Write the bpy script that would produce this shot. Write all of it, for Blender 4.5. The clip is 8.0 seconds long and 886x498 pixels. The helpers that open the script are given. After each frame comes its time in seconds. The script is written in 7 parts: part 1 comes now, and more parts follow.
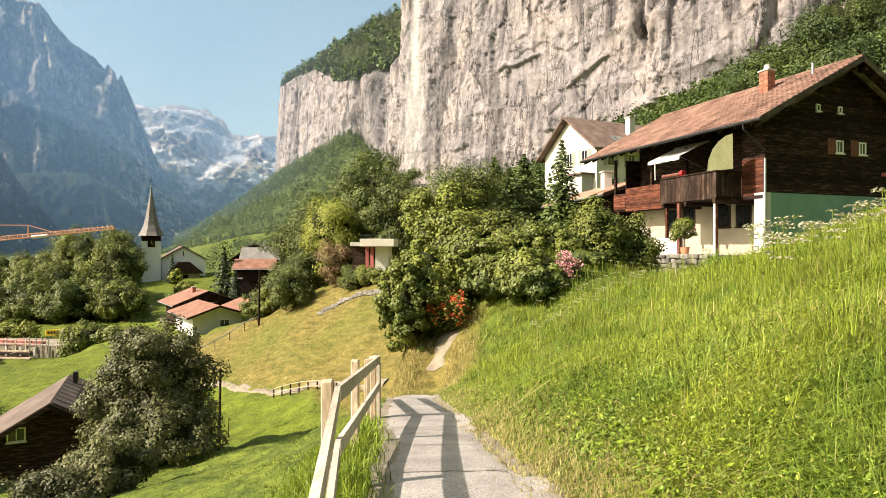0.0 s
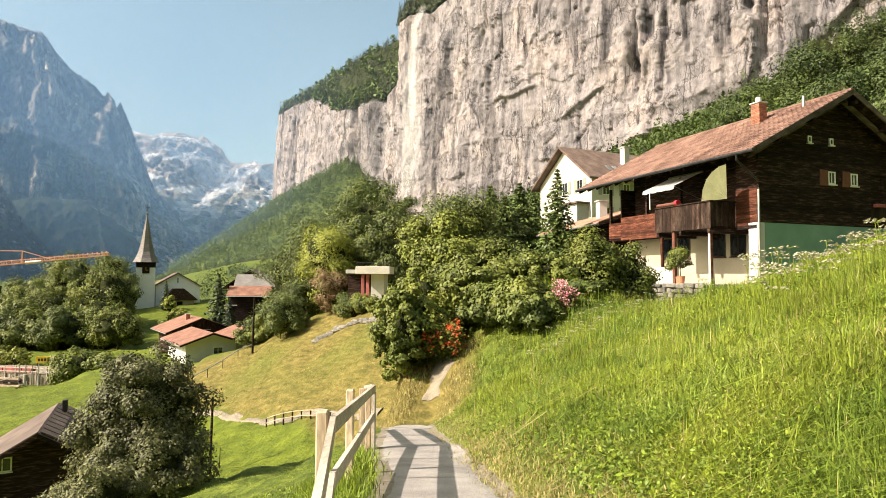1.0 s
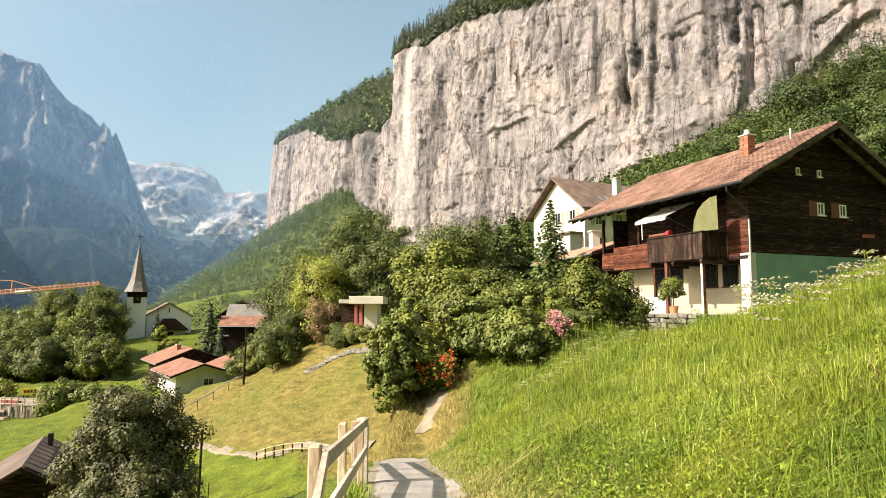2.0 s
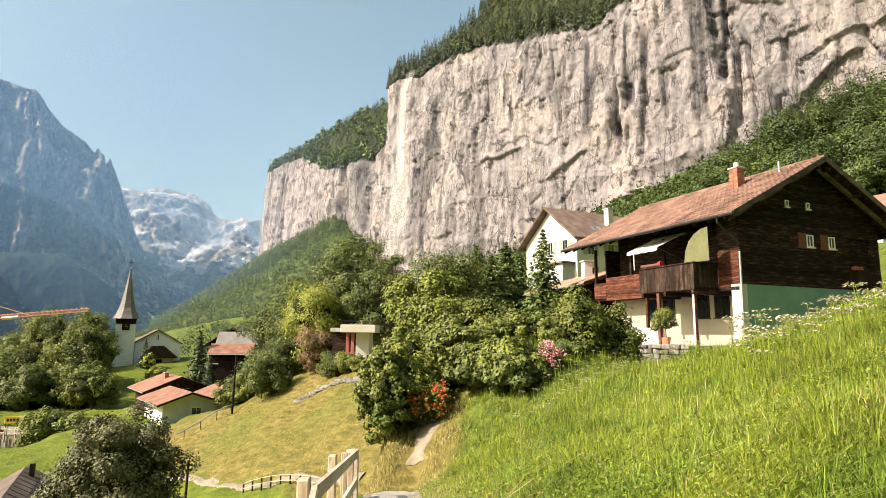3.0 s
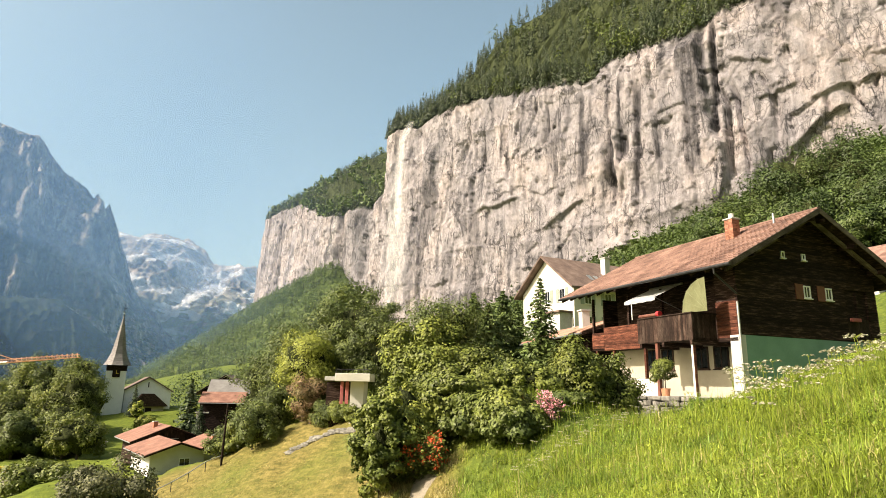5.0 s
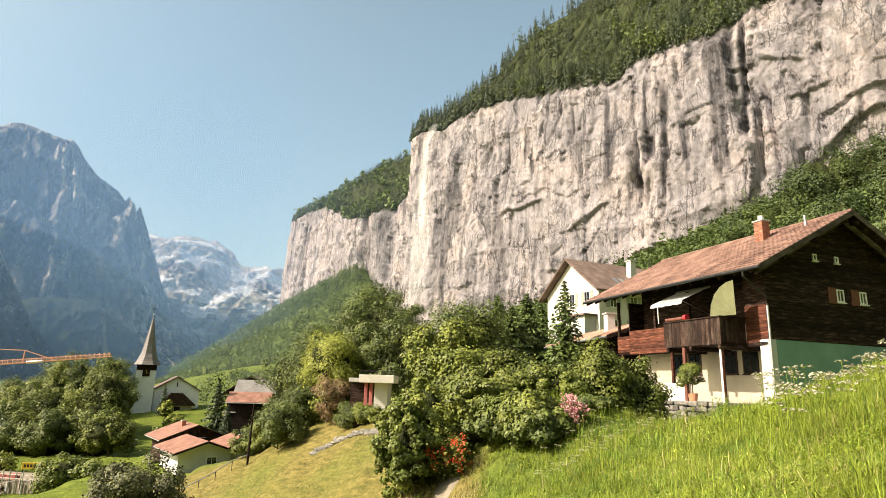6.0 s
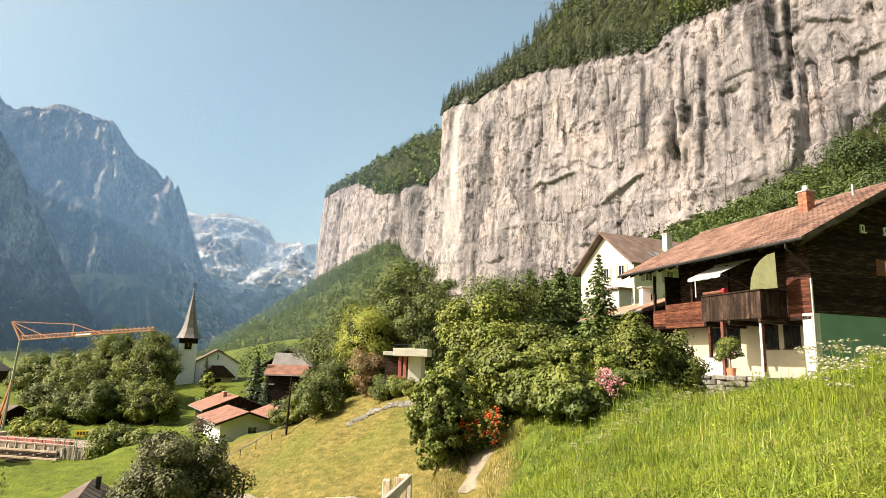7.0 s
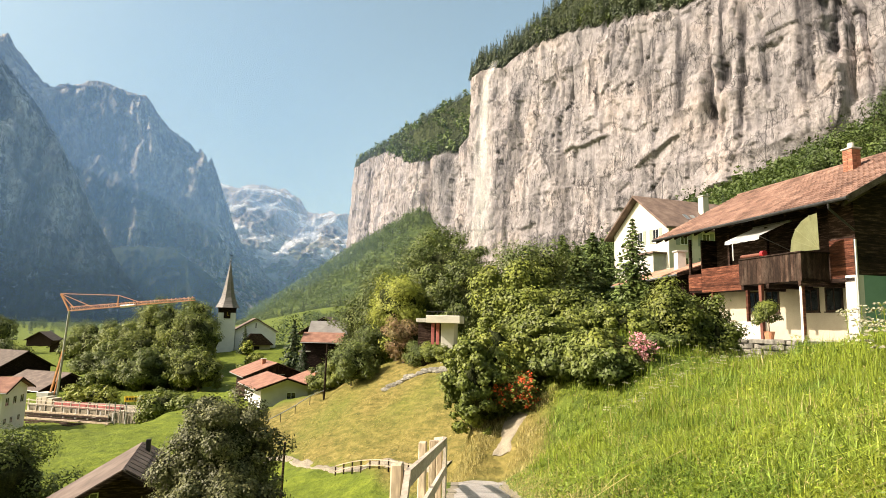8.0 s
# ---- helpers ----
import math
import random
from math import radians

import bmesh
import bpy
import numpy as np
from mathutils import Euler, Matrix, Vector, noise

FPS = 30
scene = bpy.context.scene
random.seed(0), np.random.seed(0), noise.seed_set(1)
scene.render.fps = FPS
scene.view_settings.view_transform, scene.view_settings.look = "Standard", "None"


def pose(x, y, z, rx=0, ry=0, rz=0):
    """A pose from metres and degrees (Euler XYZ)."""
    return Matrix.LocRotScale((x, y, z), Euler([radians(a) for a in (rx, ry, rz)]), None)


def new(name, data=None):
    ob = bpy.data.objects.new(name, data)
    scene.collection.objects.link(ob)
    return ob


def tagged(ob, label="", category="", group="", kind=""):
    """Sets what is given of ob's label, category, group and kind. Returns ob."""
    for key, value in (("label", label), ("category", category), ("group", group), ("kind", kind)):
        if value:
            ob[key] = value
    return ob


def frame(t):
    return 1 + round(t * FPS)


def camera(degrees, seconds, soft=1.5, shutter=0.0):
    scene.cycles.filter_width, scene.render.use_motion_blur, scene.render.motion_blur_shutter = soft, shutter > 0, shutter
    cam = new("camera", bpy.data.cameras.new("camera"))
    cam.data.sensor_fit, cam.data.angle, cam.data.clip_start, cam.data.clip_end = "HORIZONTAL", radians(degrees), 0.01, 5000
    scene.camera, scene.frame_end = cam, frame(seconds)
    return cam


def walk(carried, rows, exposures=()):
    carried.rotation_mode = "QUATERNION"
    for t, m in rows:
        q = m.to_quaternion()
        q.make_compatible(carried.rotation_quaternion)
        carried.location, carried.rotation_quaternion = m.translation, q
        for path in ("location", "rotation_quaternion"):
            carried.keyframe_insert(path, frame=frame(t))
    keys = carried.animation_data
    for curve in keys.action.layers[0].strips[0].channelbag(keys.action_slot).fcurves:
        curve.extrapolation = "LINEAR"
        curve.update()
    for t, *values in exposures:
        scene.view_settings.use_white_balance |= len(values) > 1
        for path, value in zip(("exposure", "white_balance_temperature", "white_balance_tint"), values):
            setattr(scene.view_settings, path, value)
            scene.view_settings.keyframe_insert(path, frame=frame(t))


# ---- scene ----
cam = camera(73.56, 8.0, soft=0.7)
EYE = 1.6
# seconds; place beside the first eye; yaw, pitch and lean in degrees
ROWS = [
    (0.0, 0.000, 0.000, 0.000, 0.00, 0.00, 0.00),
    (0.5, -0.011, 0.003, 0.004, -0.19, 1.40, 0.08),
    (1.0, -0.012, -0.001, 0.010, -0.40, 2.69, 0.28),
    (1.5, -0.013, -0.013, 0.020, -0.66, 4.22, 0.26),
    (3.0, -0.014, -0.049, 0.047, -1.67, 8.31, 0.64),
    (3.5, -0.034, -0.048, 0.042, -1.89, 10.08, 0.94),
    (4.0, -0.026, -0.028, 0.043, -2.07, 11.31, 1.11),
    (4.5, -0.049, -0.017, 0.039, -2.39, 12.52, 1.02),
    (6.0, -0.038, -0.037, 0.039, 0.44, 13.12, 1.71),
    (6.5, -0.049, -0.026, 0.032, 1.69, 11.98, 2.02),
    (7.0, -0.064, 0.020, 0.029, 3.52, 10.58, 1.91),
    (7.5, -0.065, 0.007, 0.023, 5.57, 8.96, 1.48),
    (8.0, -0.070, 0.021, 0.019, 6.45, 7.35, 1.39),
]
walk(cam, [(t, pose(x, y, EYE + z, 90 + pitch, 0, yaw) @ pose(0, 0, 0, 0, 0, lean)) for t, x, y, z, yaw, pitch, lean in ROWS],
     [(0.0, 0.92, 7450, 13), (8.0, 0.92, 7450, 13)])

# ---------------------------------------------------------------- light
SUN_EL, SUN_AZ = 39.0, 109.0          # height; degrees from ahead (north) towards the left
sun_dir = Vector((-math.sin(radians(SUN_AZ)) * math.cos(radians(SUN_EL)), math.cos(radians(SUN_AZ)) * math.cos(radians(SUN_EL)), math.sin(radians(SUN_EL))))
sun_data = bpy.data.lights.new("sun", "SUN")
sun_data.energy, sun_data.angle, sun_data.color = 5.0, radians(0.53), (1.0, 0.94, 0.88)
sun = new("sun", sun_data)
sun.matrix_world = Matrix.Translation((-60, 0, 80)) @ sun_dir.to_track_quat("Z", "Y").to_matrix().to_4x4()

world = bpy.data.worlds.new("summer_sky")
scene.world = world
world.use_nodes = True
wn = world.node_tree
sky = wn.nodes.new("ShaderNodeTexSky")
sky.sky_type, sky.sun_disc = "NISHITA", False
sky.sun_elevation, sky.sun_rotation = radians(SUN_EL), radians(-SUN_AZ)
sky.altitude, sky.air_density, sky.dust_density, sky.ozone_density = 800, 1.0, 5.0, 0.6
tint = wn.nodes.new("ShaderNodeVectorMath")
tint.operation, tint.inputs[1].default_value = "MULTIPLY", (1.26, 1.33, 1.07)
wn.links.new(sky.outputs[0], tint.inputs[0])
wn.links.new(tint.outputs[0], wn.nodes["Background"].inputs[0])
wn.nodes["Background"].inputs[1].default_value = 0.12


# ---------------------------------------------------------------- materials
def material(name, stops, scale=4.0, detail=6.0, rough=0.8, bump=0.3, bump_scale=30.0, metal=0.0, squash=(1, 1, 1),
             fine=0.25, vary=0.0, island=0.0, subsurface=0.0, spec=0.5, dist=0.02):
    """A weathered surface: coarse noise through colour stops, a fine grain over it, and a bump; sizes in 1/metres."""
    m = bpy.data.materials.new(name)
    m.use_nodes = True
    nt = m.node_tree
    n, l = nt.nodes, nt.links
    b = n["Principled BSDF"]
    b.inputs["Roughness"].default_value, b.inputs["Metallic"].default_value = rough, metal
    b.inputs["Specular IOR Level"].default_value = spec
    geo = n.new("ShaderNodeNewGeometry")
    mp = n.new("ShaderNodeMapping")
    mp.inputs["Scale"].default_value = squash
    l.new(geo.outputs["Position"], mp.inputs["Vector"])
    a = n.new("ShaderNodeTexNoise")
    a.inputs["Scale"].default_value, a.inputs["Detail"].default_value, a.inputs["Roughness"].default_value = scale, detail, 0.6
    l.new(mp.outputs[0], a.inputs["Vector"])
    ramp = n.new("ShaderNodeValToRGB")
    e = ramp.color_ramp.elements
    while len(e) < len(stops):
        e.new(0.5)
    for el, (p, c) in zip(e, stops):
        el.position, el.color = p, (*c, 1)
    l.new(a.outputs["Fac"], ramp.inputs[0])
    out = ramp.outputs[0]
    g = n.new("ShaderNodeTexNoise")
    g.inputs["Scale"].default_value, g.inputs["Detail"].default_value = bump_scale, 4.0
    l.new(mp.outputs[0], g.inputs["Vector"])
    gm = n.new("ShaderNodeMapRange")
    gm.inputs["From Min"].default_value, gm.inputs["From Max"].default_value = 0.3, 0.7
    gm.inputs["To Min"].default_value, gm.inputs["To Max"].default_value = 1 - fine, 1 + fine
    l.new(g.outputs["Fac"], gm.inputs["Value"])
    val = gm.outputs[0]
    for amount, source in ((vary, n.new("ShaderNodeObjectInfo").outputs["Random"]), (island, geo.outputs["Random Per Island"])):
        if amount:
            r = n.new("ShaderNodeMapRange")
            r.inputs["To Min"].default_value, r.inputs["To Max"].default_value = 1 - amount, 1 + amount
            l.new(source, r.inputs["Value"])
            k = n.new("ShaderNodeMath")
            k.operation = "MULTIPLY"
            l.new(val, k.inputs[0]), l.new(r.outputs[0], k.inputs[1])
            val = k.outputs[0]
    mul = n.new("ShaderNodeVectorMath")
    mul.operation = "SCALE"
    l.new(out, mul.inputs[0]), l.new(val, mul.inputs["Scale"])
    l.new(mul.outputs[0], b.inputs["Base Color"])
    if bump:
        bp = n.new("ShaderNodeBump")
        bp.inputs["Strength"].default_value, bp.inputs["Distance"].default_value = bump, dist
        l.new(g.outputs["Fac"], bp.inputs["Height"])
        l.new(bp.outputs[0], b.inputs["Normal"])
    if subsurface:
        tr = n.new("ShaderNodeBsdfTranslucent")
        mx = n.new("ShaderNodeMixShader")
        mx.inputs[0].default_value = subsurface
        l.new(mul.outputs[0], tr.inputs["Color"])
        l.new(b.outputs[0], mx.inputs[1]), l.new(tr.outputs[0], mx.inputs[2])
        l.new(mx.outputs[0], n["Material Output"].inputs[0])
    return m


def leafy(name, dark, mid, light, island=0.45, vary=0.12, scale=0.6, glow=0.10):
    return material(name, [(0.25, dark), (0.5, mid), (0.75, light)], scale=scale, rough=0.55, bump=0, island=island, vary=vary, fine=0.15, subsurface=glow, spec=0.3)


M_leaf = leafy("leaf_green", (0.052, 0.074, 0.015), (0.110, 0.136, 0.025), (0.215, 0.238, 0.044), island=0.42)
M_leaf_light = leafy("leaf_yellow_green", (0.12, 0.142, 0.024), (0.205, 0.230, 0.036), (0.31, 0.325, 0.058), island=0.4)
M_leaf_dark = leafy("leaf_dark", (0.038, 0.058, 0.016), (0.084, 0.110, 0.026), (0.165, 0.192, 0.042), island=0.42)
M_leaf_grey = leafy("leaf_grey_green", (0.042, 0.048, 0.019), (0.088, 0.093, 0.036), (0.18, 0.182, 0.074), island=0.55)
M_leaf_red = leafy("leaf_copper", (0.14, 0.075, 0.05), (0.21, 0.135, 0.065), (0.23, 0.21, 0.085))
M_needle = leafy("needles", (0.06, 0.092, 0.03), (0.105, 0.148, 0.042), (0.175, 0.218, 0.056), island=0.45)
M_far_conifer = leafy("far_conifers", (0.025, 0.042, 0.022), (0.042, 0.064, 0.030), (0.08, 0.105, 0.036), island=0.5, scale=0.07)
M_brow_conifer = leafy("brow_conifers", (0.020, 0.032, 0.016), (0.041, 0.058, 0.024), (0.088, 0.104, 0.036), island=0.5, scale=0.07)
M_brow_broad = leafy("brow_broadleaf", (0.04, 0.06, 0.014), (0.08, 0.108, 0.021), (0.14, 0.17, 0.032), island=0.35, scale=0.07)
M_far_broad = leafy("far_broadleaf", (0.028, 0.052, 0.013), (0.056, 0.086, 0.019), (0.102, 0.138, 0.027), island=0.3, scale=0.07)
M_grass = leafy("meadow_grass", (0.135, 0.182, 0.020), (0.225, 0.285, 0.034), (0.335, 0.37, 0.056), island=0.42, glow=0.27)
M_lawn_grass = leafy("lawn_grass", (0.085, 0.135, 0.012), (0.15, 0.21, 0.019), (0.24, 0.29, 0.032), island=0.5, glow=0.2)
M_straw = leafy("dry_grass", (0.26, 0.215, 0.08), (0.34, 0.29, 0.115), (0.43, 0.37, 0.165), island=0.3)
M_aftermath = leafy("aftermath", (0.12, 0.125, 0.025), (0.19, 0.185, 0.04), (0.28, 0.26, 0.07), island=0.4)
M_hay = leafy("mown_hay", (0.22, 0.18, 0.06), (0.285, 0.232, 0.08), (0.365, 0.30, 0.115), island=0.3)
M_slope_broad = leafy("slope_broadleaf", (0.06, 0.09, 0.028), (0.095, 0.135, 0.038), (0.145, 0.19, 0.05), island=0.22, scale=0.07)
M_leaf_mid = leafy("leaf_mid_green", (0.066, 0.088, 0.017), (0.140, 0.166, 0.028), (0.255, 0.274, 0.05), island=0.42)
M_herb = leafy("herb_leaves", (0.07, 0.125, 0.016), (0.14, 0.215, 0.028), (0.25, 0.315, 0.045), island=0.45)
M_slope_tree = leafy("slope_tree_leaves", (0.027, 0.048, 0.013), (0.052, 0.08, 0.02), (0.096, 0.128, 0.028), island=0.32, scale=0.12)
# dark tone stands in for the shade inside tree crowns
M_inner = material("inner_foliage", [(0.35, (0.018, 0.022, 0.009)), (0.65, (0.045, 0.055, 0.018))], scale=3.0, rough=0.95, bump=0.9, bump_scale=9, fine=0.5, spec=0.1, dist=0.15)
M_bark = material("bark", [(0.3, (0.05, 0.035, 0.025)), (0.7, (0.13, 0.10, 0.075))], scale=6, rough=0.9, bump=0.6, squash=(1, 1, 0.2))
M_petal_white = material("umbel_white", [(0.3, (0.36, 0.34, 0.24)), (0.7, (0.52, 0.49, 0.37))], rough=0.7, bump=0, island=0.15, subsurface=0.2)
M_petal_pink = material("petal_pink", [(0.3, (0.75, 0.28, 0.36)), (0.7, (0.85, 0.45, 0.50))], rough=0.6, bump=0, island=0.2, subsurface=0.25)
M_petal_red = material("petal_red", [(0.3, (0.68, 0.08, 0.03)), (0.7, (0.84, 0.19, 0.06))], rough=0.6, bump=0, island=0.25, subsurface=0.25)


# ---------------------------------------------------------------- mesh helpers
def value_noise(p, seed=0):
    """Smooth lattice noise in 0..1 at the points p (n, 3)."""
    p = np.asarray(p, float)
    i = np.floor(p).astype(np.int64)
    f = p - i
    f = f * f * (3 - 2 * f)

    def h(a, b, c):
        q = (a * 374761393 + b * 668265263 + c * 2147483647 + seed * 974711) & 0xFFFFFFFF
        q = ((q ^ (q >> 13)) * 1274126177) & 0xFFFFFFFF
        return ((q ^ (q >> 16)) & 0xFFFF) / 65535.0

    out = 0
    for dx in (0, 1):
        wx = f[:, 0] if dx else 1 - f[:, 0]
        for dy in (0, 1):
            wy = f[:, 1] if dy else 1 - f[:, 1]
            for dz in (0, 1):
                wz = f[:, 2] if dz else 1 - f[:, 2]
                out = out + wx * wy * wz * h(i[:, 0] + dx, i[:, 1] + dy, i[:, 2] + dz)
    return out


def fbm(p, octaves=5, seed=0, gain=0.5, ridged=False):
    p = np.asarray(p, float)
    s, a, t = 0, 1.0, 0
    for o in range(octaves):
        v = value_noise(p * 2.03 ** o + 17.3 * o, seed + o)
        if ridged:
            v = 1 - np.abs(2 * v - 1)
        s, t, a = s + a * v, t + a, a * gain
    return s / t


def smoothstep(a, b, x):
    t = np.clip((x - a) / (b - a), 0, 1)
    return t * t * (3 - 2 * t)


def mesh_np(name, verts, faces, smooth=False):
    """A mesh from arrays; all faces have the same number of corners."""
    verts, faces = np.asarray(verts, np.float32), np.asarray(faces, np.int32)
    me = bpy.data.meshes.new(name)
    me.vertices.add(len(verts))
    me.vertices.foreach_set("co", verts.ravel())
    k = faces.shape[1]
    me.loops.add(faces.size)
    me.loops.foreach_set("vertex_index", faces.ravel())
    me.polygons.add(len(faces))
    me.polygons.foreach_set("loop_start", np.arange(0, faces.size, k, dtype=np.int32))
    if smooth:
        me.polygons.foreach_set("use_smooth", np.ones(len(faces), bool))
    me.update(calc_edges=True)
    return me


def grid_faces(rows, cols, wrap=False):
    r, c = np.meshgrid(np.arange(rows - 1), np.arange(cols if wrap else cols - 1), indexing="ij")
    n = (c + 1) % cols
    return np.stack([r * cols + c, r * cols + n, (r + 1) * cols + n, (r + 1) * cols + c], -1).reshape(-1, 4)


def part(name, data, mat, parent=None, label="", at=None):
    """One mesh object from a bmesh or a mesh, under a thing or a part."""
    if isinstance(data, bmesh.types.BMesh):
        me = bpy.data.meshes.new(name)
        data.to_mesh(me)
        data.free()
    else:
        me = data
    if mat is not None and not me.materials:
        me.materials.append(mat)
    ob = new(name, me)
    if parent is not None:
        ob.parent = parent
    if at is not None:
        ob.matrix_basis = at
    if label:
        ob["label"] = label
    return ob


def thing(name, label, category, m=None, group="", kind=""):
    ob = new(name)
    if m is not None:
        ob.matrix_basis = m
    return tagged(ob, label, category, group, kind)


def box(x0, x1, y0, y1, z0, z1, bevel=0.0, bm=None):
    bm = bm or bmesh.new()
    vs = [bm.verts.new(v) for v in ((x0, y0, z0), (x1, y0, z0), (x1, y1, z0), (x0, y1, z0), (x0, y0, z1), (x1, y0, z1), (x1, y1, z1), (x0, y1, z1))]
    fs = [bm.faces.new([vs[i] for i in f]) for f in ((3, 2, 1, 0), (4, 5, 6, 7), (0, 1, 5, 4), (1, 2, 6, 5), (2, 3, 7, 6), (3, 0, 4, 7))]
    if bevel:
        edges = list({e for f in fs for e in f.edges})
        bmesh.ops.bevel(bm, geom=edges, offset=bevel, segments=1, affect="EDGES")
    return bm


def prism(points, d0, d1, axis="y"):
    """A flat outline (two coordinates each) pushed from d0 to d1 along an axis."""
    bm = bmesh.new()
    put = (lambda a, b, d: (a, d, b)) if axis == "y" else (lambda a, b, d: (d, a, b)) if axis == "x" else (lambda a, b, d: (a, b, d))
    lo = [bm.verts.new(put(a, b, d0)) for a, b in points]
    hi = [bm.verts.new(put(a, b, d1)) for a, b in points]
    bm.faces.new(lo)
    bm.faces.new(hi[::-1])
    n = len(points)
    for i in range(n):
        bm.faces.new((lo[i], hi[i], hi[(i + 1) % n], lo[(i + 1) % n]))
    bmesh.ops.recalc_face_normals(bm, faces=bm.faces)
    return bm


def rod(a, b, r0, r1=None, sides=8, bm=None):
    """A tapered round bar from a to b."""
    bm = bm or bmesh.new()
    a, b = Vector(a), Vector(b)
    r1 = r0 if r1 is None else r1
    q = (b - a).to_track_quat("Z", "Y")
    ring = [[bm.verts.new(p + q @ Vector((r * math.cos(6.2832 * i / sides), r * math.sin(6.2832 * i / sides), 0))) for i in range(sides)] for p, r in ((a, r0), (b, r1))]
    for i in range(sides):
        j = (i + 1) % sides
        bm.faces.new((ring[0][i], ring[0][j], ring[1][j], ring[1][i]))
    bm.faces.new(ring[0][::-1])
    bm.faces.new(ring[1])
    return bm


def beam(a, b, w, h, bm=None):
    """A square timber from a to b, w wide and h high."""
    bm = bm or bmesh.new()
    a, b = Vector(a), Vector(b)
    d = (b - a).normalized()
    side = d.cross(Vector((0, 0, 1)))
    side = side.normalized() if side.length > 0.01 else Vector((1, 0, 0))
    up = side.cross(d)
    vs = [bm.verts.new(p + side * (sx * w / 2) + up * (sz * h / 2)) for p in (a, b) for sx, sz in ((-1, -1), (1, -1), (1, 1), (-1, 1))]
    for f in ((3, 2, 1, 0), (4, 5, 6, 7), (0, 1, 5, 4), (1, 2, 6, 5), (2, 3, 7, 6), (3, 0, 4, 7)):
        bm.faces.new([vs[i] for i in f])
    return bm


# ---------------------------------------------------------------- ground
def path_x(y):
    """The middle of the walkers' path."""
    return 0.53 - 0.088 * np.clip(y, -20, 15) - 0.02 * np.clip(np.asarray(y, float) - 15, 0, 40)


def path_z(y):
    y = np.asarray(y, float)
    return -0.19 * np.log1p(np.exp((y - 3.5) * 1.5)) / 1.5


def spur_slope(x, y):
    """The wooded scree cone under the next spur, falling away from the foot of its cliff."""
    ax, ay, bx, by = -418.0, 1482.0, -150.0, 1045.0
    ux, uy = bx - ax, by - ay
    t = np.clip(((x - ax) * ux + (y - ay) * uy) / (ux * ux + uy * uy), 0, 1)
    d = np.hypot(x - ax - t * ux, y - ay - t * uy)
    high = 197.0 + 31.0 * t
    return -17 + high * np.clip(1 - d / (1.5 * high), 0, 1) ** 1.25


def ground_z(x, y):
    x, y = np.asarray(x, float), np.asarray(y, float)
    far = np.hypot(x, y)
    yy = np.clip(y, -60, 90)
    px = path_x(y)
    wr, wl = np.maximum(x - px - 0.58, 0), np.maximum(px - 0.75 - x, 0)
    zp = path_z(yy) + 0.10 * np.minimum(yy, 0) * -1
    bank = -0.5 * np.exp(-((wr - 10.6) / 1.7) ** 2) * smoothstep(6, 9, y) * smoothstep(18, 14, y) + 0.30 * np.minimum(wr, 60) + 0.75 * (1 - np.exp(-wr / 1.4)) + 0.04 * np.clip(wr - 10, 0, 40)
    fall = 0.17 * wl + (0.55 + 0.45 * smoothstep(16, 26, y)) * (1 - np.exp(-wl / 1.2))
    # a rise behind the bend of the path, under the shrubs
    knoll = 0.55 * np.clip(y - 16.2, 0, 5.0) * smoothstep(-2.1, -1.1, x) * smoothstep(8, 3, x) * smoothstep(36, 24, y)
    dip = 0.28 * np.clip(y - 15.2, 0, 6) * smoothstep(-0.9, -1.9, x) * smoothstep(44, 30, y)
    plain = zp + bank - fall + knoll - dip + 0.1 * np.clip(y - 10.5, -3.5, 4) * smoothstep(2, 5, x) * smoothstep(32, 18, y)
    # mown hill beyond the dip
    q = 0.762 * (x + 7.8) + 0.647 * (y - 38)
    al = -0.647 * (x + 7.8) + 0.762 * (y - 38)
    hill = -8.6 - 0.09 * al + 0.53 * q
    cap = 0.1 + 0.10 * (x + 6) - 0.30 * np.maximum(-(x + 12), 0) - 0.22 * np.maximum(y - 68, 0)
    hill = -np.log(np.exp(-np.clip(hill, -40, 40) * 0.9) + np.exp(-np.clip(cap, -40, 40) * 0.9)) / 0.9 - 12 * smoothstep(10, 30, x)
    # valley floor with the church's knoll
    floor = -14.5 + 4.9 * np.exp(-(((x + 80) / 38) ** 2 + ((y - 190) / 45) ** 2)) + 4.5 * np.exp(-(((x + 32) / 26) ** 2 + ((y - 92) / 30) ** 2)) - 2.0 * smoothstep(250, 900, y)
    floor = floor + 36.0 * np.exp(-(((x + 165) / 100) ** 2 + ((y - 640) / 190) ** 2))
    floor = floor + 6.0 * np.exp(-(((x + 45) / 60) ** 2 + ((y - 240) / 70) ** 2))
    floor = floor - 4.2 * smoothstep(70, 75, y) * smoothstep(104, 98, y) * smoothstep(-46, -51, x) * smoothstep(-112, -98, x)
    # scree slopes under the cliffs
    talus = 0.48 * (x - 25 + 0.15 * np.maximum(y - 50, 0))
    t2 = spur_slope(x, y)
    z = plain
    for other, k in ((hill, 1.2), (floor, 0.8), (talus, 0.5), (t2, 0.3)):
        m = np.maximum(z, other)
        z = m + np.log(np.exp((z - m) * k) + np.exp((other - m) * k)) / k * (np.abs(z - other) < 12)
    z = np.where(far > 1500, np.minimum(z, 250), z)
    # small unevenness, none on the path
    p = np.stack([x, y, 0 * x], -1)
    rough = smoothstep(0.0, 1.5, wr + wl)
    z = z + rough * ((fbm(p * 0.35, 3, 5) - 0.5) * 0.35 + (fbm(p * 1.7, 2, 9) - 0.5) * 0.10) * np.clip(far / 6, 0.5, 3)
    return z


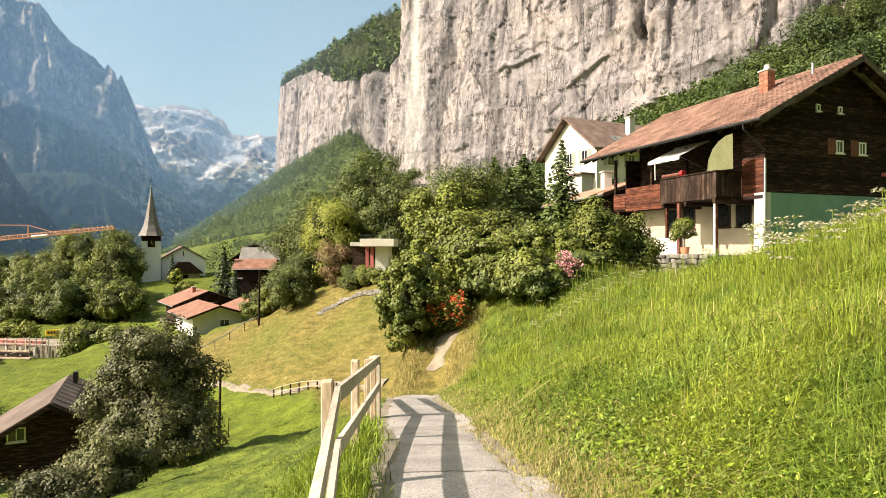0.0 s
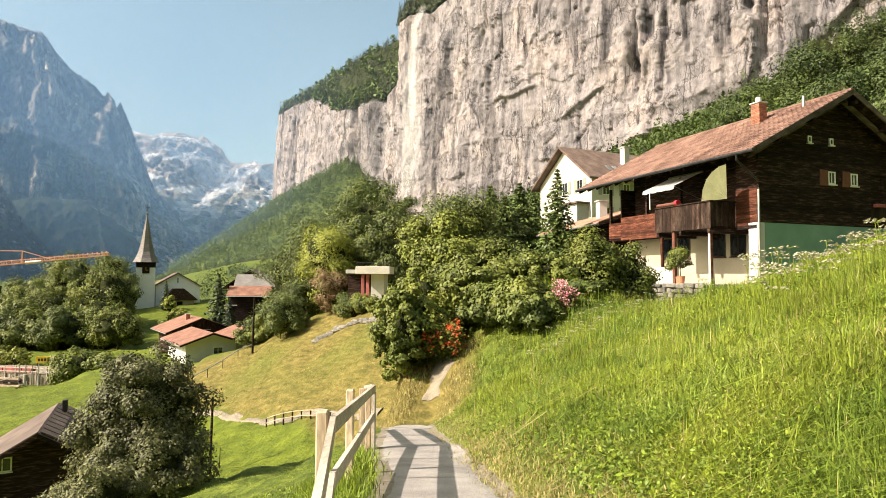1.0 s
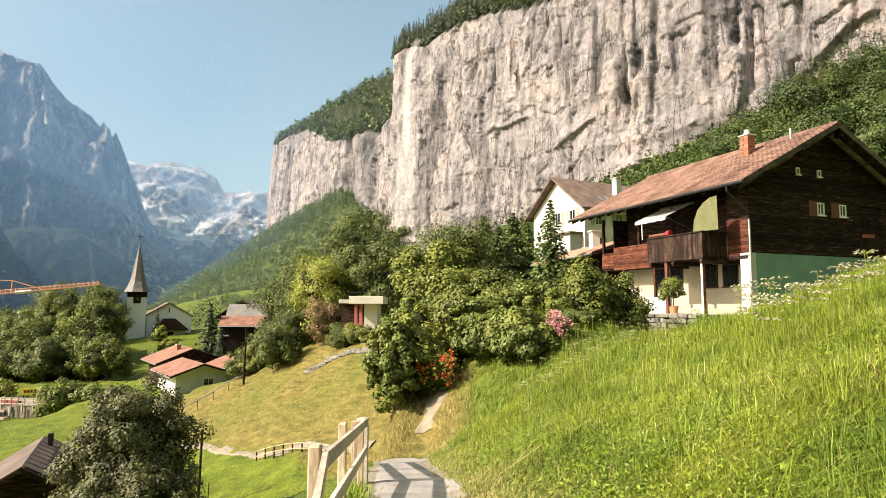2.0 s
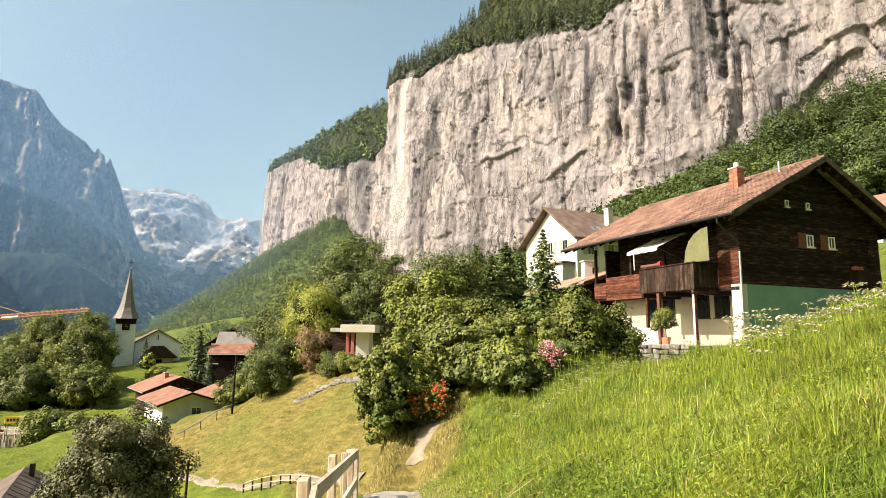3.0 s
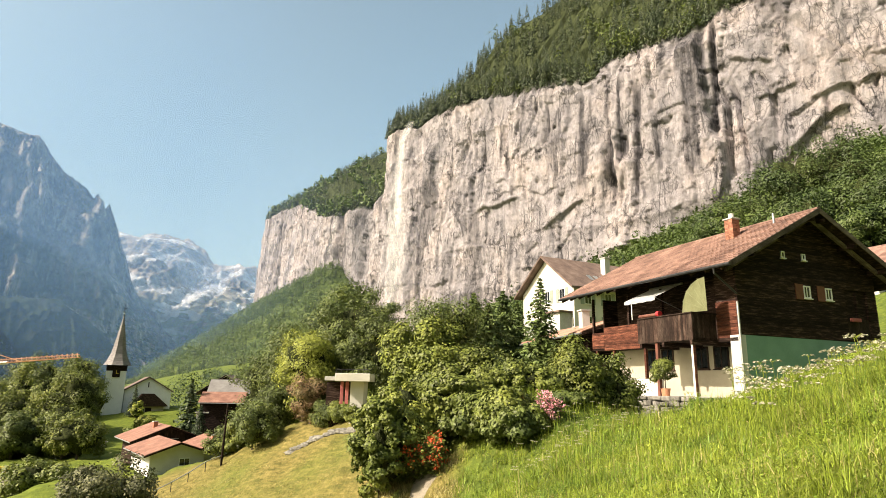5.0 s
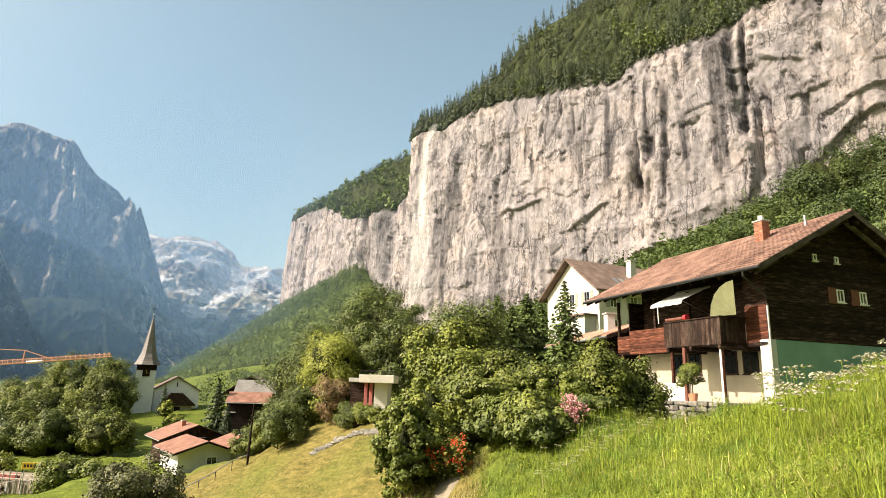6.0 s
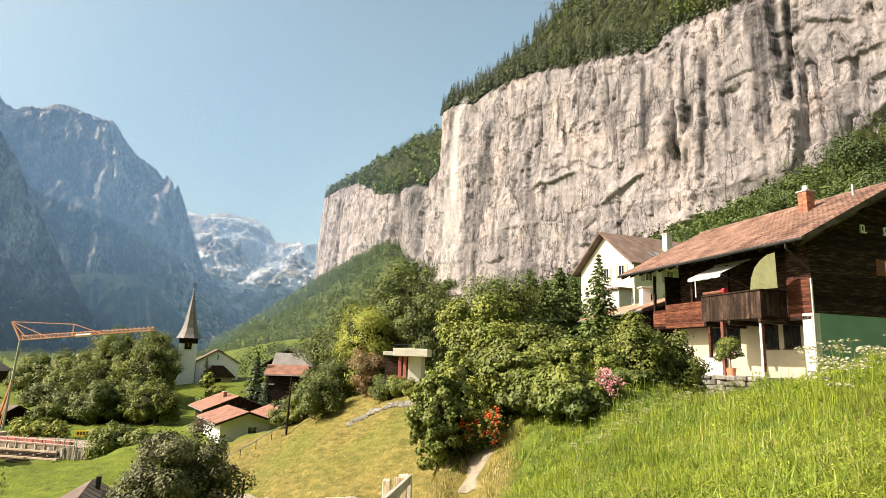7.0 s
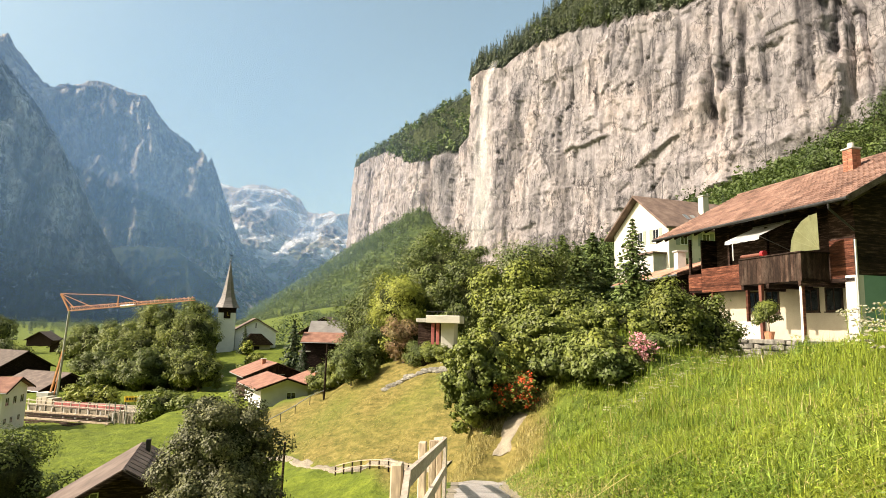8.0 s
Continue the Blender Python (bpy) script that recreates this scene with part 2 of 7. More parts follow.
def gz(x, y):
    return float(ground_z(np.array([float(x)]), np.array([float(y)]))[0])
def ground_material():
    """Meadow, mown hay slope, lawn and woodland soil in one sheet, told apart by stored weights."""
    m = bpy.data.materials.new("ground")
    m.use_nodes = True
    n, l = m.node_tree.nodes, m.node_tree.links
    b = n["Principled BSDF"]
    b.inputs["Roughness"].default_value, b.inputs["Specular IOR Level"].default_value = 0.9, 0.2
    geo = n.new("ShaderNodeNewGeometry")

    def noisy(scale, c0, c1, c2, detail=8, squash=(1, 1, 1)):
        mp = n.new("ShaderNodeMapping")
        mp.inputs["Scale"].default_value = squash
        l.new(geo.outputs["Position"], mp.inputs[0])
        t = n.new("ShaderNodeTexNoise")
        t.inputs["Scale"].default_value, t.inputs["Detail"].default_value, t.inputs["Roughness"].default_value = scale, detail, 0.7
        l.new(mp.outputs[0], t.inputs["Vector"])
        r = n.new("ShaderNodeValToRGB")
        r.color_ramp.elements.new(0.5)
        for e, (p, c) in zip(r.color_ramp.elements, ((0.32, c0), (0.5, c1), (0.68, c2))):
            e.position, e.color = p, (*c, 1)
        l.new(t.outputs["Fac"], r.inputs[0])
        return r.outputs[0]

    # meadow tone darkened to put shade into gaps between the blades
    out = noisy(1.6, (0.035, 0.058, 0.010), (0.08, 0.11, 0.016), (0.15, 0.18, 0.028))
    for name, col in (("mown", noisy(1.6, (0.065, 0.066, 0.015), (0.145, 0.118, 0.033), (0.25, 0.197, 0.067), 15, (0.35, 0.7, 2.2))),
                      ("lawn", noisy(0.8, (0.05, 0.072, 0.008), (0.092, 0.122, 0.012), (0.145, 0.175, 0.02), 14)),
                      ("wood", noisy(0.03, (0.035, 0.055, 0.018), (0.055, 0.08, 0.022), (0.09, 0.12, 0.03)))):
        at = n.new("ShaderNodeAttribute")
        at.attribute_name = name
        mx = n.new("ShaderNodeMix")
        mx.data_type = "RGBA"
        l.new(at.outputs["Fac"], mx.inputs["Factor"])
        l.new(out, mx.inputs["A"]), l.new(col, mx.inputs["B"])
        out = mx.outputs["Result"]
    l.new(out, b.inputs["Base Color"])
    t = n.new("ShaderNodeTexNoise")
    t.inputs["Scale"].default_value, t.inputs["Detail"].default_value = 3.0, 8.0
    l.new(geo.outputs["Position"], t.inputs["Vector"])
    bp = n.new("ShaderNodeBump")
    bp.inputs["Strength"].default_value, bp.inputs["Distance"].default_value = 0.8, 0.25
    l.new(t.outputs["Fac"], bp.inputs["Height"])
    l.new(bp.outputs[0], b.inputs["Normal"])
    return m


def mown_weight(x, y):
    q = 0.762 * (x + 7.8) + 0.647 * (y - 38)
    w = smoothstep(-1.0, 0.6, q + 0.4 * np.sin(x * 0.7) + 5.0 * smoothstep(50, 56, y))
    return w * smoothstep(22, 26, y) * smoothstep(78, 70, y) * smoothstep(8, 2, x) * smoothstep(-34, -28, x)


def wood_weight(x, y):
    talus = 0.48 * (x - 25 + 0.15 * np.maximum(y - 50, 0))
    w = np.maximum(smoothstep(6, 24, talus), smoothstep(8, 26, spur_slope(x, y)))
    return w * (y > 60)


def build_ground():
    ang = np.r_[np.linspace(-48, 52, 260), np.linspace(52, 312, 60)[1:-1]]     # degrees from ahead, to the left
    rad = np.r_[0.0, 0.6, np.geomspace(1.0, 4900, 210)]
    a = np.radians(ang)
    r = rad[:, None]
    x, y = -np.sin(a)[None] * r, np.cos(a)[None] * r
    x, y = x.ravel(), y.ravel()
    z = ground_z(x, y)
    me = mesh_np("ground", np.stack([x, y, z], -1), grid_faces(len(rad), len(ang), True)[:, ::-1], True)
    lawn = smoothstep(-4, -9, x) * smoothstep(6, 14, y) * (1 - mown_weight(x, y))
    wav = x + 1.1 * (fbm(np.stack([x * 1.1, y * 1.1, 0 * x], 1), 3, 63) - 0.5) - 0.12 * (y - 16)
    dry = smoothstep(-2.3, -1.4, x) * smoothstep(1.3, 0.3, wav) * smoothstep(15.0, 16.4, y) * smoothstep(20.5, 19.0, y)
    green = smoothstep(40, 58, y) * smoothstep(0.35, 0.7, fbm(np.stack([x * 0.18, y * 0.12, 0 * x], 1), 3, 61))
    for name, w in (("mown", np.maximum(mown_weight(x, y) * (1 - 0.55 * green), dry)), ("lawn", lawn), ("wood", wood_weight(x, y))):
        me.attributes.new(name, "FLOAT", "POINT").data.foreach_set("value", np.asarray(w, np.float32))
    ob = part("ground", me, ground_material())
    tagged(ob, "grassy alpine hillside falling to a flat valley floor", "ground", kind="structure")


build_ground()

M_path = material("path_concrete", [(0.3, (0.23, 0.212, 0.198)), (0.5, (0.31, 0.288, 0.272)), (0.72, (0.39, 0.365, 0.345))], scale=1.6, rough=0.92, bump=0.8, bump_scale=80, fine=0.55, dist=0.012, spec=0.2)
M_gravel = material("path_gravel", [(0.3, (0.17, 0.145, 0.11)), (0.7, (0.30, 0.265, 0.21))], scale=9, rough=0.95, bump=0.9, bump_scale=90, fine=0.4, dist=0.02, spec=0.2)
M_dirt = material("trodden_earth", [(0.3, (0.17, 0.145, 0.105)), (0.7, (0.27, 0.235, 0.18))], scale=3, rough=0.95, bump=0.6, bump_scale=40, fine=0.25, spec=0.2)


def strip(name, pts, width, mat, label, category, lift=0.02, step=0.35, ragged=0.08, drop=0.03):
    """A way laid on the ground along a line of plan points."""
    pts = np.array(pts, float)
    d = np.r_[0, np.cumsum(np.hypot(*np.diff(pts, axis=0).T))]
    s = np.arange(0, d[-1], step)
    c = np.stack([np.interp(s, d, pts[:, 0]), np.interp(s, d, pts[:, 1])], 1)
    k = max(3, int(1.2 / step)) | 1
    pad = np.pad(c, ((k // 2, k // 2), (0, 0)), "edge")
    c = np.stack([np.convolve(pad[:, i], np.ones(k) / k, "valid") for i in (0, 1)], 1)
    t = np.gradient(c, axis=0)
    t /= np.linalg.norm(t, axis=1)[:, None]
    nrm = np.stack([-t[:, 1], t[:, 0]], 1)
    w = np.linspace(-0.5, 0.5, 9)
    wid = width * np.ones(len(s))[:, None] + 0 * w
    edge = (fbm(np.stack([s * 1.3, 0 * s, 0 * s], 1), 3, 3) - 0.5) * 2 * ragged
    edge2 = (fbm(np.stack([s * 1.3, 0 * s + 40, 0 * s], 1), 3, 8) - 0.5) * 2 * ragged
    off = w[None] * wid + np.where(w[None] > 0, edge[:, None], edge2[:, None]) * (2 * w[None]) ** 2
    x = c[:, :1] + nrm[:, :1] * off
    y = c[:, 1:] + nrm[:, 1:] * off
    z = ground_z(x.ravel(), y.ravel()).reshape(x.shape) + lift - drop * (2 * np.abs(w[None])) ** 6
    me = mesh_np(name, np.stack([x, y, z], -1).reshape(-1, 3), grid_faces(len(s), 9), True)
    ob = part(name, me, mat)
    return tagged(ob, label, category, kind="structure")


ys = np.arange(-4, 17.0, 0.5)
strip("path", [(float(path_x(v)), v) for v in ys], 1.12, M_path, "worn pale concrete footpath with cracks and gravel edges", "path", lift=0.03, step=0.12, ragged=0.17)
strip("path_shoulder", [(float(path_x(v)) - 0.06, v) for v in ys], 1.62, M_gravel, "loose gravel and earth along the edges of the footpath", "path", lift=0.012, step=0.12, ragged=0.25)
joints = thing("path_joints", "dark cracked joints across the concrete path", "joint", kind="structure")
for yj, sk in ((4.9, 0.05), (6.4, -0.04), (8.1, 0.06), (10.2, 0.0), (12.4, 0.05)):
    xa, xb = float(path_x(yj)) - 0.52, float(path_x(yj)) + 0.42
    bm = bmesh.new()
    n_seg = 9
    prev = None
    for i in range(n_seg + 1):
        xx = xa + (xb - xa) * i / n_seg
        yy = yj + sk * i / n_seg + random.uniform(-0.02, 0.02)
        wj = random.uniform(0.006, 0.016)
        pair = [bm.verts.new((xx, yy + o, gz(xx, yy + o) + 0.036)) for o in (-wj, wj)]
        if prev:
            bm.faces.new((prev[0], pair[0], pair[1], prev[1]))
        prev = pair
    part("joint", bm, M_gravel, joints)
strip("path_2", [(-3.4, 36.6), (-6.0, 38.2), (-12.2, 42.9), (-18, 49.5), (-24, 54), (-33, 60)], 0.85, M_gravel, "narrow gravel path along the foot of the hay slope", "path", lift=0.13, step=0.3, ragged=0.03, drop=0.2)
strip("path_3", [(-0.32, 17.15), (-0.2, 17.7), (0.05, 18.4), (0.35, 19.3)], 0.66, M_dirt, "trodden earth trail beside the shrubs", "path", lift=0.03, step=0.15, ragged=0.22)


# ---------------------------------------------------------------- cliffs and mountains
def rock_material(name, stops, streak, scale, vscale, bump=1.0, dist=5.0, snow=None, green=None, wash=1.0, grain=(0.48, 1.45), upright=0.7, bent=0.7, joints=((2.2, (1, 1, 0.35), 0.045, 0.85), (5.5, (1, 1, 0.7), 0.06, 0.7))):
    """Limestone: pale ground colour, dark water streaks running down, snow or turf by slope and height."""
    m = bpy.data.materials.new(name)
    m.use_nodes = True
    n, l = m.node_tree.nodes, m.node_tree.links
    b = n["Principled BSDF"]
    b.inputs["Roughness"].default_value, b.inputs["Specular IOR Level"].default_value = 0.92, 0.15
    geo = n.new("ShaderNodeNewGeometry")

    def tex(sc, squash, detail=9, rough=0.65):
        mp = n.new("ShaderNodeMapping")
        mp.inputs["Scale"].default_value = squash
        l.new(geo.outputs["Position"], mp.inputs[0])
        t = n.new("ShaderNodeTexNoise")
        t.inputs["Scale"].default_value, t.inputs["Detail"].default_value, t.inputs["Roughness"].default_value = sc, detail, rough
        l.new(mp.outputs[0], t.inputs["Vector"])
        return t.outputs["Fac"]

    def mapped(fac, lo, hi, a=0.0, z=1.0):
        r = n.new("ShaderNodeMapRange")
        for k, v in (("From Min", lo), ("From Max", hi), ("To Min", a), ("To Max", z)):
            r.inputs[k].default_value = v
        l.new(fac, r.inputs["Value"])
        return r.outputs[0]

    def mix(fac, a, c):
        mx = n.new("ShaderNodeMix")
        mx.data_type = "RGBA"
        l.new(fac, mx.inputs["Factor"]), l.new(a, mx.inputs["A"])
        if isinstance(c, tuple):
            mx.inputs["B"].default_value = (*c, 1)
        else:
            l.new(c, mx.inputs["B"])
        return mx.outputs["Result"]

    def mul(a, c):
        k = n.new("ShaderNodeMath")
        k.operation = "MULTIPLY"
        l.new(a, k.inputs[0]), l.new(c, k.inputs[1])
        return k.outputs[0]

    ramp = n.new("ShaderNodeValToRGB")
    e = ramp.color_ramp.elements
    while len(e) < len(stops):
        e.new(0.5)
    for el, (p, c) in zip(e, stops):
        el.position, el.color = p, (*c, 1)
    l.new(tex(scale, (1, 1, upright)), ramp.inputs[0])
    out = ramp.outputs[0]
    st = mul(mapped(tex(vscale, (1, 1, 0.06), 6, 0.6), 0.51, 0.56), mapped(tex(vscale * 0.35, (1, 1, 0.4), 4), 0.44, 0.52))
    out = mix(mapped(st, 0, 1, 0, 0.7 * wash), out, streak)
    thin = mul(mapped(tex(vscale * 3.1, (1, 1, 0.025), 5, 0.6), 0.54, 0.60), mapped(tex(vscale * 0.5, (1, 1, 0.3), 3), 0.48, 0.6))
    out = mix(mapped(thin, 0, 1, 0, 0.8 * wash), out, streak)
    # bands where water runs down, and one hollow's painted shade, broken into threads
    band = n.new("ShaderNodeAttribute")
    band.attribute_name = "stain"
    turf = n.new("ShaderNodeAttribute")
    turf.attribute_name = "turf"
    out = mix(mul(band.outputs["Fac"], mapped(tex(vscale * 3.5, (1, 1, 0.04), 6, 0.65), 0.42, 0.54, 0.72, 1.0)), out, streak)
    fine = tex(scale * 9, (1, 1, 0.45), 10, 0.75)
    # joints and fractures: thin dark lines between bent cells
    bend = n.new("ShaderNodeTexNoise")
    bend.inputs["Scale"].default_value, bend.inputs["Detail"].default_value = scale * 3, 5
    l.new(geo.outputs["Position"], bend.inputs["Vector"])
    shift = n.new("ShaderNodeVectorMath")
    shift.operation = "SCALE"
    shift.inputs["Scale"].default_value = bent / scale
    l.new(bend.outputs["Color"], shift.inputs[0])
    for size, squash, wide, deep in joints:
        moved = n.new("ShaderNodeVectorMath")
        l.new(geo.outputs["Position"], moved.inputs[0]), l.new(shift.outputs[0], moved.inputs[1])
        mp = n.new("ShaderNodeMapping")
        mp.inputs["Scale"].default_value, mp.inputs["Rotation"].default_value = squash, (0.2, 0.35, 0)
        l.new(moved.outputs[0], mp.inputs[0])
        cell = n.new("ShaderNodeTexVoronoi")
        cell.feature = "DISTANCE_TO_EDGE"
        cell.inputs["Scale"].default_value = scale * size
        l.new(mp.outputs[0], cell.inputs["Vector"])
        line = mul(mapped(cell.outputs["Distance"], wide, 0.0), mapped(tex(scale * 2.5, (1, 1, 1), 5), 0.46, 0.54))
        out = mix(mapped(line, 0, 1, 0, deep), out, streak)
    up = n.new("ShaderNodeSeparateXYZ")
    l.new(geo.outputs["Normal"], up.inputs[0])
    height = n.new("ShaderNodeSeparateXYZ")
    l.new(geo.outputs["Position"], height.inputs[0])
    if green:
        col, lo, hi, z0, z1 = green
        w = mul(mapped(up.outputs["Z"], lo, hi), mapped(tex(scale * 2, (1, 1, 1), 6), 0.22, 0.42))
        out = mix(mul(w, mapped(height.outputs["Z"], z1, z0)), out, col)
    if snow:
        col, lo, hi, z0, z1 = snow
        w = mul(mapped(tex(scale * 1.6, (1, 1, 2.2), 9, 0.6), lo, hi), mapped(height.outputs["Z"], z0, z1))
        out = mix(w, out, col)
    out = mix(turf.outputs["Fac"], out, (0.045, 0.056, 0.022))
    sc = n.new("ShaderNodeVectorMath")
    sc.operation = "SCALE"
    l.new(out, sc.inputs[0]), l.new(mapped(fine, 0.34, 0.66, *grain), sc.inputs["Scale"])
    l.new(sc.outputs[0], b.inputs["Base Color"])
    bp = n.new("ShaderNodeBump")
    bp.inputs["Strength"].default_value, bp.inputs["Distance"].default_value = bump, dist
    l.new(fine, bp.inputs["Height"])
    l.new(bp.outputs[0], b.inputs["Normal"])
    return m


M_cliff = rock_material("limestone", [(0.32, (0.19, 0.18, 0.192)), (0.43, (0.285, 0.263, 0.275)), (0.52, (0.35, 0.318, 0.325)), (0.60, (0.39, 0.338, 0.33)), (0.70, (0.32, 0.298, 0.31))], (0.034, 0.033, 0.038), 0.014, 0.085,
                        green=((0.07, 0.095, 0.03), 0.82, 0.95, 0, -100), wash=0.30, grain=(0.66, 1.28), dist=5.0, bent=0.10,
                        joints=((2.2, (1, 1, 0.12), 0.022, 0.6), (4.6, (1, 1, 0.09), 0.042, 0.8), (9.0, (1, 1, 0.3), 0.05, 0.6), (15.0, (1, 1, 0.5), 0.07, 0.5)))
M_cliff_far = rock_material("far_limestone", [(0.28, (0.17, 0.16, 0.145)), (0.45, (0.27, 0.25, 0.23)), (0.7, (0.36, 0.335, 0.30))], (0.12, 0.125, 0.13), 0.012, 0.03,
                            green=((0.04, 0.06, 0.024), 0.22, 0.36, 0, -100))


def along_line(line):
    """A plan line of points, as lengths along it."""
    line = np.array(line, float)
    return line, np.r_[0, np.cumsum(np.hypot(*np.diff(line, axis=0).T))]


def on_wall(line, ways):
    """Where ways (sideways and up for each metre ahead) meet the upright wall over a plan line: length along it and height."""
    line, d = along_line(line)
    s = np.linspace(0, d[-1], 4000)
    x, y = np.interp(s, d, line[:, 0]), np.interp(s, d, line[:, 1])
    out = []
    for a, e in ways:
        k = np.argmin(np.abs(x - a * y) + 0.02 * y)
        out.append((s[k], EYE + e * y[k]))
    return np.array(out)


def cliff(name, line, top, base, back, mat, label, cols=520, rows=240, amp=14.0, lean=0.10, seed=1, ledges=3.0, rise=((0, 0.55), (1, 0.55)), k=41, steps=(), roofs=(), grooves=(), bands=(), uneven=26.0):
    """A rock wall over a plan line; top and base heights go along it. Its face is broken into tilted facets, ribs,
    chimneys and ledges.
    steps: upright edges whose left side stands proud; roofs: overhanging edges; grooves and bands: upright clefts and
    dark bands, of water and of a hollow's painted shade."""
    line, d = along_line(line)
    s = np.linspace(0, d[-1], cols)
    x, y = np.interp(s, d, line[:, 0]), np.interp(s, d, line[:, 1])
    pad = lambda v: np.convolve(np.pad(v, k // 2, "reflect", reflect_type="odd"), np.ones(k) / k, "valid")
    x, y = pad(x), pad(y)
    t = np.stack([np.gradient(x), np.gradient(y)], 1)
    t /= np.linalg.norm(t, axis=1)[:, None]
    nx, ny = t[:, 1], -t[:, 0]
    u = s / d[-1]
    zt = np.interp(u, *np.array(top, float).T)
    zt = zt + (fbm(np.stack([s / 40, 0 * s, 0 * s], 1), 4, seed + 3) - 0.5) * uneven
    zb = np.interp(u, *np.array(base, float).T) - 25
    v = np.linspace(0, 1, rows)[:, None]
    z = zb + (zt - zb) * v
    S = np.broadcast_to(s, z.shape)
    P = np.stack([S.ravel(), 0 * S.ravel(), z.ravel()], 1)
    warp = (fbm(P / 90, 3, seed + 20) - 0.5) * 60
    Pw = P + np.stack([warp, 0 * warp, 0 * warp], 1)
    ribs = fbm(Pw * np.array([1 / 55, 1, 1 / 420]), 4, seed, 0.5, True)
    big = fbm(P * np.array([1 / 190, 1, 1 / 260]), 3, seed + 11)
    out = amp * (0.75 * (big - 0.5) * 2 + 0.34 * (ribs - 0.5) * 2)
    lay = z.ravel() + warp * 0.6
    ledge = np.abs(((lay / 58.0) % 1.0) - 0.5) * 2
    out = out + ledges * (ledge ** 4) * (fbm(P / 70, 2, seed + 31) > 0.5)
    # facets: each warped cell stands in or out by its own amount and leans its own way
    for cw, ch, dep, shear, sd in ((70, 220, 5.0, 0.06, 71), (30, 150, 4.4, -0.06, 101), (13, 80, 3.2, 0.08, 121), (17, 30, 1.5, 0.45, 81), (7, 30, 1.7, -0.1, 91), (4, 10, 0.9, 0.4, 111)):
        wob = (fbm(P / (cw * 0.9), 4, seed + sd, 0.6) - 0.5) * cw * 0.8
        qs, qz = (P[:, 0] + wob + shear * P[:, 2]) / cw, (P[:, 2] - 0.5 * shear * P[:, 0] + wob * 1.2) / ch
        cell = np.stack([np.floor(qs), 0 * wob, np.floor(qz)], 1)
        r = [value_noise(cell, seed + sd + i) - 0.5 for i in (0, 200, 400)]
        out = out + dep * (r[0] + 1.1 * r[1] * (qs % 1 - 0.5) + 1.1 * r[2] * (qz % 1 - 0.5))
    # slanting cracks, both ways, in patches
    for sg, wide, depth, sd in ((-0.9, 24, 2.2, 61), (0.8, 60, 2.6, 65), (-0.6, 11, 1.8, 67), (-0.08, 16, 5.0, 69)):
        cr = fbm(np.stack([(P[:, 0] + sg * P[:, 2] + 0.5 * warp) / wide, 0 * warp, (P[:, 2] - sg * P[:, 0]) / (wide * 5)], 1), 3, seed + sd, 0.5, True)
        out = out - depth * smoothstep(0.88, 0.93, cr) * smoothstep(0.50, 0.60, fbm(P / (wide * 3), 2, seed + sd + 4))
    crack = smoothstep(0.80, 0.93, fbm(Pw * np.array([1 / 30, 1, 1 / 300]), 3, seed + 41, 0.5, True)) * smoothstep(0.45, 0.6, fbm(P / 120, 2, seed + 51))
    out = out - 11 * crack
    wig = (fbm(P / 16, 4, seed + 300) - 0.5) * 9
    ragged = (fbm(P * np.array([1 / 9, 1, 1 / 60]), 4, seed + 305) - 0.5) * 6
    stain = np.clip(smoothstep(0.54, 0.64, fbm(Pw * np.array([1 / 16, 1, 1 / 420]), 4, seed + 310)) * smoothstep(0.46, 0.56, fbm(P / np.array([70, 1, 120]), 3, seed + 320)), 0, 1) * 0.6
    zz = P[:, 2]
    for ways, depth, fade in steps:
        q = on_wall(line, ways)
        q = q[np.argsort(q[:, 1])]
        off = np.interp(zz, q[:, 1], q[:, 0]) + wig - P[:, 0]
        inz = smoothstep(q[0, 1] - 12, q[0, 1] + 12, zz) * smoothstep(q[-1, 1] + 12, q[-1, 1] - 12, zz)
        out = out + depth * inz * smoothstep(-1.5, 1.5, off) * np.exp(-np.maximum(off, 0) / fade)
    for ways, depth, fade in roofs:
        q = on_wall(line, ways)
        q = q[np.argsort(q[:, 0])]
        off = zz - np.interp(P[:, 0], q[:, 0], q[:, 1]) + wig
        ins = smoothstep(q[0, 0] - 8, q[0, 0] + 8, P[:, 0]) * smoothstep(q[-1, 0] + 8, q[-1, 0] - 8, P[:, 0])
        out = out + depth * ins * smoothstep(-1.5, 1.5, off) * np.exp(-np.maximum(off, 0) / fade)
    for kind, rows_of in (("groove", grooves), ("band", bands)):
        for a, e0, e1, wide, amount in rows_of:
            (s0, z0), (_, z1) = on_wall(line, ((a, e0), (a, e1)))
            off = np.abs(P[:, 0] - s0 + 1.6 * ragged) / wide
            w = np.exp(-off ** 2) if kind == "groove" else smoothstep(1.25, 0.55, off)
            w = w * smoothstep(z0 - 10, z0 + 15, zz + 3 * ragged) * smoothstep(z1 + 12, z1 - 12, zz)
            if kind == "groove":
                out = out - amount * w
            else:
                stain = np.maximum(stain, amount * w)
    out = out.reshape(z.shape) - lean * (z - zb)
    X, Y = x + nx * out, y + ny * out
    # the brow rounds back
    rb = 14
    bx = np.concatenate([X] + [X[-1:] - nx * back * (i / rb) for i in range(1, rb + 1)])
    by = np.concatenate([Y] + [Y[-1:] - ny * back * (i / rb) for i in range(1, rb + 1)])
    slope = np.interp(u, *np.array(rise, float).T)
    bz = np.concatenate([z] + [z[-1:] + back * slope * (i / rb) + (fbm(np.stack([s / 60, 0 * s + i / 3, 0 * s], 1), 3, seed + 5) - 0.5) * 20 * min(i, 3) / 3 for i in range(1, rb + 1)])
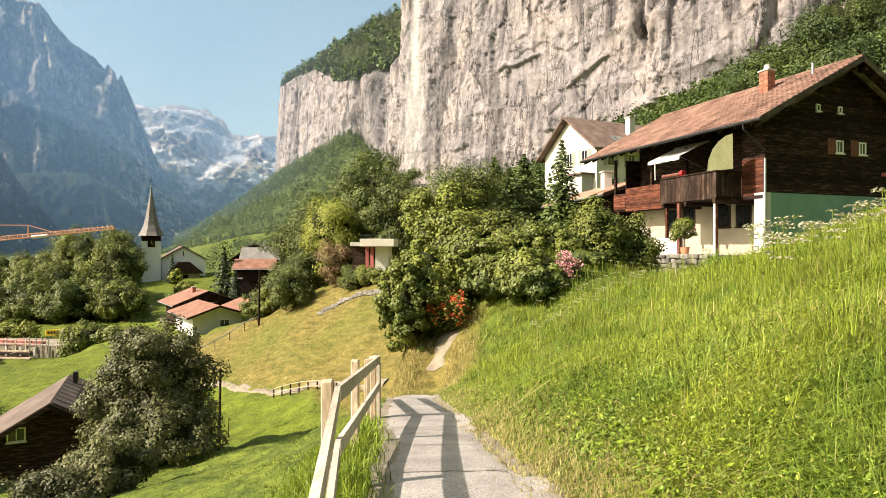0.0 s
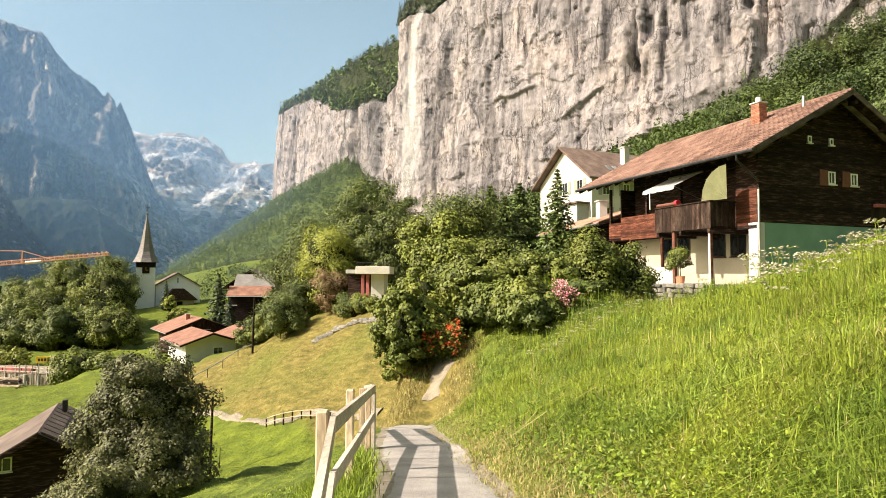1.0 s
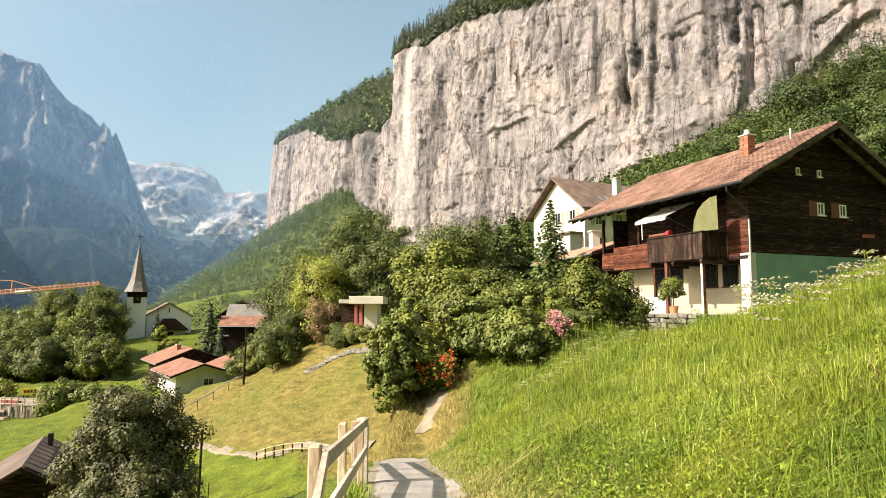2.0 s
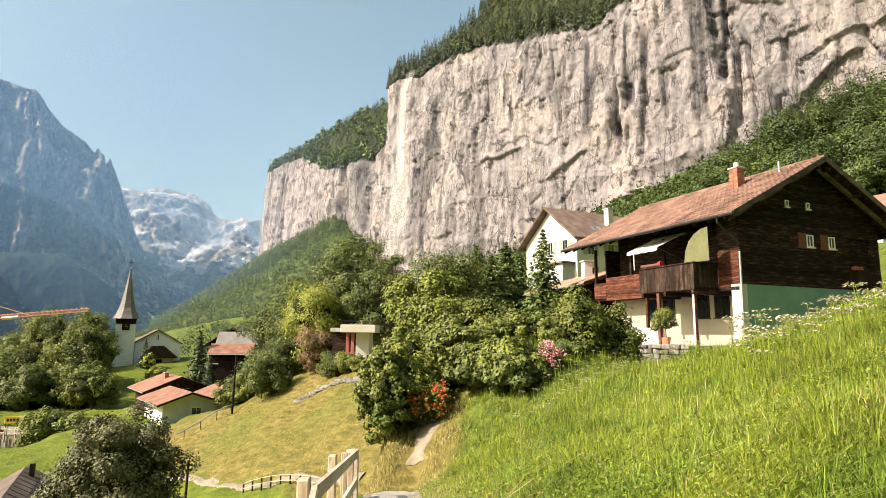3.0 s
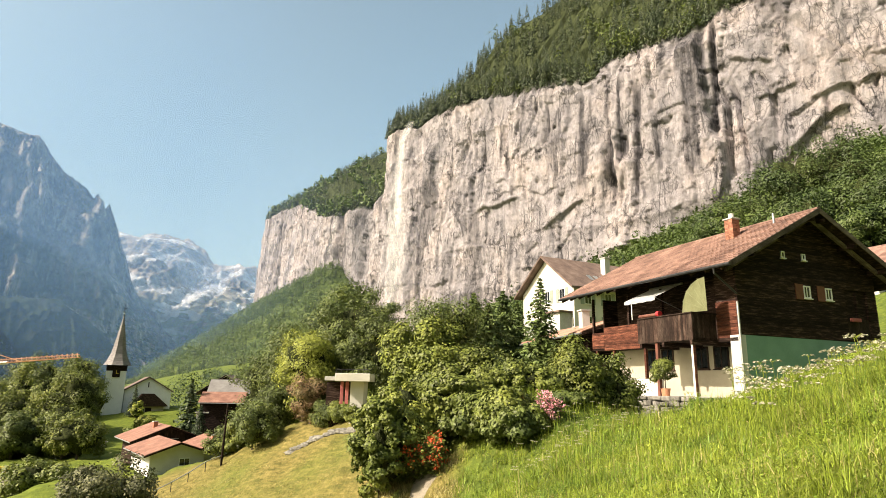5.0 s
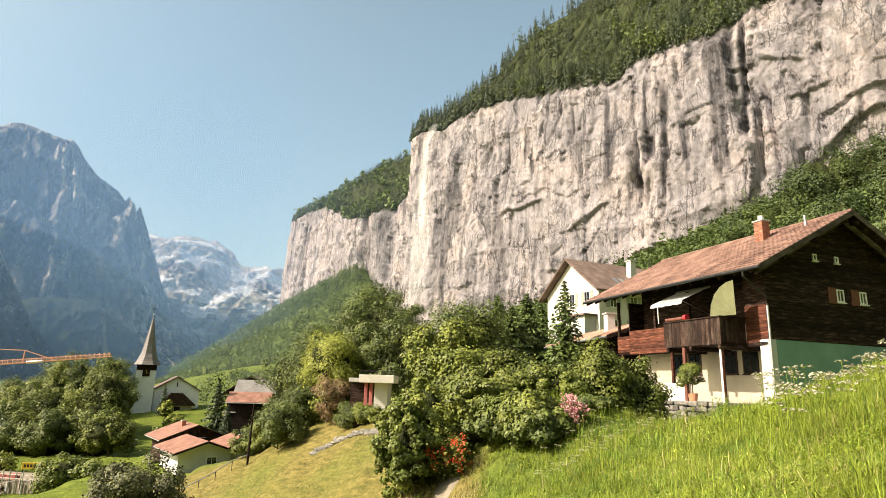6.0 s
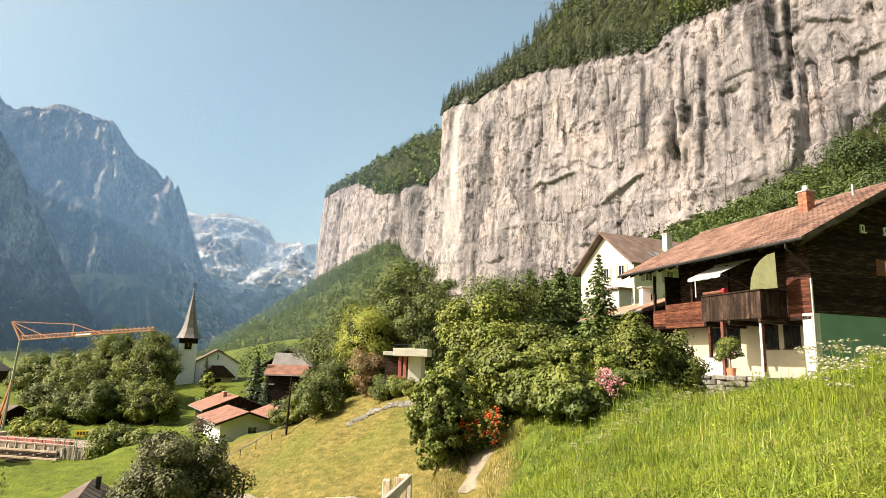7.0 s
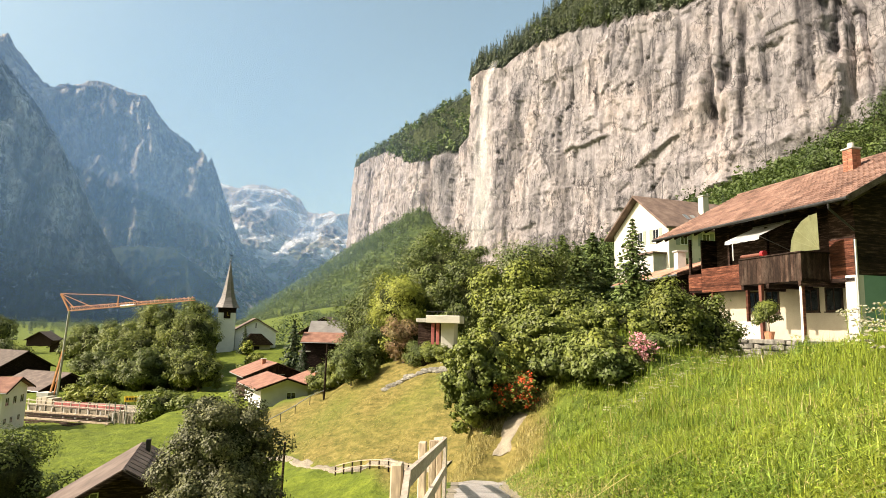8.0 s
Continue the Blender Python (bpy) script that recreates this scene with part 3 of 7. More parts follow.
    me = mesh_np(name, np.stack([bx, by, bz], -1).reshape(-1, 3), grid_faces(rows + rb, cols)[:, ::-1], False)
    weight = np.concatenate([stain.reshape(z.shape), np.zeros((rb, cols))])
    me.attributes.new("stain", "FLOAT", "POINT").data.foreach_set("value", weight.ravel().astype(np.float32))
    weight = np.concatenate([np.zeros(z.shape), np.ones((rb, cols))])
    me.attributes.new("turf", "FLOAT", "POINT").data.foreach_set("value", weight.ravel().astype(np.float32))
    ob = part(name, me, mat)
    tagged(ob, label, "cliff", kind="structure")
    return bx[rows - 1:], by[rows - 1:], bz[rows - 1:]


def heights(line, ways):
    """Top heights along a plan line, by ways, for cliff()."""
    _, d = along_line(line)
    return [(float(s) / d[-1], float(z)) for s, z in on_wall(line, ways)]


WALL = [(-40, 1130), (-78, 1000), (-84, 905), (-60, 878), (340, 446), (600, 250), (760, 60)]
brow = cliff("cliff", WALL, heights(WALL, ((-0.092, 0.440), (-0.070, 0.452), (-0.024, 0.464), (0.053, 0.508), (0.126, 0.531), (0.209, 0.541), (0.293, 0.556), (0.315, 0.590), (0.401, 0.630), (0.457, 0.665), (0.521, 0.670), (0.569, 0.723), (0.8, 0.85), (1.3, 1.15))),
             [(0, 60), (0.2, 50), (0.45, 100), (0.65, 150), (1, 250)], 170, M_cliff,
             "pale sunlit limestone wall with dark water streaks", cols=860, rows=260, lean=0.05, uneven=13, rise=((0, 0.3), (0.19, 0.8), (0.25, 1.25), (0.36, 1.45), (1, 1.5)),
             steps=((((0.515, 0.66), (0.520, 0.50), (0.548, 0.44), (0.555, 0.39), (0.540, 0.33)), 11, 60), (((0.006, 0.42), (0.004, 0.36), (0.012, 0.33)), 6, 30), (((0.345, 0.46), (0.352, 0.39)), 5, 25), (((0.415, 0.62), (0.420, 0.46), (0.428, 0.38)), 5, 30)),
             roofs=((((0.79, 0.535), (0.756, 0.511), (0.697, 0.454), (0.662, 0.415)), 8, 30), (((0.57, 0.621), (0.654, 0.617)), 6, 22), (((0.62, 0.54), (0.70, 0.57)), 5, 20), (((0.08, 0.30), (0.16, 0.33)), 5, 16), (((0.21, 0.27), (0.285, 0.33)), 5, 14), (((0.33, 0.23), (0.40, 0.25)), 7, 20), (((0.40, 0.47), (0.47, 0.50)), 2, 12)),
             grooves=((0.356, 0.39, 0.56, 2.5, 4), (0.361, 0.40, 0.455, 5, 6), (0.336, 0.34, 0.47, 2.5, 4), (-0.028, 0.10, 0.46, 16, 9), (0.09, 0.36, 0.46, 4, 6), (0.457, 0.55, 0.66, 6, 7), (0.540, 0.47, 0.69, 3, 8), (0.388, 0.34, 0.55, 2.5, 4), (0.212, 0.43, 0.51, 2.5, 5), (0.133, 0.37, 0.50, 2.5, 4)),
             # the 0.362 band paints shade into the hollow cut at 0.361
             bands=((0.284, 0.36, 0.48, 7, 0.9), (0.276, 0.44, 0.54, 3, 0.8), (0.296, 0.42, 0.53, 2, 0.7), (0.212, 0.43, 0.51, 2, 0.9), (0.337, 0.33, 0.47, 4, 0.95), (0.356, 0.40, 0.56, 2.5, 0.95), (0.362, 0.40, 0.455, 4, 0.9), (0.388, 0.33, 0.56, 4, 0.75), (0.494, 0.37, 0.69, 7, 0.75), (0.515, 0.50, 0.69, 5, 0.85),
                    (0.538, 0.46, 0.70, 3.5, 0.95), (0.475, 0.58, 0.69, 5, 0.8), (0.126, 0.39, 0.50, 2, 0.85), (0.139, 0.37, 0.43, 2.5, 0.9), (0.09, 0.34, 0.49, 3, 0.7), (0.165, 0.42, 0.52, 2, 0.7), (0.44, 0.59, 0.65, 3, 0.9), (0.24, 0.40, 0.50, 2, 0.6), (-0.07, 0.35, 0.45, 7, 0.7), (0.425, 0.40, 0.50, 2, 0.7)))
WALL_FAR = [(-300, 1900), (-400, 1570), (-424, 1500), (-404, 1455), (-96, 960), (-50, 890)]
brow_far = cliff("cliff_2", WALL_FAR, heights(WALL_FAR, ((-0.288, 0.268), (-0.233, 0.304), (-0.192, 0.285), (-0.152, 0.286), (-0.103, 0.303), (-0.08, 0.33))),
                 [(0, 130), (1, 100)], 220, M_cliff, "pale limestone cliff of the next spur", cols=420, rows=120, amp=12, seed=60, lean=0.05, k=13, uneven=16,
                 rise=((0, 0.2), (0.36, 0.45), (0.42, 0.85), (0.7, 0.82), (1, 0.85)),
                 grooves=((-0.150, 0.20, 0.30, 9, 16), (-0.20, 0.14, 0.28, 6, 6)), bands=((-0.165, 0.2, 0.29, 9, 0.9), (-0.25, 0.14, 0.27, 7, 0.7)))


# unseen wall added behind the path to hold back sky light
cliff("cliff_3", [(760, 60), (740, -280), (420, -560), (-150, -640), (-520, -520)], [(0, 420), (0.5, 470), (1, 380)], [(0, 120), (1, 0)], 300, M_cliff_far,
      "unseen valley wall added behind the path to cut sky light", cols=160, rows=60, seed=90, lean=0.25)


def mountain(name, ridge, near, depth, mat, label, cols=260, rows=130, amp=60.0, seed=1, power=1.0, foot=-30.0, size=260.0, jag=0.16, end=None):
    """A massif: its ridge is given as ways (sideways and up for each metre ahead) from one distance to another; the flank comes down from it into the valley."""
    ridge = np.array(ridge, float)
    a = np.linspace(ridge[0, 0], ridge[-1, 0], cols)
    h = np.interp(a, ridge[:, 0], ridge[:, 1])
    v = np.linspace(0, 1, rows)[:, None]
    dist = np.interp(a, [a[0], a[-1]], [near, end or near])
    run = np.array([a[-1] * dist[-1] - a[0] * dist[0], dist[-1] - dist[0]])
    run = run / np.hypot(*run)
    fx, fy = -run[1] * -1, -run[0]
    y = dist + fy * depth * v + 0 * a
    z = foot + (h * dist + EYE - foot) * (1 - v) ** power
    x = a * dist + fx * depth * v
    P = np.stack([x.ravel(), y.ravel(), z.ravel()], 1) / size
    n1 = fbm(P * np.array([1, 1, 0.8]), 7, seed, 0.55, True).reshape(x.shape) - 0.5
    n2 = fbm(P * np.array([3.5, 3.5, 0.6]), 5, seed + 9, 0.6, True).reshape(x.shape) - 0.5
    P2 = P * size
    wv = (fbm(P2 / (size * 0.7), 3, seed + 40).reshape(x.shape) - 0.5) * size * 0.5
    along = run[0] * x + run[1] * y
    gully = fbm(np.stack([((along + wv) / (size * 0.22)).ravel(), 0 * x.ravel(), (z / (size * 2.2)).ravel()], 1), 5, seed + 31, 0.6, True).reshape(x.shape) - 0.5
    cw = size * 0.10
    wob = (fbm(P2 / cw, 3, seed + 51).reshape(x.shape) - 0.5) * cw
    cell = value_noise(np.stack([np.floor((along + wob) / cw).ravel(), 0 * x.ravel(), np.floor((z + wob) / (cw * 1.6)).ravel()], 1), seed + 52).reshape(x.shape) - 0.5
    fade = smoothstep(0.0, 0.12, v) * smoothstep(1.0, 0.85, v)
    out = amp * (1.9 * n1 + 0.9 * n2 + 1.3 * gully + 0.5 * cell) * (0.15 + fade)
    x, y = x + fx * out, y + fy * out
    z = z + amp * 0.55 * (n1 + 0.6 * n2) * fade
    z[0] += amp * jag * (fbm(np.stack([a * dist / (size * 0.14), 0 * a, 0 * a], 1), 4, seed + 2, 0.6) - 0.5) * 2
    back = np.stack([x[0] - fx * 300, y[0] - fy * 300, z[0] - 260], -1)[None]
    V = np.concatenate([back, np.stack([x, y, z], -1)])
    me = mesh_np(name, V.reshape(-1, 3), grid_faces(rows + 1, cols)[:, ::-1], False)
    return tagged(part(name, me, mat), label, "mountain", kind="structure")


M_mount = rock_material("mountain_rock", [(0.36, (0.13, 0.13, 0.13)), (0.5, (0.44, 0.385, 0.33)), (0.64, (0.78, 0.67, 0.56))], (0.09, 0.095, 0.10), 0.005, 0.016, dist=35.0,
                        green=((0.06, 0.085, 0.035), 0.40, 0.62, 100, 1300), upright=0.35, grain=(0.4, 1.6))
M_mount_wood = rock_material("wooded_rock", [(0.36, (0.11, 0.12, 0.13)), (0.48, (0.34, 0.34, 0.34)), (0.62, (0.80, 0.77, 0.73))], (0.03, 0.036, 0.042), 0.012, 0.045, dist=25.0,
                             green=((0.016, 0.026, 0.02), -1.0, -0.9, 120, 330), upright=0.16, grain=(0.3, 1.7))
M_mount_base = rock_material("wooded_foot", [(0.3, (0.03, 0.045, 0.03)), (0.5, (0.05, 0.07, 0.04)), (0.72, (0.085, 0.11, 0.055))], (0.05, 0.06, 0.04), 0.02, 0.05, dist=25.0)
M_snow = rock_material("snow_mountain", [(0.3, (0.34, 0.30, 0.27)), (0.5, (0.54, 0.46, 0.40)), (0.72, (0.68, 0.57, 0.49))], (0.20, 0.20, 0.205), 0.0022, 0.006, dist=60.0,
                       snow=((0.80, 0.79, 0.78), 0.52, 0.55, 60, 420), green=((0.14, 0.19, 0.06), 0.2, 0.5, 250, 620))
mountain("mountain_snow", [(-0.62, 0.16), (-0.55, 0.26), (-0.528, 0.251), (-0.48, 0.235), (-0.436, 0.243), (-0.41, 0.235), (-0.383, 0.222), (-0.344, 0.184), (-0.283, 0.192), (-0.22, 0.15)],
         4400, 1500, M_snow, "snow-streaked high mountain closing the valley", amp=105, seed=3, power=1.1, jag=0.6, size=520, cols=240, rows=110)
mountain("mountain_ridge", [(-1.2, 0.60), (-1.0, 0.539), (-0.982, 0.543), (-0.96, 0.512), (-0.897, 0.446), (-0.878, 0.434), (-0.757, 0.440), (-0.68, 0.409), (-0.63, 0.353), (-0.585, 0.312), (-0.573, 0.30), (-0.566, 0.308), (-0.55, 0.282), (-0.543, 0.292), (-0.535, 0.27), (-0.483, 0.148), (-0.43, 0.075), (-0.385, 0.02)],
         2540, 700, M_mount, "steep rock mountain in morning shade", amp=135, seed=11, power=0.9, size=400, cols=320, rows=150, end=3500, jag=0.26)
mountain("mountain_spur", [(-2.2, 1.0), (-1.3, 0.75), (-0.994, 0.496), (-0.925, 0.425), (-0.856, 0.34), (-0.786, 0.23), (-0.718, 0.115), (-0.655, 0.034), (-0.6, -0.01)],
         1000, 260, M_mount_wood, "dark wooded rock spur in shade", amp=52, seed=23, power=0.85, size=200, cols=260, rows=130, end=1900)
mountain("mountain_foot", [(-0.86, 0.05), (-0.76, 0.115), (-0.73, 0.125), (-0.675, 0.13), (-0.61, 0.126), (-0.553, 0.096), (-0.497, 0.047), (-0.44, 0.005)],
         2050, 350, M_mount_base, "dark wooded foothill under the rock mountain", amp=35, seed=29, power=0.8, size=160, cols=200, rows=70, end=2500, jag=0.3)


# ---------------------------------------------------------------- morning haze in the valley
def haze(name, ends, top, colour, amount, label, fade=0.0, near_part=None):
    """A flat upright sheet that paints in haze by its tint: mostly clear, the rest scatters the daylight that reaches
    it.
    """
    m = bpy.data.materials.new(name)
    m.use_nodes = True
    n, l = m.node_tree.nodes, m.node_tree.links
    n.remove(n["Principled BSDF"])
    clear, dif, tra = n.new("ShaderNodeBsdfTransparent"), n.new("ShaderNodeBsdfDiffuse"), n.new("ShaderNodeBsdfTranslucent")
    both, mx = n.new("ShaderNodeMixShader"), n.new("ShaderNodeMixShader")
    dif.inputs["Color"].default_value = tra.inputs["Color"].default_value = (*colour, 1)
    l.new(dif.outputs[0], both.inputs[1]), l.new(tra.outputs[0], both.inputs[2])
    at = n.new("ShaderNodeAttribute")
    at.attribute_name = "thin"
    l.new(at.outputs["Fac"], mx.inputs[0]), l.new(clear.outputs[0], mx.inputs[1]), l.new(both.outputs[0], mx.inputs[2])
    l.new(mx.outputs[0], n["Material Output"].inputs[0])
    (x0, y0), (x1, y1) = ends
    v, u = np.meshgrid(np.linspace(0, 1, 60), np.linspace(0, 1, 60), indexing="ij")
    V = np.stack([x0 + (x1 - x0) * u, y0 + (y1 - y0) * u, -60 + (top + 60) * v], -1).reshape(-1, 3)
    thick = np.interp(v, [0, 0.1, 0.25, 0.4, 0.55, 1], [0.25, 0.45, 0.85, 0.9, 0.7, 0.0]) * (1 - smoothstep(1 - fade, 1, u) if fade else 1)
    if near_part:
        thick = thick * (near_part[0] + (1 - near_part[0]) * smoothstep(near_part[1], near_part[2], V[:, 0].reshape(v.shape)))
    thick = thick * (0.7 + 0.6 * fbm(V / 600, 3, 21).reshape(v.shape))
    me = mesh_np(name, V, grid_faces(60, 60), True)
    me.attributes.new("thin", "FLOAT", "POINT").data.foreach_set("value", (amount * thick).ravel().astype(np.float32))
    tagged(part(name, me, m), label, "haze", kind="structure")


# blue of distance put in as the colour of flat sheets
haze("haze", ((-4600, 1850), (900, 1850)), 1700, (0.34, 0.58, 1.0), 0.35, "sheet tinted blue for morning haze before the far mountains")
haze("haze_4", ((-4200, 3950), (200, 3950)), 1900, (0.55, 0.73, 1.0), 0.30, "sheet tinted pale blue for haze before the snow mountain")
haze("haze_2", ((-2600, 930), (-130, 930)), 1000, (0.25, 0.50, 1.0), 0.27, "sheet tinted blue for morning haze over the valley floor", 0.12, (0.85, -800, -540))
haze("haze_3", ((-460, 330), (60, 320)), 330, (0.40, 0.60, 1.0), 0.09, "sheet tinted faint blue for haze over the lower slopes", 0.45)
# ---------------------------------------------------------------- trees
def leaves_np(centre, normal, size, rng, aspect=1.7, far=False):
    """Pointed leaf blades, folded along the midrib: two triangles each, or one for far trees."""
    n = len(centre)
    size = np.broadcast_to(size, (n,))[:, None] * rng.uniform(0.65, 1.3, (n, 1))
    nv = normal + rng.normal(0, 0.34, (n, 3))
    nv /= np.linalg.norm(nv, axis=1)[:, None] + 1e-9
    t = np.cross(nv, rng.normal(0, 1, (n, 3)))
    t /= np.linalg.norm(t, axis=1)[:, None] + 1e-9
    b = np.cross(nv, t)
    if far:
        V = np.stack([centre - t * size * aspect / 2, centre + b * size * 0.62 + t * size * 0.2, centre + t * size * aspect / 2 - b * size * 0.3], 1).reshape(-1, 3)
        return V, np.arange(n * 3).reshape(-1, 3)
    V = np.stack([centre - t * size * aspect / 2, centre + b * size / 2 - nv * size * 0.12, centre + t * size * aspect / 2, centre - b * size / 2 - nv * size * 0.12], 1).reshape(-1, 3)
    i = np.arange(n)[:, None] * 4
    F = np.concatenate([i + [0, 1, 2], i + [0, 2, 3]])
    return V, F


def crown_points(rng, n, radii, clumps=40, clump=0.32, hollow=0.5, lobes=0.35, cut=-0.55, form=None):
    """Leaf places and outward ways for an uneven crown: clumps spread over a lumpy ellipsoid."""
    radii = np.array(radii, float)
    d = rng.normal(0, 1, (clumps * 3, 3))
    d /= np.linalg.norm(d, axis=1)[:, None]
    d = d[d[:, 2] > cut][:clumps]
    r = rng.uniform(hollow, 1.0, (len(d), 1)) * (1 - lobes + 2 * lobes * value_noise(d * 1.7 + 9, int(rng.integers(99)) if form is None else form)[:, None])
    c = d * r * radii
    cs = clump * radii.mean() * rng.uniform(0.6, 1.35, len(c))
    k = rng.choice(len(c), n, p=cs ** 2 / (cs ** 2).sum())
    o = rng.normal(0, 1, (n, 3))
    o /= np.linalg.norm(o, axis=1)[:, None]
    o[:, 2] = o[:, 2] * 0.75 + 0.12
    p = c[k] + o * cs[k][:, None] * rng.uniform(0.45, 1.0, (n, 1)) ** 0.5 * (1 + rng.exponential(0.14, (n, 1)))
    nrm = o * 1.0 + d[k] * 0.35 + np.array([0, 0, 0.3])
    return p, nrm, c


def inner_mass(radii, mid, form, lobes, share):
    """A solid core added in place of inner twigs, dark so gaps look shaded: a lumpy closed form that follows the
    crown's own lobes.
    """
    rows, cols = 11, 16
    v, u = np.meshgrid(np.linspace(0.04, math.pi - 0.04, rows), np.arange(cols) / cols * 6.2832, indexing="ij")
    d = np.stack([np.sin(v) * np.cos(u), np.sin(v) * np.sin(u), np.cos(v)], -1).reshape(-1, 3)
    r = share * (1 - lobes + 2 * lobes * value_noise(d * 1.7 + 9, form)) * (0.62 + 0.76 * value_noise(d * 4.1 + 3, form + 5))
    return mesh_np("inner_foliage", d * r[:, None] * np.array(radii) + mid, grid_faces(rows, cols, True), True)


def tree(name, label, x, y, height, spread, mat, leaves=9000, leaf=0.14, seed=1, trunk=0.25, clear=0.18, lobes=0.35, category="tree", base=None, deep=None, hollow=0.45, clump=0.30, clumps=46):
    """A broadleaved tree or shrub: tapered trunk, limbs reaching into the clumps, and a crown of single leaves."""
    rng = np.random.default_rng(seed)
    z0 = gz(x, y) - 0.1 if base is None else base
    top = thing(name, label, category, pose(x, y, z0))
    h0 = height * clear
    radii = (spread / 2, (deep or spread) / 2, (height - h0) / 2)
    mid = np.array([0, 0, h0 + radii[2]])
    form = int(rng.integers(99))
    p, nrm, c = crown_points(rng, leaves, radii, clumps, clump, hollow, lobes, -0.9, form)
    p = p + mid
    p[:, 2] = np.maximum(p[:, 2], 0.05 * height * rng.random(len(p)))
    V, F = leaves_np(p, nrm, leaf, rng, far=math.hypot(x, y) > 40)
    bm = bmesh.new()
    fork = Vector((0, 0, max(h0, height * 0.25)))
    rod((0, 0, -0.3), fork, trunk, trunk * 0.7, 8, bm)
    rod(fork, (0.0, 0.0, height * 0.8), trunk * 0.7, trunk * 0.1, 6, bm)
    for q in (c + mid)[:: max(1, len(c) // 14)]:
        s = fork.lerp(Vector((0, 0, height * 0.7)), rng.random() * 0.6)
        m1 = s.lerp(Vector(q), 0.5) + Vector((0, 0, 0.05 * height))
        rod(s, m1, trunk * 0.35, trunk * 0.2, 5, bm)
        rod(m1, Vector(q), trunk * 0.2, trunk * 0.04, 5, bm)
    part("trunk", bm, M_bark, top)
    crown = part("crown", mesh_np("crown", V, F), mat, top)
    # added core blocks light, so gaps in the crown turn dark
    part("inner_foliage", inner_mass(radii, mid, form, lobes, 0.60), M_inner, crown, "dark core added for the crown's inner shade")
    return top


def spruce(name, label, x, y, height, spread, seed=1, mat=None, base=None, dense=1.0):
    """A spruce: straight trunk and drooping whorls of needle sprays."""
    rng = np.random.default_rng(seed)
    top = thing(name, label, "tree", pose(x, y, gz(x, y) - 0.1 if base is None else base))
    C, N, S = [], [], []
    for z in np.arange(0.08 * height, height * 0.985, height * 0.022):
        f = 1 - z / height
        r = spread / 2 * f ** 0.85 * rng.uniform(0.8, 1.12)
        nb = int((7 + 10 * f) * dense)
        for a in rng.uniform(0, 6.283, nb):
            rr = r * rng.uniform(0.7, 1.15)
            k = max(3, int(8 * rr / spread * 2 * dense))
            t = np.sort(rng.uniform(0.15, 1, k))
            w = rng.normal(0, 0.10, k) * rr * t
            px, py = np.cos(a) * rr * t - np.sin(a) * w, np.sin(a) * rr * t + np.cos(a) * w
            C.append(np.stack([px, py, z - 0.28 * rr * t ** 1.3 + rng.normal(0, 0.03 * height * f * 0.3, k)], 1))
            N.append(np.tile([np.cos(a) * 0.35, np.sin(a) * 0.35, 0.8], (k, 1)))
            S.append(np.full(k, (0.04 * spread + 0.012 * height * f) / dense ** 0.7))
    V, F = leaves_np(np.concatenate(C), np.concatenate(N), np.concatenate(S), rng, 2.0)
    bm = rod((0, 0, -0.3), (0, 0, height * 0.97), height * 0.016, height * 0.003, 7)
    part("trunk", bm, M_bark, top)
    part("crown", mesh_np("crown", V, F), mat or M_needle, top)
    return top


def at_way(a, e, dist):
    """The place dist metres ahead on the way that goes a sideways and e up for each metre ahead of the first eye."""
    return a * dist, dist, EYE + e * dist


# ---------------------------------------------------------------- woods
def conifer_cloud(rng, n=34, size=1.0):
    """A small far spruce as sprays in a narrow cone of height 1."""
    n = int(n * 1.5)
    z = rng.uniform(0.04, 0.98, n) ** 0.85
    a = rng.uniform(0, 6.283, n)
    r = 0.14 * (1 - z) ** 0.85 * rng.uniform(0.6, 1.15, n)
    c = np.stack([np.cos(a) * r, np.sin(a) * r, z], 1)
    nrm = np.stack([np.cos(a), np.sin(a), 0.35 + 0 * a], 1)
    return c, nrm, size * (0.022 + 0.062 * (1 - z))


def broad_cloud(rng, n=60, s=0.15):
    """A small far broadleaved tree of height 1 in a few lumps."""
    d = rng.normal(0, 1, (n, 3))
    d /= np.linalg.norm(d, axis=1)[:, None]
    lumps = rng.normal(0, 0.19, (9, 3)) * [1, 1, 0.95]
    k = rng.integers(0, 9, n)
    c = lumps[k] + d * rng.uniform(0.12, 0.20, (n, 1)) + [0, 0, 0.54]
    return c, d + [0, 0, 0.35], np.full(n, s) * rng.uniform(0.7, 1.2, n)


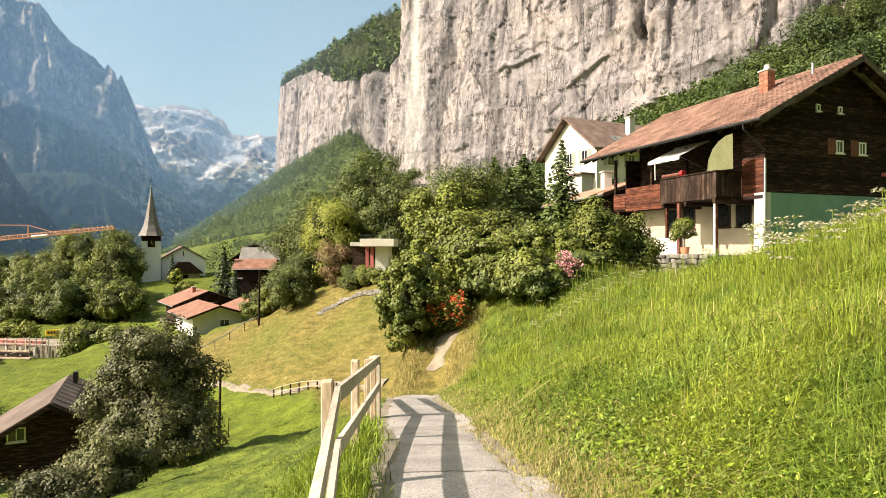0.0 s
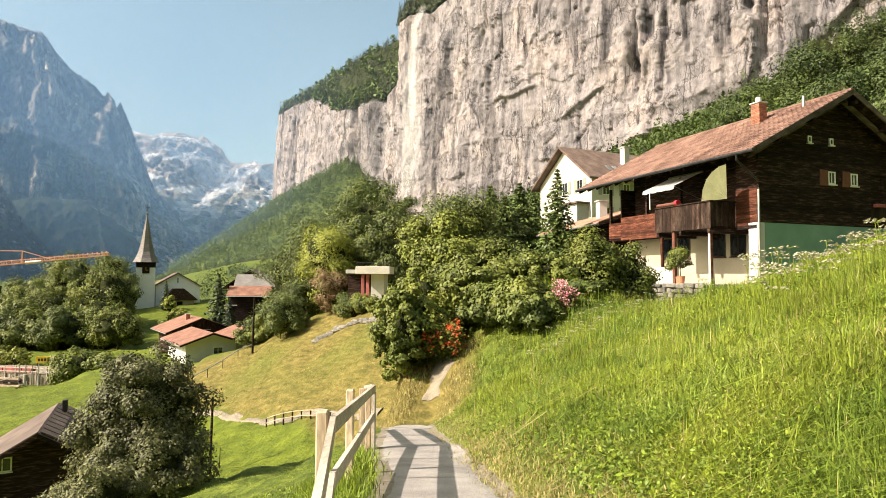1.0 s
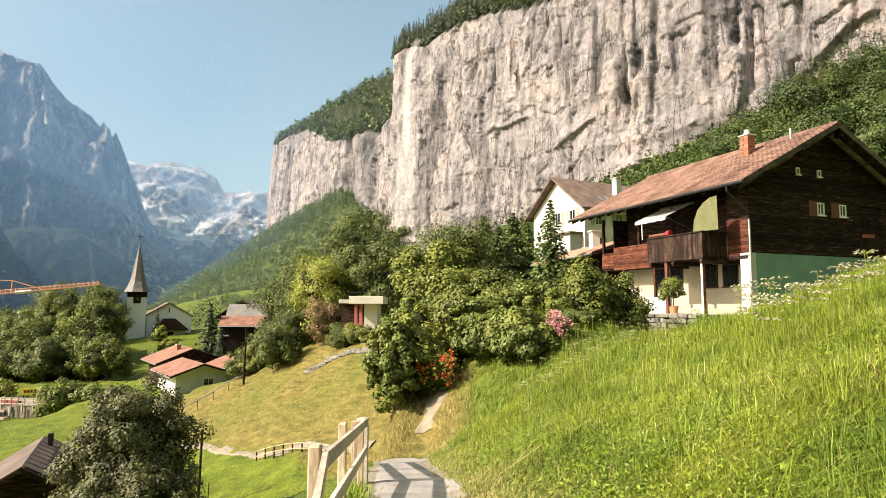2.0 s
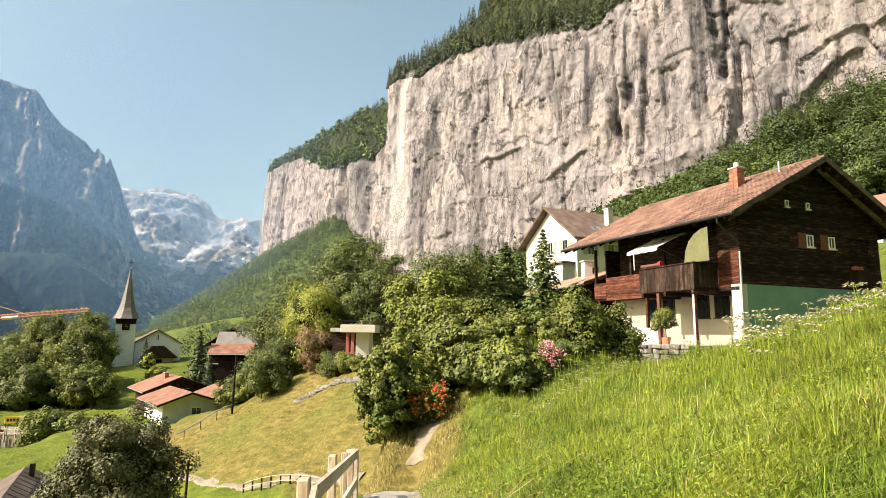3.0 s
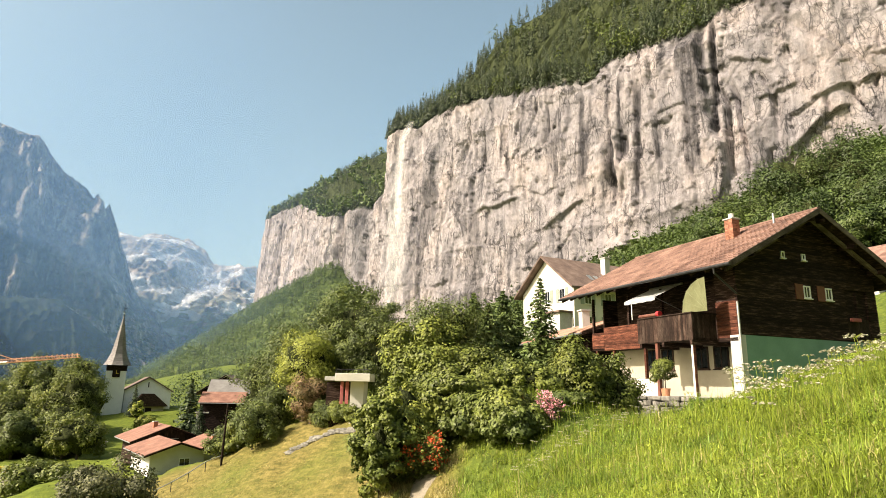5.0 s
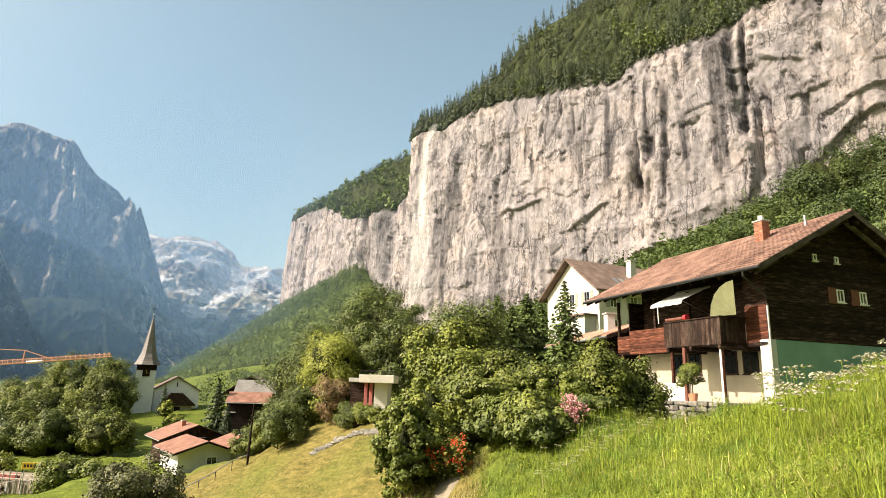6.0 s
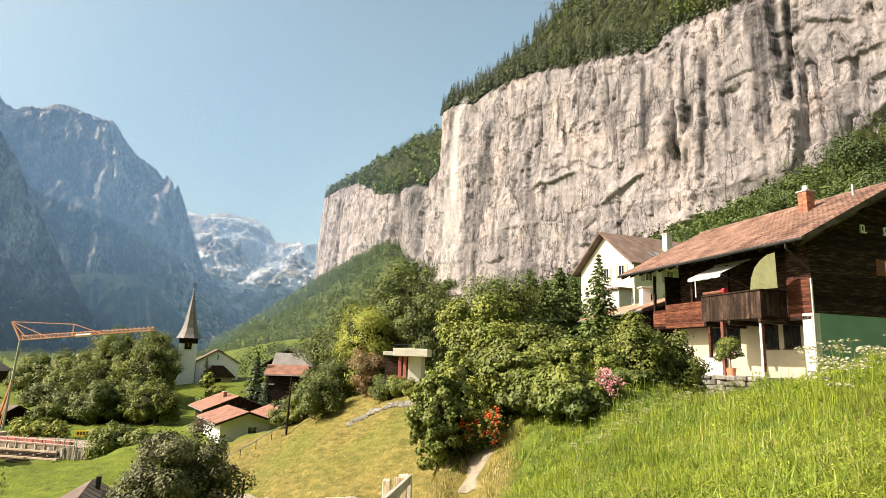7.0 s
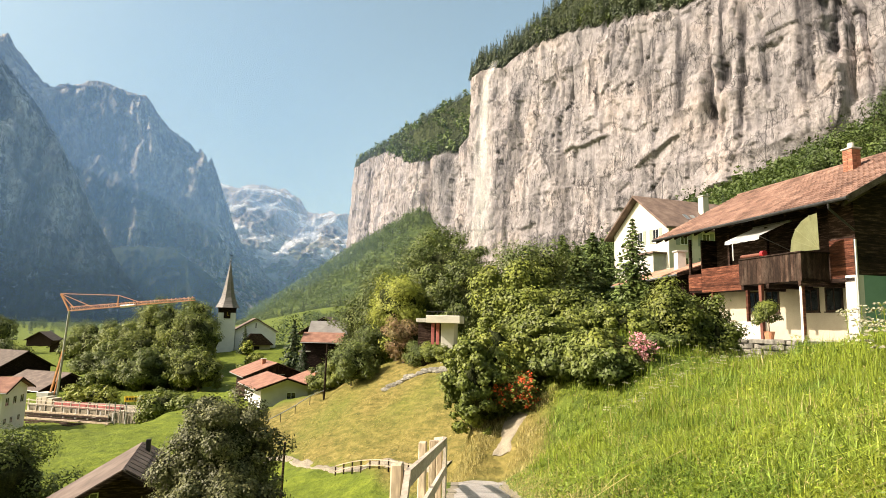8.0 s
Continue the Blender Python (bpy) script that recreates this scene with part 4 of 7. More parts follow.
def wood(name, places, heights, kinds, label, seed, mat_c, mat_b, fine=1.0, leaf=1.0):
    """Many far trees: one object of conifers and one of broadleaved trees."""
    rng = np.random.default_rng(seed)
    for kind, make, mat, word in ((0, conifer_cloud, mat_c, "spruce"), (1, broad_cloud, mat_b, "broadleaved")):
        P, H = places[kinds == kind], heights[kinds == kind]
        if not len(P):
            continue
        C, N, S = [], [], []
        for variant in range(6):
            c, nrm, s = make(rng, int(60 * fine), 0.15 * leaf / fine ** 0.6) if kind else make(rng, int(50 * fine), min(1.0, 1.15 / fine ** 0.5))
            sel = np.arange(variant, len(P), 6)
            a = rng.uniform(0, 6.283, len(sel))
            ca, sa = np.cos(a)[:, None], np.sin(a)[:, None]
            h = H[sel][:, None]
            wide = rng.uniform(0.8, 1.25, (len(sel), 1))
            C.append(np.stack([(c[:, 0] * ca - c[:, 1] * sa) * h * wide + P[sel, 0:1], (c[:, 0] * sa + c[:, 1] * ca) * h * wide + P[sel, 1:2], c[:, 2] * h + P[sel, 2:3]], -1).reshape(-1, 3))
            N.append(np.stack([nrm[:, 0] * ca - nrm[:, 1] * sa, nrm[:, 0] * sa + nrm[:, 1] * ca, nrm[:, 2] + 0 * ca], -1).reshape(-1, 3))
            S.append((s * h).ravel())
        V, F = leaves_np(np.concatenate(C), np.concatenate(N), np.concatenate(S) * 1.15, rng, 1.35, True)
        tagged(part(name, mesh_np(name, V, F), mat), label % word, "forest", kind="stuff")


def brow_places(surface, n, seed, margin=0.0, span=(0.0, 1.0)):
    """Places spread over the sheet behind a cliff's edge."""
    rng = np.random.default_rng(seed)
    bx, by, bz = surface
    i = rng.uniform(margin, bx.shape[0] - 1.01, n)
    i = np.where(rng.random(n) < 0.3, rng.uniform(0, 1.2, n), i)
    j = rng.uniform(*span, n) * (bx.shape[1] - 1.01)
    i0, j0 = i.astype(int), j.astype(int)
    fi, fj = i - i0, j - j0
    g = lambda s: (s[i0, j0] * (1 - fi) * (1 - fj) + s[i0 + 1, j0] * fi * (1 - fj) + s[i0, j0 + 1] * (1 - fi) * fj + s[i0 + 1, j0 + 1] * fi * fj)
    return np.stack([g(bx), g(by), g(bz) - 1.5], 1), rng


P, rng = brow_places(brow, 1500, 5, span=(0.14, 0.78))
keep = P[:, 1] > 330
P = P[keep]
tall = rng.uniform(24, 46, len(P)) * np.where(rng.random(len(P)) < 0.3, 0.6, 1.0)
wood("brow_wood", P, tall, (rng.random(len(P)) < np.interp(P[:, 0] / P[:, 1], [0.1, 0.3, 0.4], [0.04, 0.08, 0.17])).astype(int), "dense %s wood along the top of the cliff", 6, M_brow_conifer, M_brow_broad, 2.6, 0.6)
P, rng = brow_places(brow_far, 2100, 8, span=(0.36, 0.99))
wood("spur_wood", P, rng.uniform(15, 28, len(P)), (rng.random(len(P)) < 0.10).astype(int), "distant %s wood on the next spur", 9, M_brow_conifer, M_slope_broad, 0.7)

rng = np.random.default_rng(31)
n = 60000
px_, py_ = rng.uniform(-430, 420, n), rng.uniform(60, 1150, n)
w = wood_weight(px_, py_)
inside = (w > np.where((px_ > 0) & (py_ < 300), 0.15, 0.45)) & (spur_slope(px_, py_) < 8) & (px_ / py_ < 0.85) & (px_ / py_ > -0.46) & (rng.random(n) < np.where(px_ > 0, 0.20, 0.27))
edge_x = np.interp(py_, [250, 446, 878, 1000], [600, 340, -60, -78])
inside &= px_ < edge_x - 6 + 260 * (py_ > 905)
P = np.stack([px_, py_, ground_z(px_, py_) - 1.0], 1)[inside]
H = np.where(P[:, 0] > 0, rng.uniform(7, 23, len(P)), rng.uniform(8, 16, len(P)))
kinds = np.where(P[:, 0] > 0, (rng.random(len(P)) < 0.93), (rng.random(len(P)) < 0.7)).astype(int)
# the scree cone under the next spur
px_, py_ = rng.uniform(-800, 0, 17000), rng.uniform(700, 1600, 17000)
high = spur_slope(px_, py_)
inside = (high > 2) & ((px_ + 400) * 490 + (py_ - 1450) * 304 < 0) & (rng.random(len(px_)) < smoothstep(2, 30, high) * 0.75) & (px_ / py_ > -0.55)
Q = np.stack([px_, py_, high - 1.5], 1)[inside]
HQ = rng.uniform(8, 17, len(Q)) * (1 + 0.35 * (rng.random(len(Q)) < 0.25))
wood("spur_slope_wood", Q, HQ, (rng.random(len(Q)) < 0.78).astype(int), "mixed %s wood on the cone of scree below the spur", 37, M_brow_conifer, M_slope_broad, 1.3, 0.62)
# clumps on the meadow rise beyond the church
px_, py_ = rng.uniform(-420, -40, 5000), rng.uniform(380, 900, 5000)
lump = fbm(np.stack([px_ / 55, py_ / 80, 0 * px_], 1), 3, 78)
inside = (lump + 0.12 * smoothstep(680, 820, py_) > 0.56) & (px_ / py_ > -0.5) & (px_ / py_ < -0.06) & (spur_slope(px_, py_) < 10)
Q = np.stack([px_, py_, ground_z(px_, py_) - 1.0], 1)[inside]
wood("rise_wood", Q, rng.uniform(6, 14, len(Q)), (rng.random(len(Q)) < 0.8).astype(int), "clumps of %s trees on the meadow rise", 38, M_far_conifer, M_slope_broad, 2.2, 0.7)
close = (P[:, 1] < 480) & (P[:, 0] > 0)
wood("slope_wood", P[~close], H[~close], kinds[~close], "mixed %s wood on the scree slope", 33, M_far_conifer, M_slope_broad, 0.6)
first = close & (np.hypot(P[:, 0], P[:, 1]) < 190)
close &= ~first
wood("slope_edge_wood", P[first], np.clip(H[first], 8, 16), kinds[first], "leafy %s wood at the foot of the slope above the chalet", 36, M_far_conifer, M_far_broad, 9.0, 0.6)
wood("near_slope_wood", P[close], H[close] * 0.9, kinds[close], "dense %s wood on the slope behind the chalet", 34, M_far_conifer, M_far_broad, 2.8, 0.6)

# valley trees beyond the church
n = 900
px_, py_ = rng.uniform(-700, -20, n), rng.uniform(225, 900, n)
ok = (px_ / py_ > -1.05) & (wood_weight(px_, py_) < 0.45) & (fbm(np.stack([px_ / 60, py_ / 60, 0 * px_], 1), 2, 15) > 0.5)
P = np.stack([px_, py_, ground_z(px_, py_) - 0.8], 1)[ok]
wood("valley_wood", P, rng.uniform(8, 17, len(P)), (rng.random(len(P)) < 0.8).astype(int), "scattered %s trees on the valley floor", 35, M_far_conifer, M_slope_tree, 5.0, 0.65)

# ---------------------------------------------------------------- trees near the path and in the village
def leafed(name, label, a, top, dist, spread, mat, **kw):
    """A tree on the ground whose top is seen under the way (a, top) from the path."""
    x, y, zt = at_way(a, top, dist)
    z0 = gz(x, y) - 0.1
    return tree(name, label, x, y, zt - z0, spread, mat, base=z0, **kw)


leafed("hazel_shrub", "large sunlit hazel shrub beside the path", 0.024, 0.088, 24.5, 4.3, M_leaf_mid, leaves=52000, leaf=0.082, seed=4, clear=0.03, trunk=0.12, hollow=0.62, clumps=150, clump=0.20)
leafed("hazel_shrub", "broad dark hazel shrub with dense leaves", 0.092, 0.054, 23.5, 5.0, M_leaf, leaves=56000, leaf=0.084, seed=14, clear=0.03, trunk=0.12, hollow=0.62, clumps=150, clump=0.20)
leafed("hazel_shrub", "broad hazel shrub at the meadow's edge", 0.168, 0.035, 22.5, 2.8, M_leaf, leaves=22000, leaf=0.082, seed=15, clear=0.03, trunk=0.1, hollow=0.6, clumps=90, clump=0.22)
leafed("hazel_shrub", "dark hazel shrub in the shade of the taller ones", 0.064, 0.015, 21.0, 3.1, M_leaf, leaves=14000, leaf=0.085, seed=73, clear=0.0, trunk=0.07, hollow=0.55, clumps=120, clump=0.2)
leafed("hazel_shrub", "dark hazel shrub in the shade of the taller ones", 0.128, 0.0, 19.4, 2.8, M_leaf, leaves=13000, leaf=0.085, seed=74, clear=0.0, trunk=0.07, hollow=0.55, clumps=120, clump=0.2)
# dark leaves on these two stand in for shade under the hazels
leafed("hazel_shrub", "low hazel shoots along the meadow's edge, leaves darkened for shade", 0.088, -0.045, 19.8, 2.3, M_leaf_dark, leaves=9000, leaf=0.08, seed=75, clear=0.0, trunk=0.05, hollow=0.5, clumps=80, clump=0.24)
leafed("hazel_shrub", "low hazel shoots along the meadow's edge, leaves darkened for shade", 0.148, -0.018, 18.4, 1.9, M_leaf_dark, leaves=8000, leaf=0.08, seed=76, clear=0.0, trunk=0.05, hollow=0.5, clumps=80, clump=0.24)
leafed("lilac_shrub", "green lilac shrub drooping over the trail", -0.062, -0.012, 19.0, 1.8, M_leaf, leaves=17000, leaf=0.07, seed=16, clear=0.0, trunk=0.05, category="shrub", hollow=0.5, clumps=130, clump=0.17, lobes=0.36)
leafed("lilac_shrub", "yellowish lilac shrub under the hazels", -0.022, 0.005, 20.2, 2.6, M_leaf_mid, leaves=15000, leaf=0.075, seed=17, clear=0.0, trunk=0.05, category="shrub", clumps=120, clump=0.18, lobes=0.35)
leafed("ash_tree", "grey-green tree standing below the path", -0.492, -0.105, 14.5, 2.8, M_leaf_grey, leaves=52000, leaf=0.044, seed=5, clear=0.02, trunk=0.14, clumps=170, clump=0.18, hollow=0.5)
leafed("elder_shrub", "loose grey-green shrub below the path", -0.63, -0.365, 9.2, 1.7, M_leaf_grey, leaves=22000, leaf=0.032, seed=18, clear=0.0, trunk=0.08, category="shrub", clumps=110, clump=0.2)
leafed("elder_shrub", "dense grey-green shrub round the foot of the ash", -0.475, -0.25, 13.8, 2.7, M_leaf_grey, leaves=26000, leaf=0.043, seed=58, clear=0.0, trunk=0.08, category="shrub", clumps=100, clump=0.2)
leafed("elder_shrub", "dense grey-green shrub above the lower house", -0.56, -0.31, 9.8, 1.6, M_leaf_grey, leaves=16000, leaf=0.032, seed=59, clear=0.0, trunk=0.08, category="shrub", clumps=80, clump=0.2)
leafed("maple_tree", "yellow-green maple on the edge of the hay slope", -0.187, 0.096, 70, 7.6, M_leaf_light, leaves=26000, leaf=0.16, seed=6, clear=0.10, trunk=0.25, clumps=60)
leafed("plum_tree", "small copper-leaved plum tree", -0.176, 0.016, 67, 4.8, M_leaf_red, leaves=10000, leaf=0.13, seed=19, clear=0.08, trunk=0.14)
leafed("lime_tree", "big dark lime tree behind the slope", -0.112, 0.160, 76, 13.0, M_leaf_dark, leaves=46000, leaf=0.19, seed=7, clear=0.06, trunk=0.4, clumps=110, clump=0.20, hollow=0.6)
leafed("lime_tree", "dark lime tree at the village edge", -0.205, 0.112, 92, 9.0, M_leaf_dark, leaves=17000, leaf=0.21, seed=20, clear=0.06, trunk=0.35, clumps=60)
leafed("lime_tree", "dark lime tree at the village edge", -0.25, 0.06, 98, 8.0, M_leaf_dark, leaves=15000, leaf=0.21, seed=28, clear=0.06, trunk=0.35, clumps=60)
leafed("lime_tree", "dark lime tree at the end of the slope", -0.062, 0.128, 70, 8.5, M_leaf_dark, leaves=24000, leaf=0.18, seed=107, clear=0.06, trunk=0.3, clumps=80, clump=0.2)
leafed("beech_tree", "dark green beech behind the hazels", 0.040, 0.168, 47, 5.6, M_leaf_dark, leaves=18000, leaf=0.14, seed=21, clear=0.08, trunk=0.25, clumps=60)
leafed("beech_tree", "green beech below the cliff", 0.095, 0.13, 52, 5.0, M_leaf_dark, leaves=15000, leaf=0.15, seed=22, clear=0.08, trunk=0.25)
for a, top, dist, s in ((0.087, 0.157, 52, 6.5), (0.136, 0.162, 54, 6.5), (0.201, 0.187, 38.5, 4.9), (0.161, 0.142, 57, 6.0), (0.112, 0.138, 50, 6.0)):
    x, y, zt = at_way(a, top, dist)
    z0 = gz(x, y) - 0.1
    spruce("spruce_tree", "dark green spruce near the white house", x, y, zt - z0, s * 1.3, int(dist * 7 + a * 1000), base=z0, dense=2.3)
for i, (a, top, dist, s, mt) in enumerate((
        (0.545, 0.335, 118, 12, M_slope_tree), (0.60, 0.375, 120, 14, M_slope_tree), (0.655, 0.425, 116, 13, M_slope_tree), (0.71, 0.455, 118, 15, M_slope_tree), (0.775, 0.475, 114, 14, M_slope_tree),
        (0.63, 0.33, 104, 12, M_slope_tree), (0.69, 0.36, 102, 13, M_slope_tree), (0.75, 0.385, 104, 13, M_slope_tree), (0.815, 0.40, 102, 14, M_slope_tree), (0.50, 0.30, 122, 11, M_slope_tree), (0.795, 0.315, 86, 12, M_slope_tree), (0.87, 0.34, 84, 12, M_slope_tree), (0.735, 0.285, 84, 8, M_slope_tree))):
    leafed("slope_tree", "broad green tree on the slope above the chalet", a, top, dist, s, mt, leaves=12000, leaf=0.30, seed=400 + i, clear=0.0, trunk=0.3, clumps=60, clump=0.26)
leafed("laurel_shrub", "dense green shrub beside the chalet", 0.255, 0.088, 24.0, 2.1, M_leaf, leaves=11000, leaf=0.078, seed=23, clear=0.03, trunk=0.06, category="shrub")
leafed("laurel_shrub", "dense green shrub beside the chalet", 0.285, 0.055, 25.0, 1.8, M_leaf, leaves=10000, leaf=0.078, seed=24, clear=0.03, trunk=0.06, category="shrub")
leafed("laurel_shrub", "green shrub with trained shoots beside the terrace", 0.322, 0.066, 24.5, 1.7, M_leaf, leaves=10000, leaf=0.075, seed=25, clear=0.03, trunk=0.06, category="shrub")
leafed("low_shrub", "low dark shrub at the meadow's edge", 0.235, -0.012, 20.0, 1.8, M_leaf_dark, leaves=8000, leaf=0.078, seed=26, clear=0.02, trunk=0.05, category="shrub")
leafed("low_shrub", "low dark shrub under the copper tree", -0.152, -0.024, 63, 3.2, M_leaf_dark, leaves=7000, leaf=0.12, seed=27, clear=0.02, trunk=0.08, category="shrub")
leafed("low_shrub", "low light-green shrub beside the pavilion", -0.126, -0.030, 62, 3.4, M_leaf, leaves=7000, leaf=0.12, seed=29, clear=0.02, trunk=0.08, category="shrub")
leafed("low_shrub", "light green shrub under the pavilion's wall", -0.104, -0.036, 58.5, 2.8, M_leaf, leaves=6000, leaf=0.12, seed=129, clear=0.02, trunk=0.08, category="shrub")
leafed("low_shrub", "dark shrub on the rim of the slope", -0.265, -0.03, 66, 5.0, M_leaf_dark, leaves=8000, leaf=0.14, seed=37, clear=0.02, trunk=0.1, category="shrub")
leafed("low_shrub", "dark shrub on the rim of the slope", -0.31, -0.075, 70, 4.0, M_leaf, leaves=7000, leaf=0.14, seed=38, clear=0.02, trunk=0.1, category="shrub")
for i, (a, top, dist, s, mt) in enumerate((
        (-0.63, 0.040, 172, 13, M_leaf), (-0.59, 0.032, 166, 12, M_leaf), (-0.552, 0.044, 176, 12, M_leaf), (-0.548, 0.034, 190, 8, M_leaf_dark),
        (-0.66, 0.0, 160, 13, M_leaf), (-0.61, -0.005, 150, 12, M_leaf_dark), (-0.57, -0.01, 150, 11, M_leaf), (-0.545, -0.012, 150, 8, M_leaf_grey),
        (-0.70, -0.035, 135, 11, M_leaf), (-0.735, -0.02, 150, 11, M_leaf), (-0.59, -0.055, 128, 9, M_leaf_grey), (-0.555, -0.06, 132, 8, M_leaf), (-0.62, -0.045, 122, 9, M_leaf),
        (-0.775, -0.035, 175, 9, M_leaf), (-0.93, 0.0, 210, 13, M_leaf), (-0.75, -0.01, 215, 13, M_leaf))):
    leafed("ash_tree", "tall green tree in the grove beside the church", a, top, dist, s, mt, leaves=7500, leaf=0.32, seed=100 + i, clear=0.05, trunk=0.35, clumps=70, clump=0.24)
for i, (a, top, dist, s, mt) in enumerate((
        (-0.555, -0.085, 118, 6, M_leaf_grey), (-0.66, -0.06, 118, 8, M_leaf), 
        (-0.735, -0.06, 125, 9, M_leaf_dark), (-0.45, -0.07, 130, 4, M_leaf), (-0.435, -0.055, 150, 4, M_leaf_light), (-0.64, -0.02, 140, 11, M_leaf))):
    leafed("garden_tree", "leafy garden tree near the church lawn", a, top, dist, s, mt, leaves=4000, leaf=0.28, seed=160 + i, clear=0.04, trunk=0.2, clumps=30)
for i, (a, top, dist, s, mt) in enumerate((
        (-0.925, -0.045, 150, 10, M_leaf_dark), (-0.885, -0.055, 158, 9, M_leaf),
        (-0.715, -0.095, 114, 7, M_leaf), (-0.97, -0.05, 140, 9, M_leaf))):
    leafed("yard_tree", "dark leafy tree between the barns", a, top, dist, s, mt, leaves=5200, leaf=0.26, seed=700 + i, clear=0.02, trunk=0.2, clumps=40)
for i, (a, top, dist, s, mt) in enumerate(((-0.25, -0.045, 68, 4.0, M_leaf_dark), (-0.285, -0.055, 70, 4.0, M_leaf), (-0.295, -0.09, 69, 3.5, M_leaf), (-0.235, -0.01, 72, 5.0, M_leaf_dark), (-0.22, 0.03, 84, 8, M_leaf), (-0.16, 0.10, 96, 9, M_leaf_dark), (-0.26, 0.015, 110, 7, M_leaf))):
    leafed("rim_tree", "dark leafy tree along the rim of the slope", a, top, dist, s, mt, leaves=8000, leaf=0.16, seed=190 + i, clear=0.03, trunk=0.15, clumps=36)
rng_grove = random.Random(12)
for i in range(26):
    a = -0.70 + 0.165 * (i % 13) / 12 + rng_grove.uniform(-0.006, 0.006)
    row = i // 13
    dist = (146 if row == 0 else 118) + rng_grove.uniform(-8, 8)
    top = (0.012 if row == 0 else -0.052) + rng_grove.uniform(-0.016, 0.016) - (0.02 if a < -0.66 else 0)
    leafed("grove_tree", "dense dark green tree in the grove below the church", a, top, dist, rng_grove.uniform(7, 11), (M_leaf, M_leaf_mid, M_leaf_dark, M_leaf)[i % 4], leaves=7500, leaf=0.27, seed=500 + i, clear=0.02, trunk=0.25, clumps=46, clump=0.24)
leafed("elder_shrub", "shrubs beside the building site", -0.605, -0.125, 88, 7.5, M_leaf, leaves=4000, leaf=0.28, seed=131, clear=0.03, trunk=0.12, category="shrub")
for i, a in enumerate((-0.77, -0.745, -0.72, -0.70)):
    leafed("site_hedge", "clipped light-green shrubs behind the building site", a, -0.122, 100, 3.4, M_leaf_light, leaves=1500, leaf=0.26, seed=230 + i, clear=0.0, trunk=0.08, category="shrub")
leafed("elder_shrub", "shrubs beside the building site", -0.555, -0.135, 84, 5.0, M_leaf, leaves=3000, leaf=0.28, seed=132, clear=0.03, trunk=0.12, category="shrub")
leafed("walnut_tree", "leafy tree below the lower house", -0.90, -0.215, 33, 6.8, M_leaf_dark, leaves=22000, leaf=0.12, seed=133, clear=0.05, trunk=0.15)


# ---------------------------------------------------------------- grass and flowers
def blades_np(x, y, length, width, rng, lean=0.5, sink=0.02, droop=0.35, simple=9.0):
    """Grass blades on the ground: a quad below and a bent tip above."""
    n = len(x)
    z = ground_z(x, y) - sink
    a = rng.uniform(0, 6.283, n)
    side = np.stack([np.cos(a), np.sin(a), 0 * a], 1) * (width / 2)[:, None]
    b = a + 1.57 + rng.normal(0, 0.5, n)
    ln = np.abs(rng.normal(0, lean, n))
    fw = np.stack([np.cos(b), np.sin(b), 0 * b], 1)
    up = np.array([0, 0, 1.0])
    base = np.stack([x, y, z], 1)
    mid = base + (up * 0.55 + fw * (ln * 0.30)[:, None]) * length[:, None]
    tip = base + (up * (1.0 - droop * ln)[:, None] + fw * (ln * 0.95)[:, None]) * length[:, None]
    V = np.stack([base - side, base + side, mid + side * 0.8, mid - side * 0.8, tip], 1).reshape(-1, 3)
    i = np.arange(n)[:, None] * 5
    near = i[np.hypot(x, y) < simple]
    F = np.concatenate([near + [0, 1, 2], near + [0, 2, 3], near + [3, 2, 4], i[np.hypot(x, y) >= simple] + [0, 1, 4]])
    return V, F


def polar(rng, n, a0, a1, d0, d1, power=1.0):
    """Plan places within a fan in front of the path, thinning with distance."""
    d = d0 * (d1 / d0) ** (rng.random(n) ** power)
    a = rng.uniform(a0, a1, n)
    return a * d, d


def clustered(rng, x, y, per, spread):
    """Places gathered round centres: per of them each, within spread metres."""
    k = np.repeat(np.arange(len(x)), per)
    r = spread * np.sqrt(rng.random(len(k))) * np.repeat(0.7 + 0.6 * rng.random(len(x)), per)
    g = rng.uniform(0, 6.283, len(k))
    return x[k] + r * np.cos(g), y[k] + r * np.sin(g), k, r / spread


rng = np.random.default_rng(71)
x0, y0 = polar(rng, 150000, -0.1, 1.05, 1.3, 24, 0.8)
xc, yc = polar(rng, 15000, -0.1, 1.05, 1.4, 22, 0.75)
xt, yt, which, rt = clustered(rng, xc, yc, 12, 0.10)
tall_of = (0.7 + 0.8 * rng.random(len(xc)))[which]
x, y = np.r_[x0, xt], np.r_[y0, yt]
tuft = np.r_[np.full(len(x0), 0.62), tall_of]
off = x - path_x(y) - 0.62
patch = fbm(np.stack([x * 0.6, y * 0.6, 0 * x], 1), 3, 4)
ok = (off > -0.05 + 0.12 * rng.normal(0, 1, len(x))) & ~((y > 14.5) & (x + 0.3 * rng.normal(0, 1, len(x)) < 0.75 + 0.12 * (y - 16)))
x, y, off, patch, tuft = x[ok], y[ok], off[ok], patch[ok], tuft[ok]
edge = smoothstep(0.0, 1.1, off)
length = (0.06 + 0.16 * edge * (0.45 + 1.1 * patch)) * rng.uniform(0.5, 1.35, len(x)) * tuft * (1 + 0.25 * smoothstep(6, 12, y))
width = (0.0040 + 0.0008 * y) * rng.uniform(0.6, 1.5, len(x))
length = np.maximum(length, 0.08 * rng.uniform(0.5, 1.4, len(x)))
dry = rng.random(len(x)) < (0.03 + 0.8 * (1 - smoothstep(0.0, 0.85, off)) + 0.06 * (patch > 0.56))
lush = ~dry & (fbm(np.stack([x * 1.3, y * 1.3, 0 * x], 1), 3, 55) + rng.normal(0, 0.05, len(x)) > 0.53)
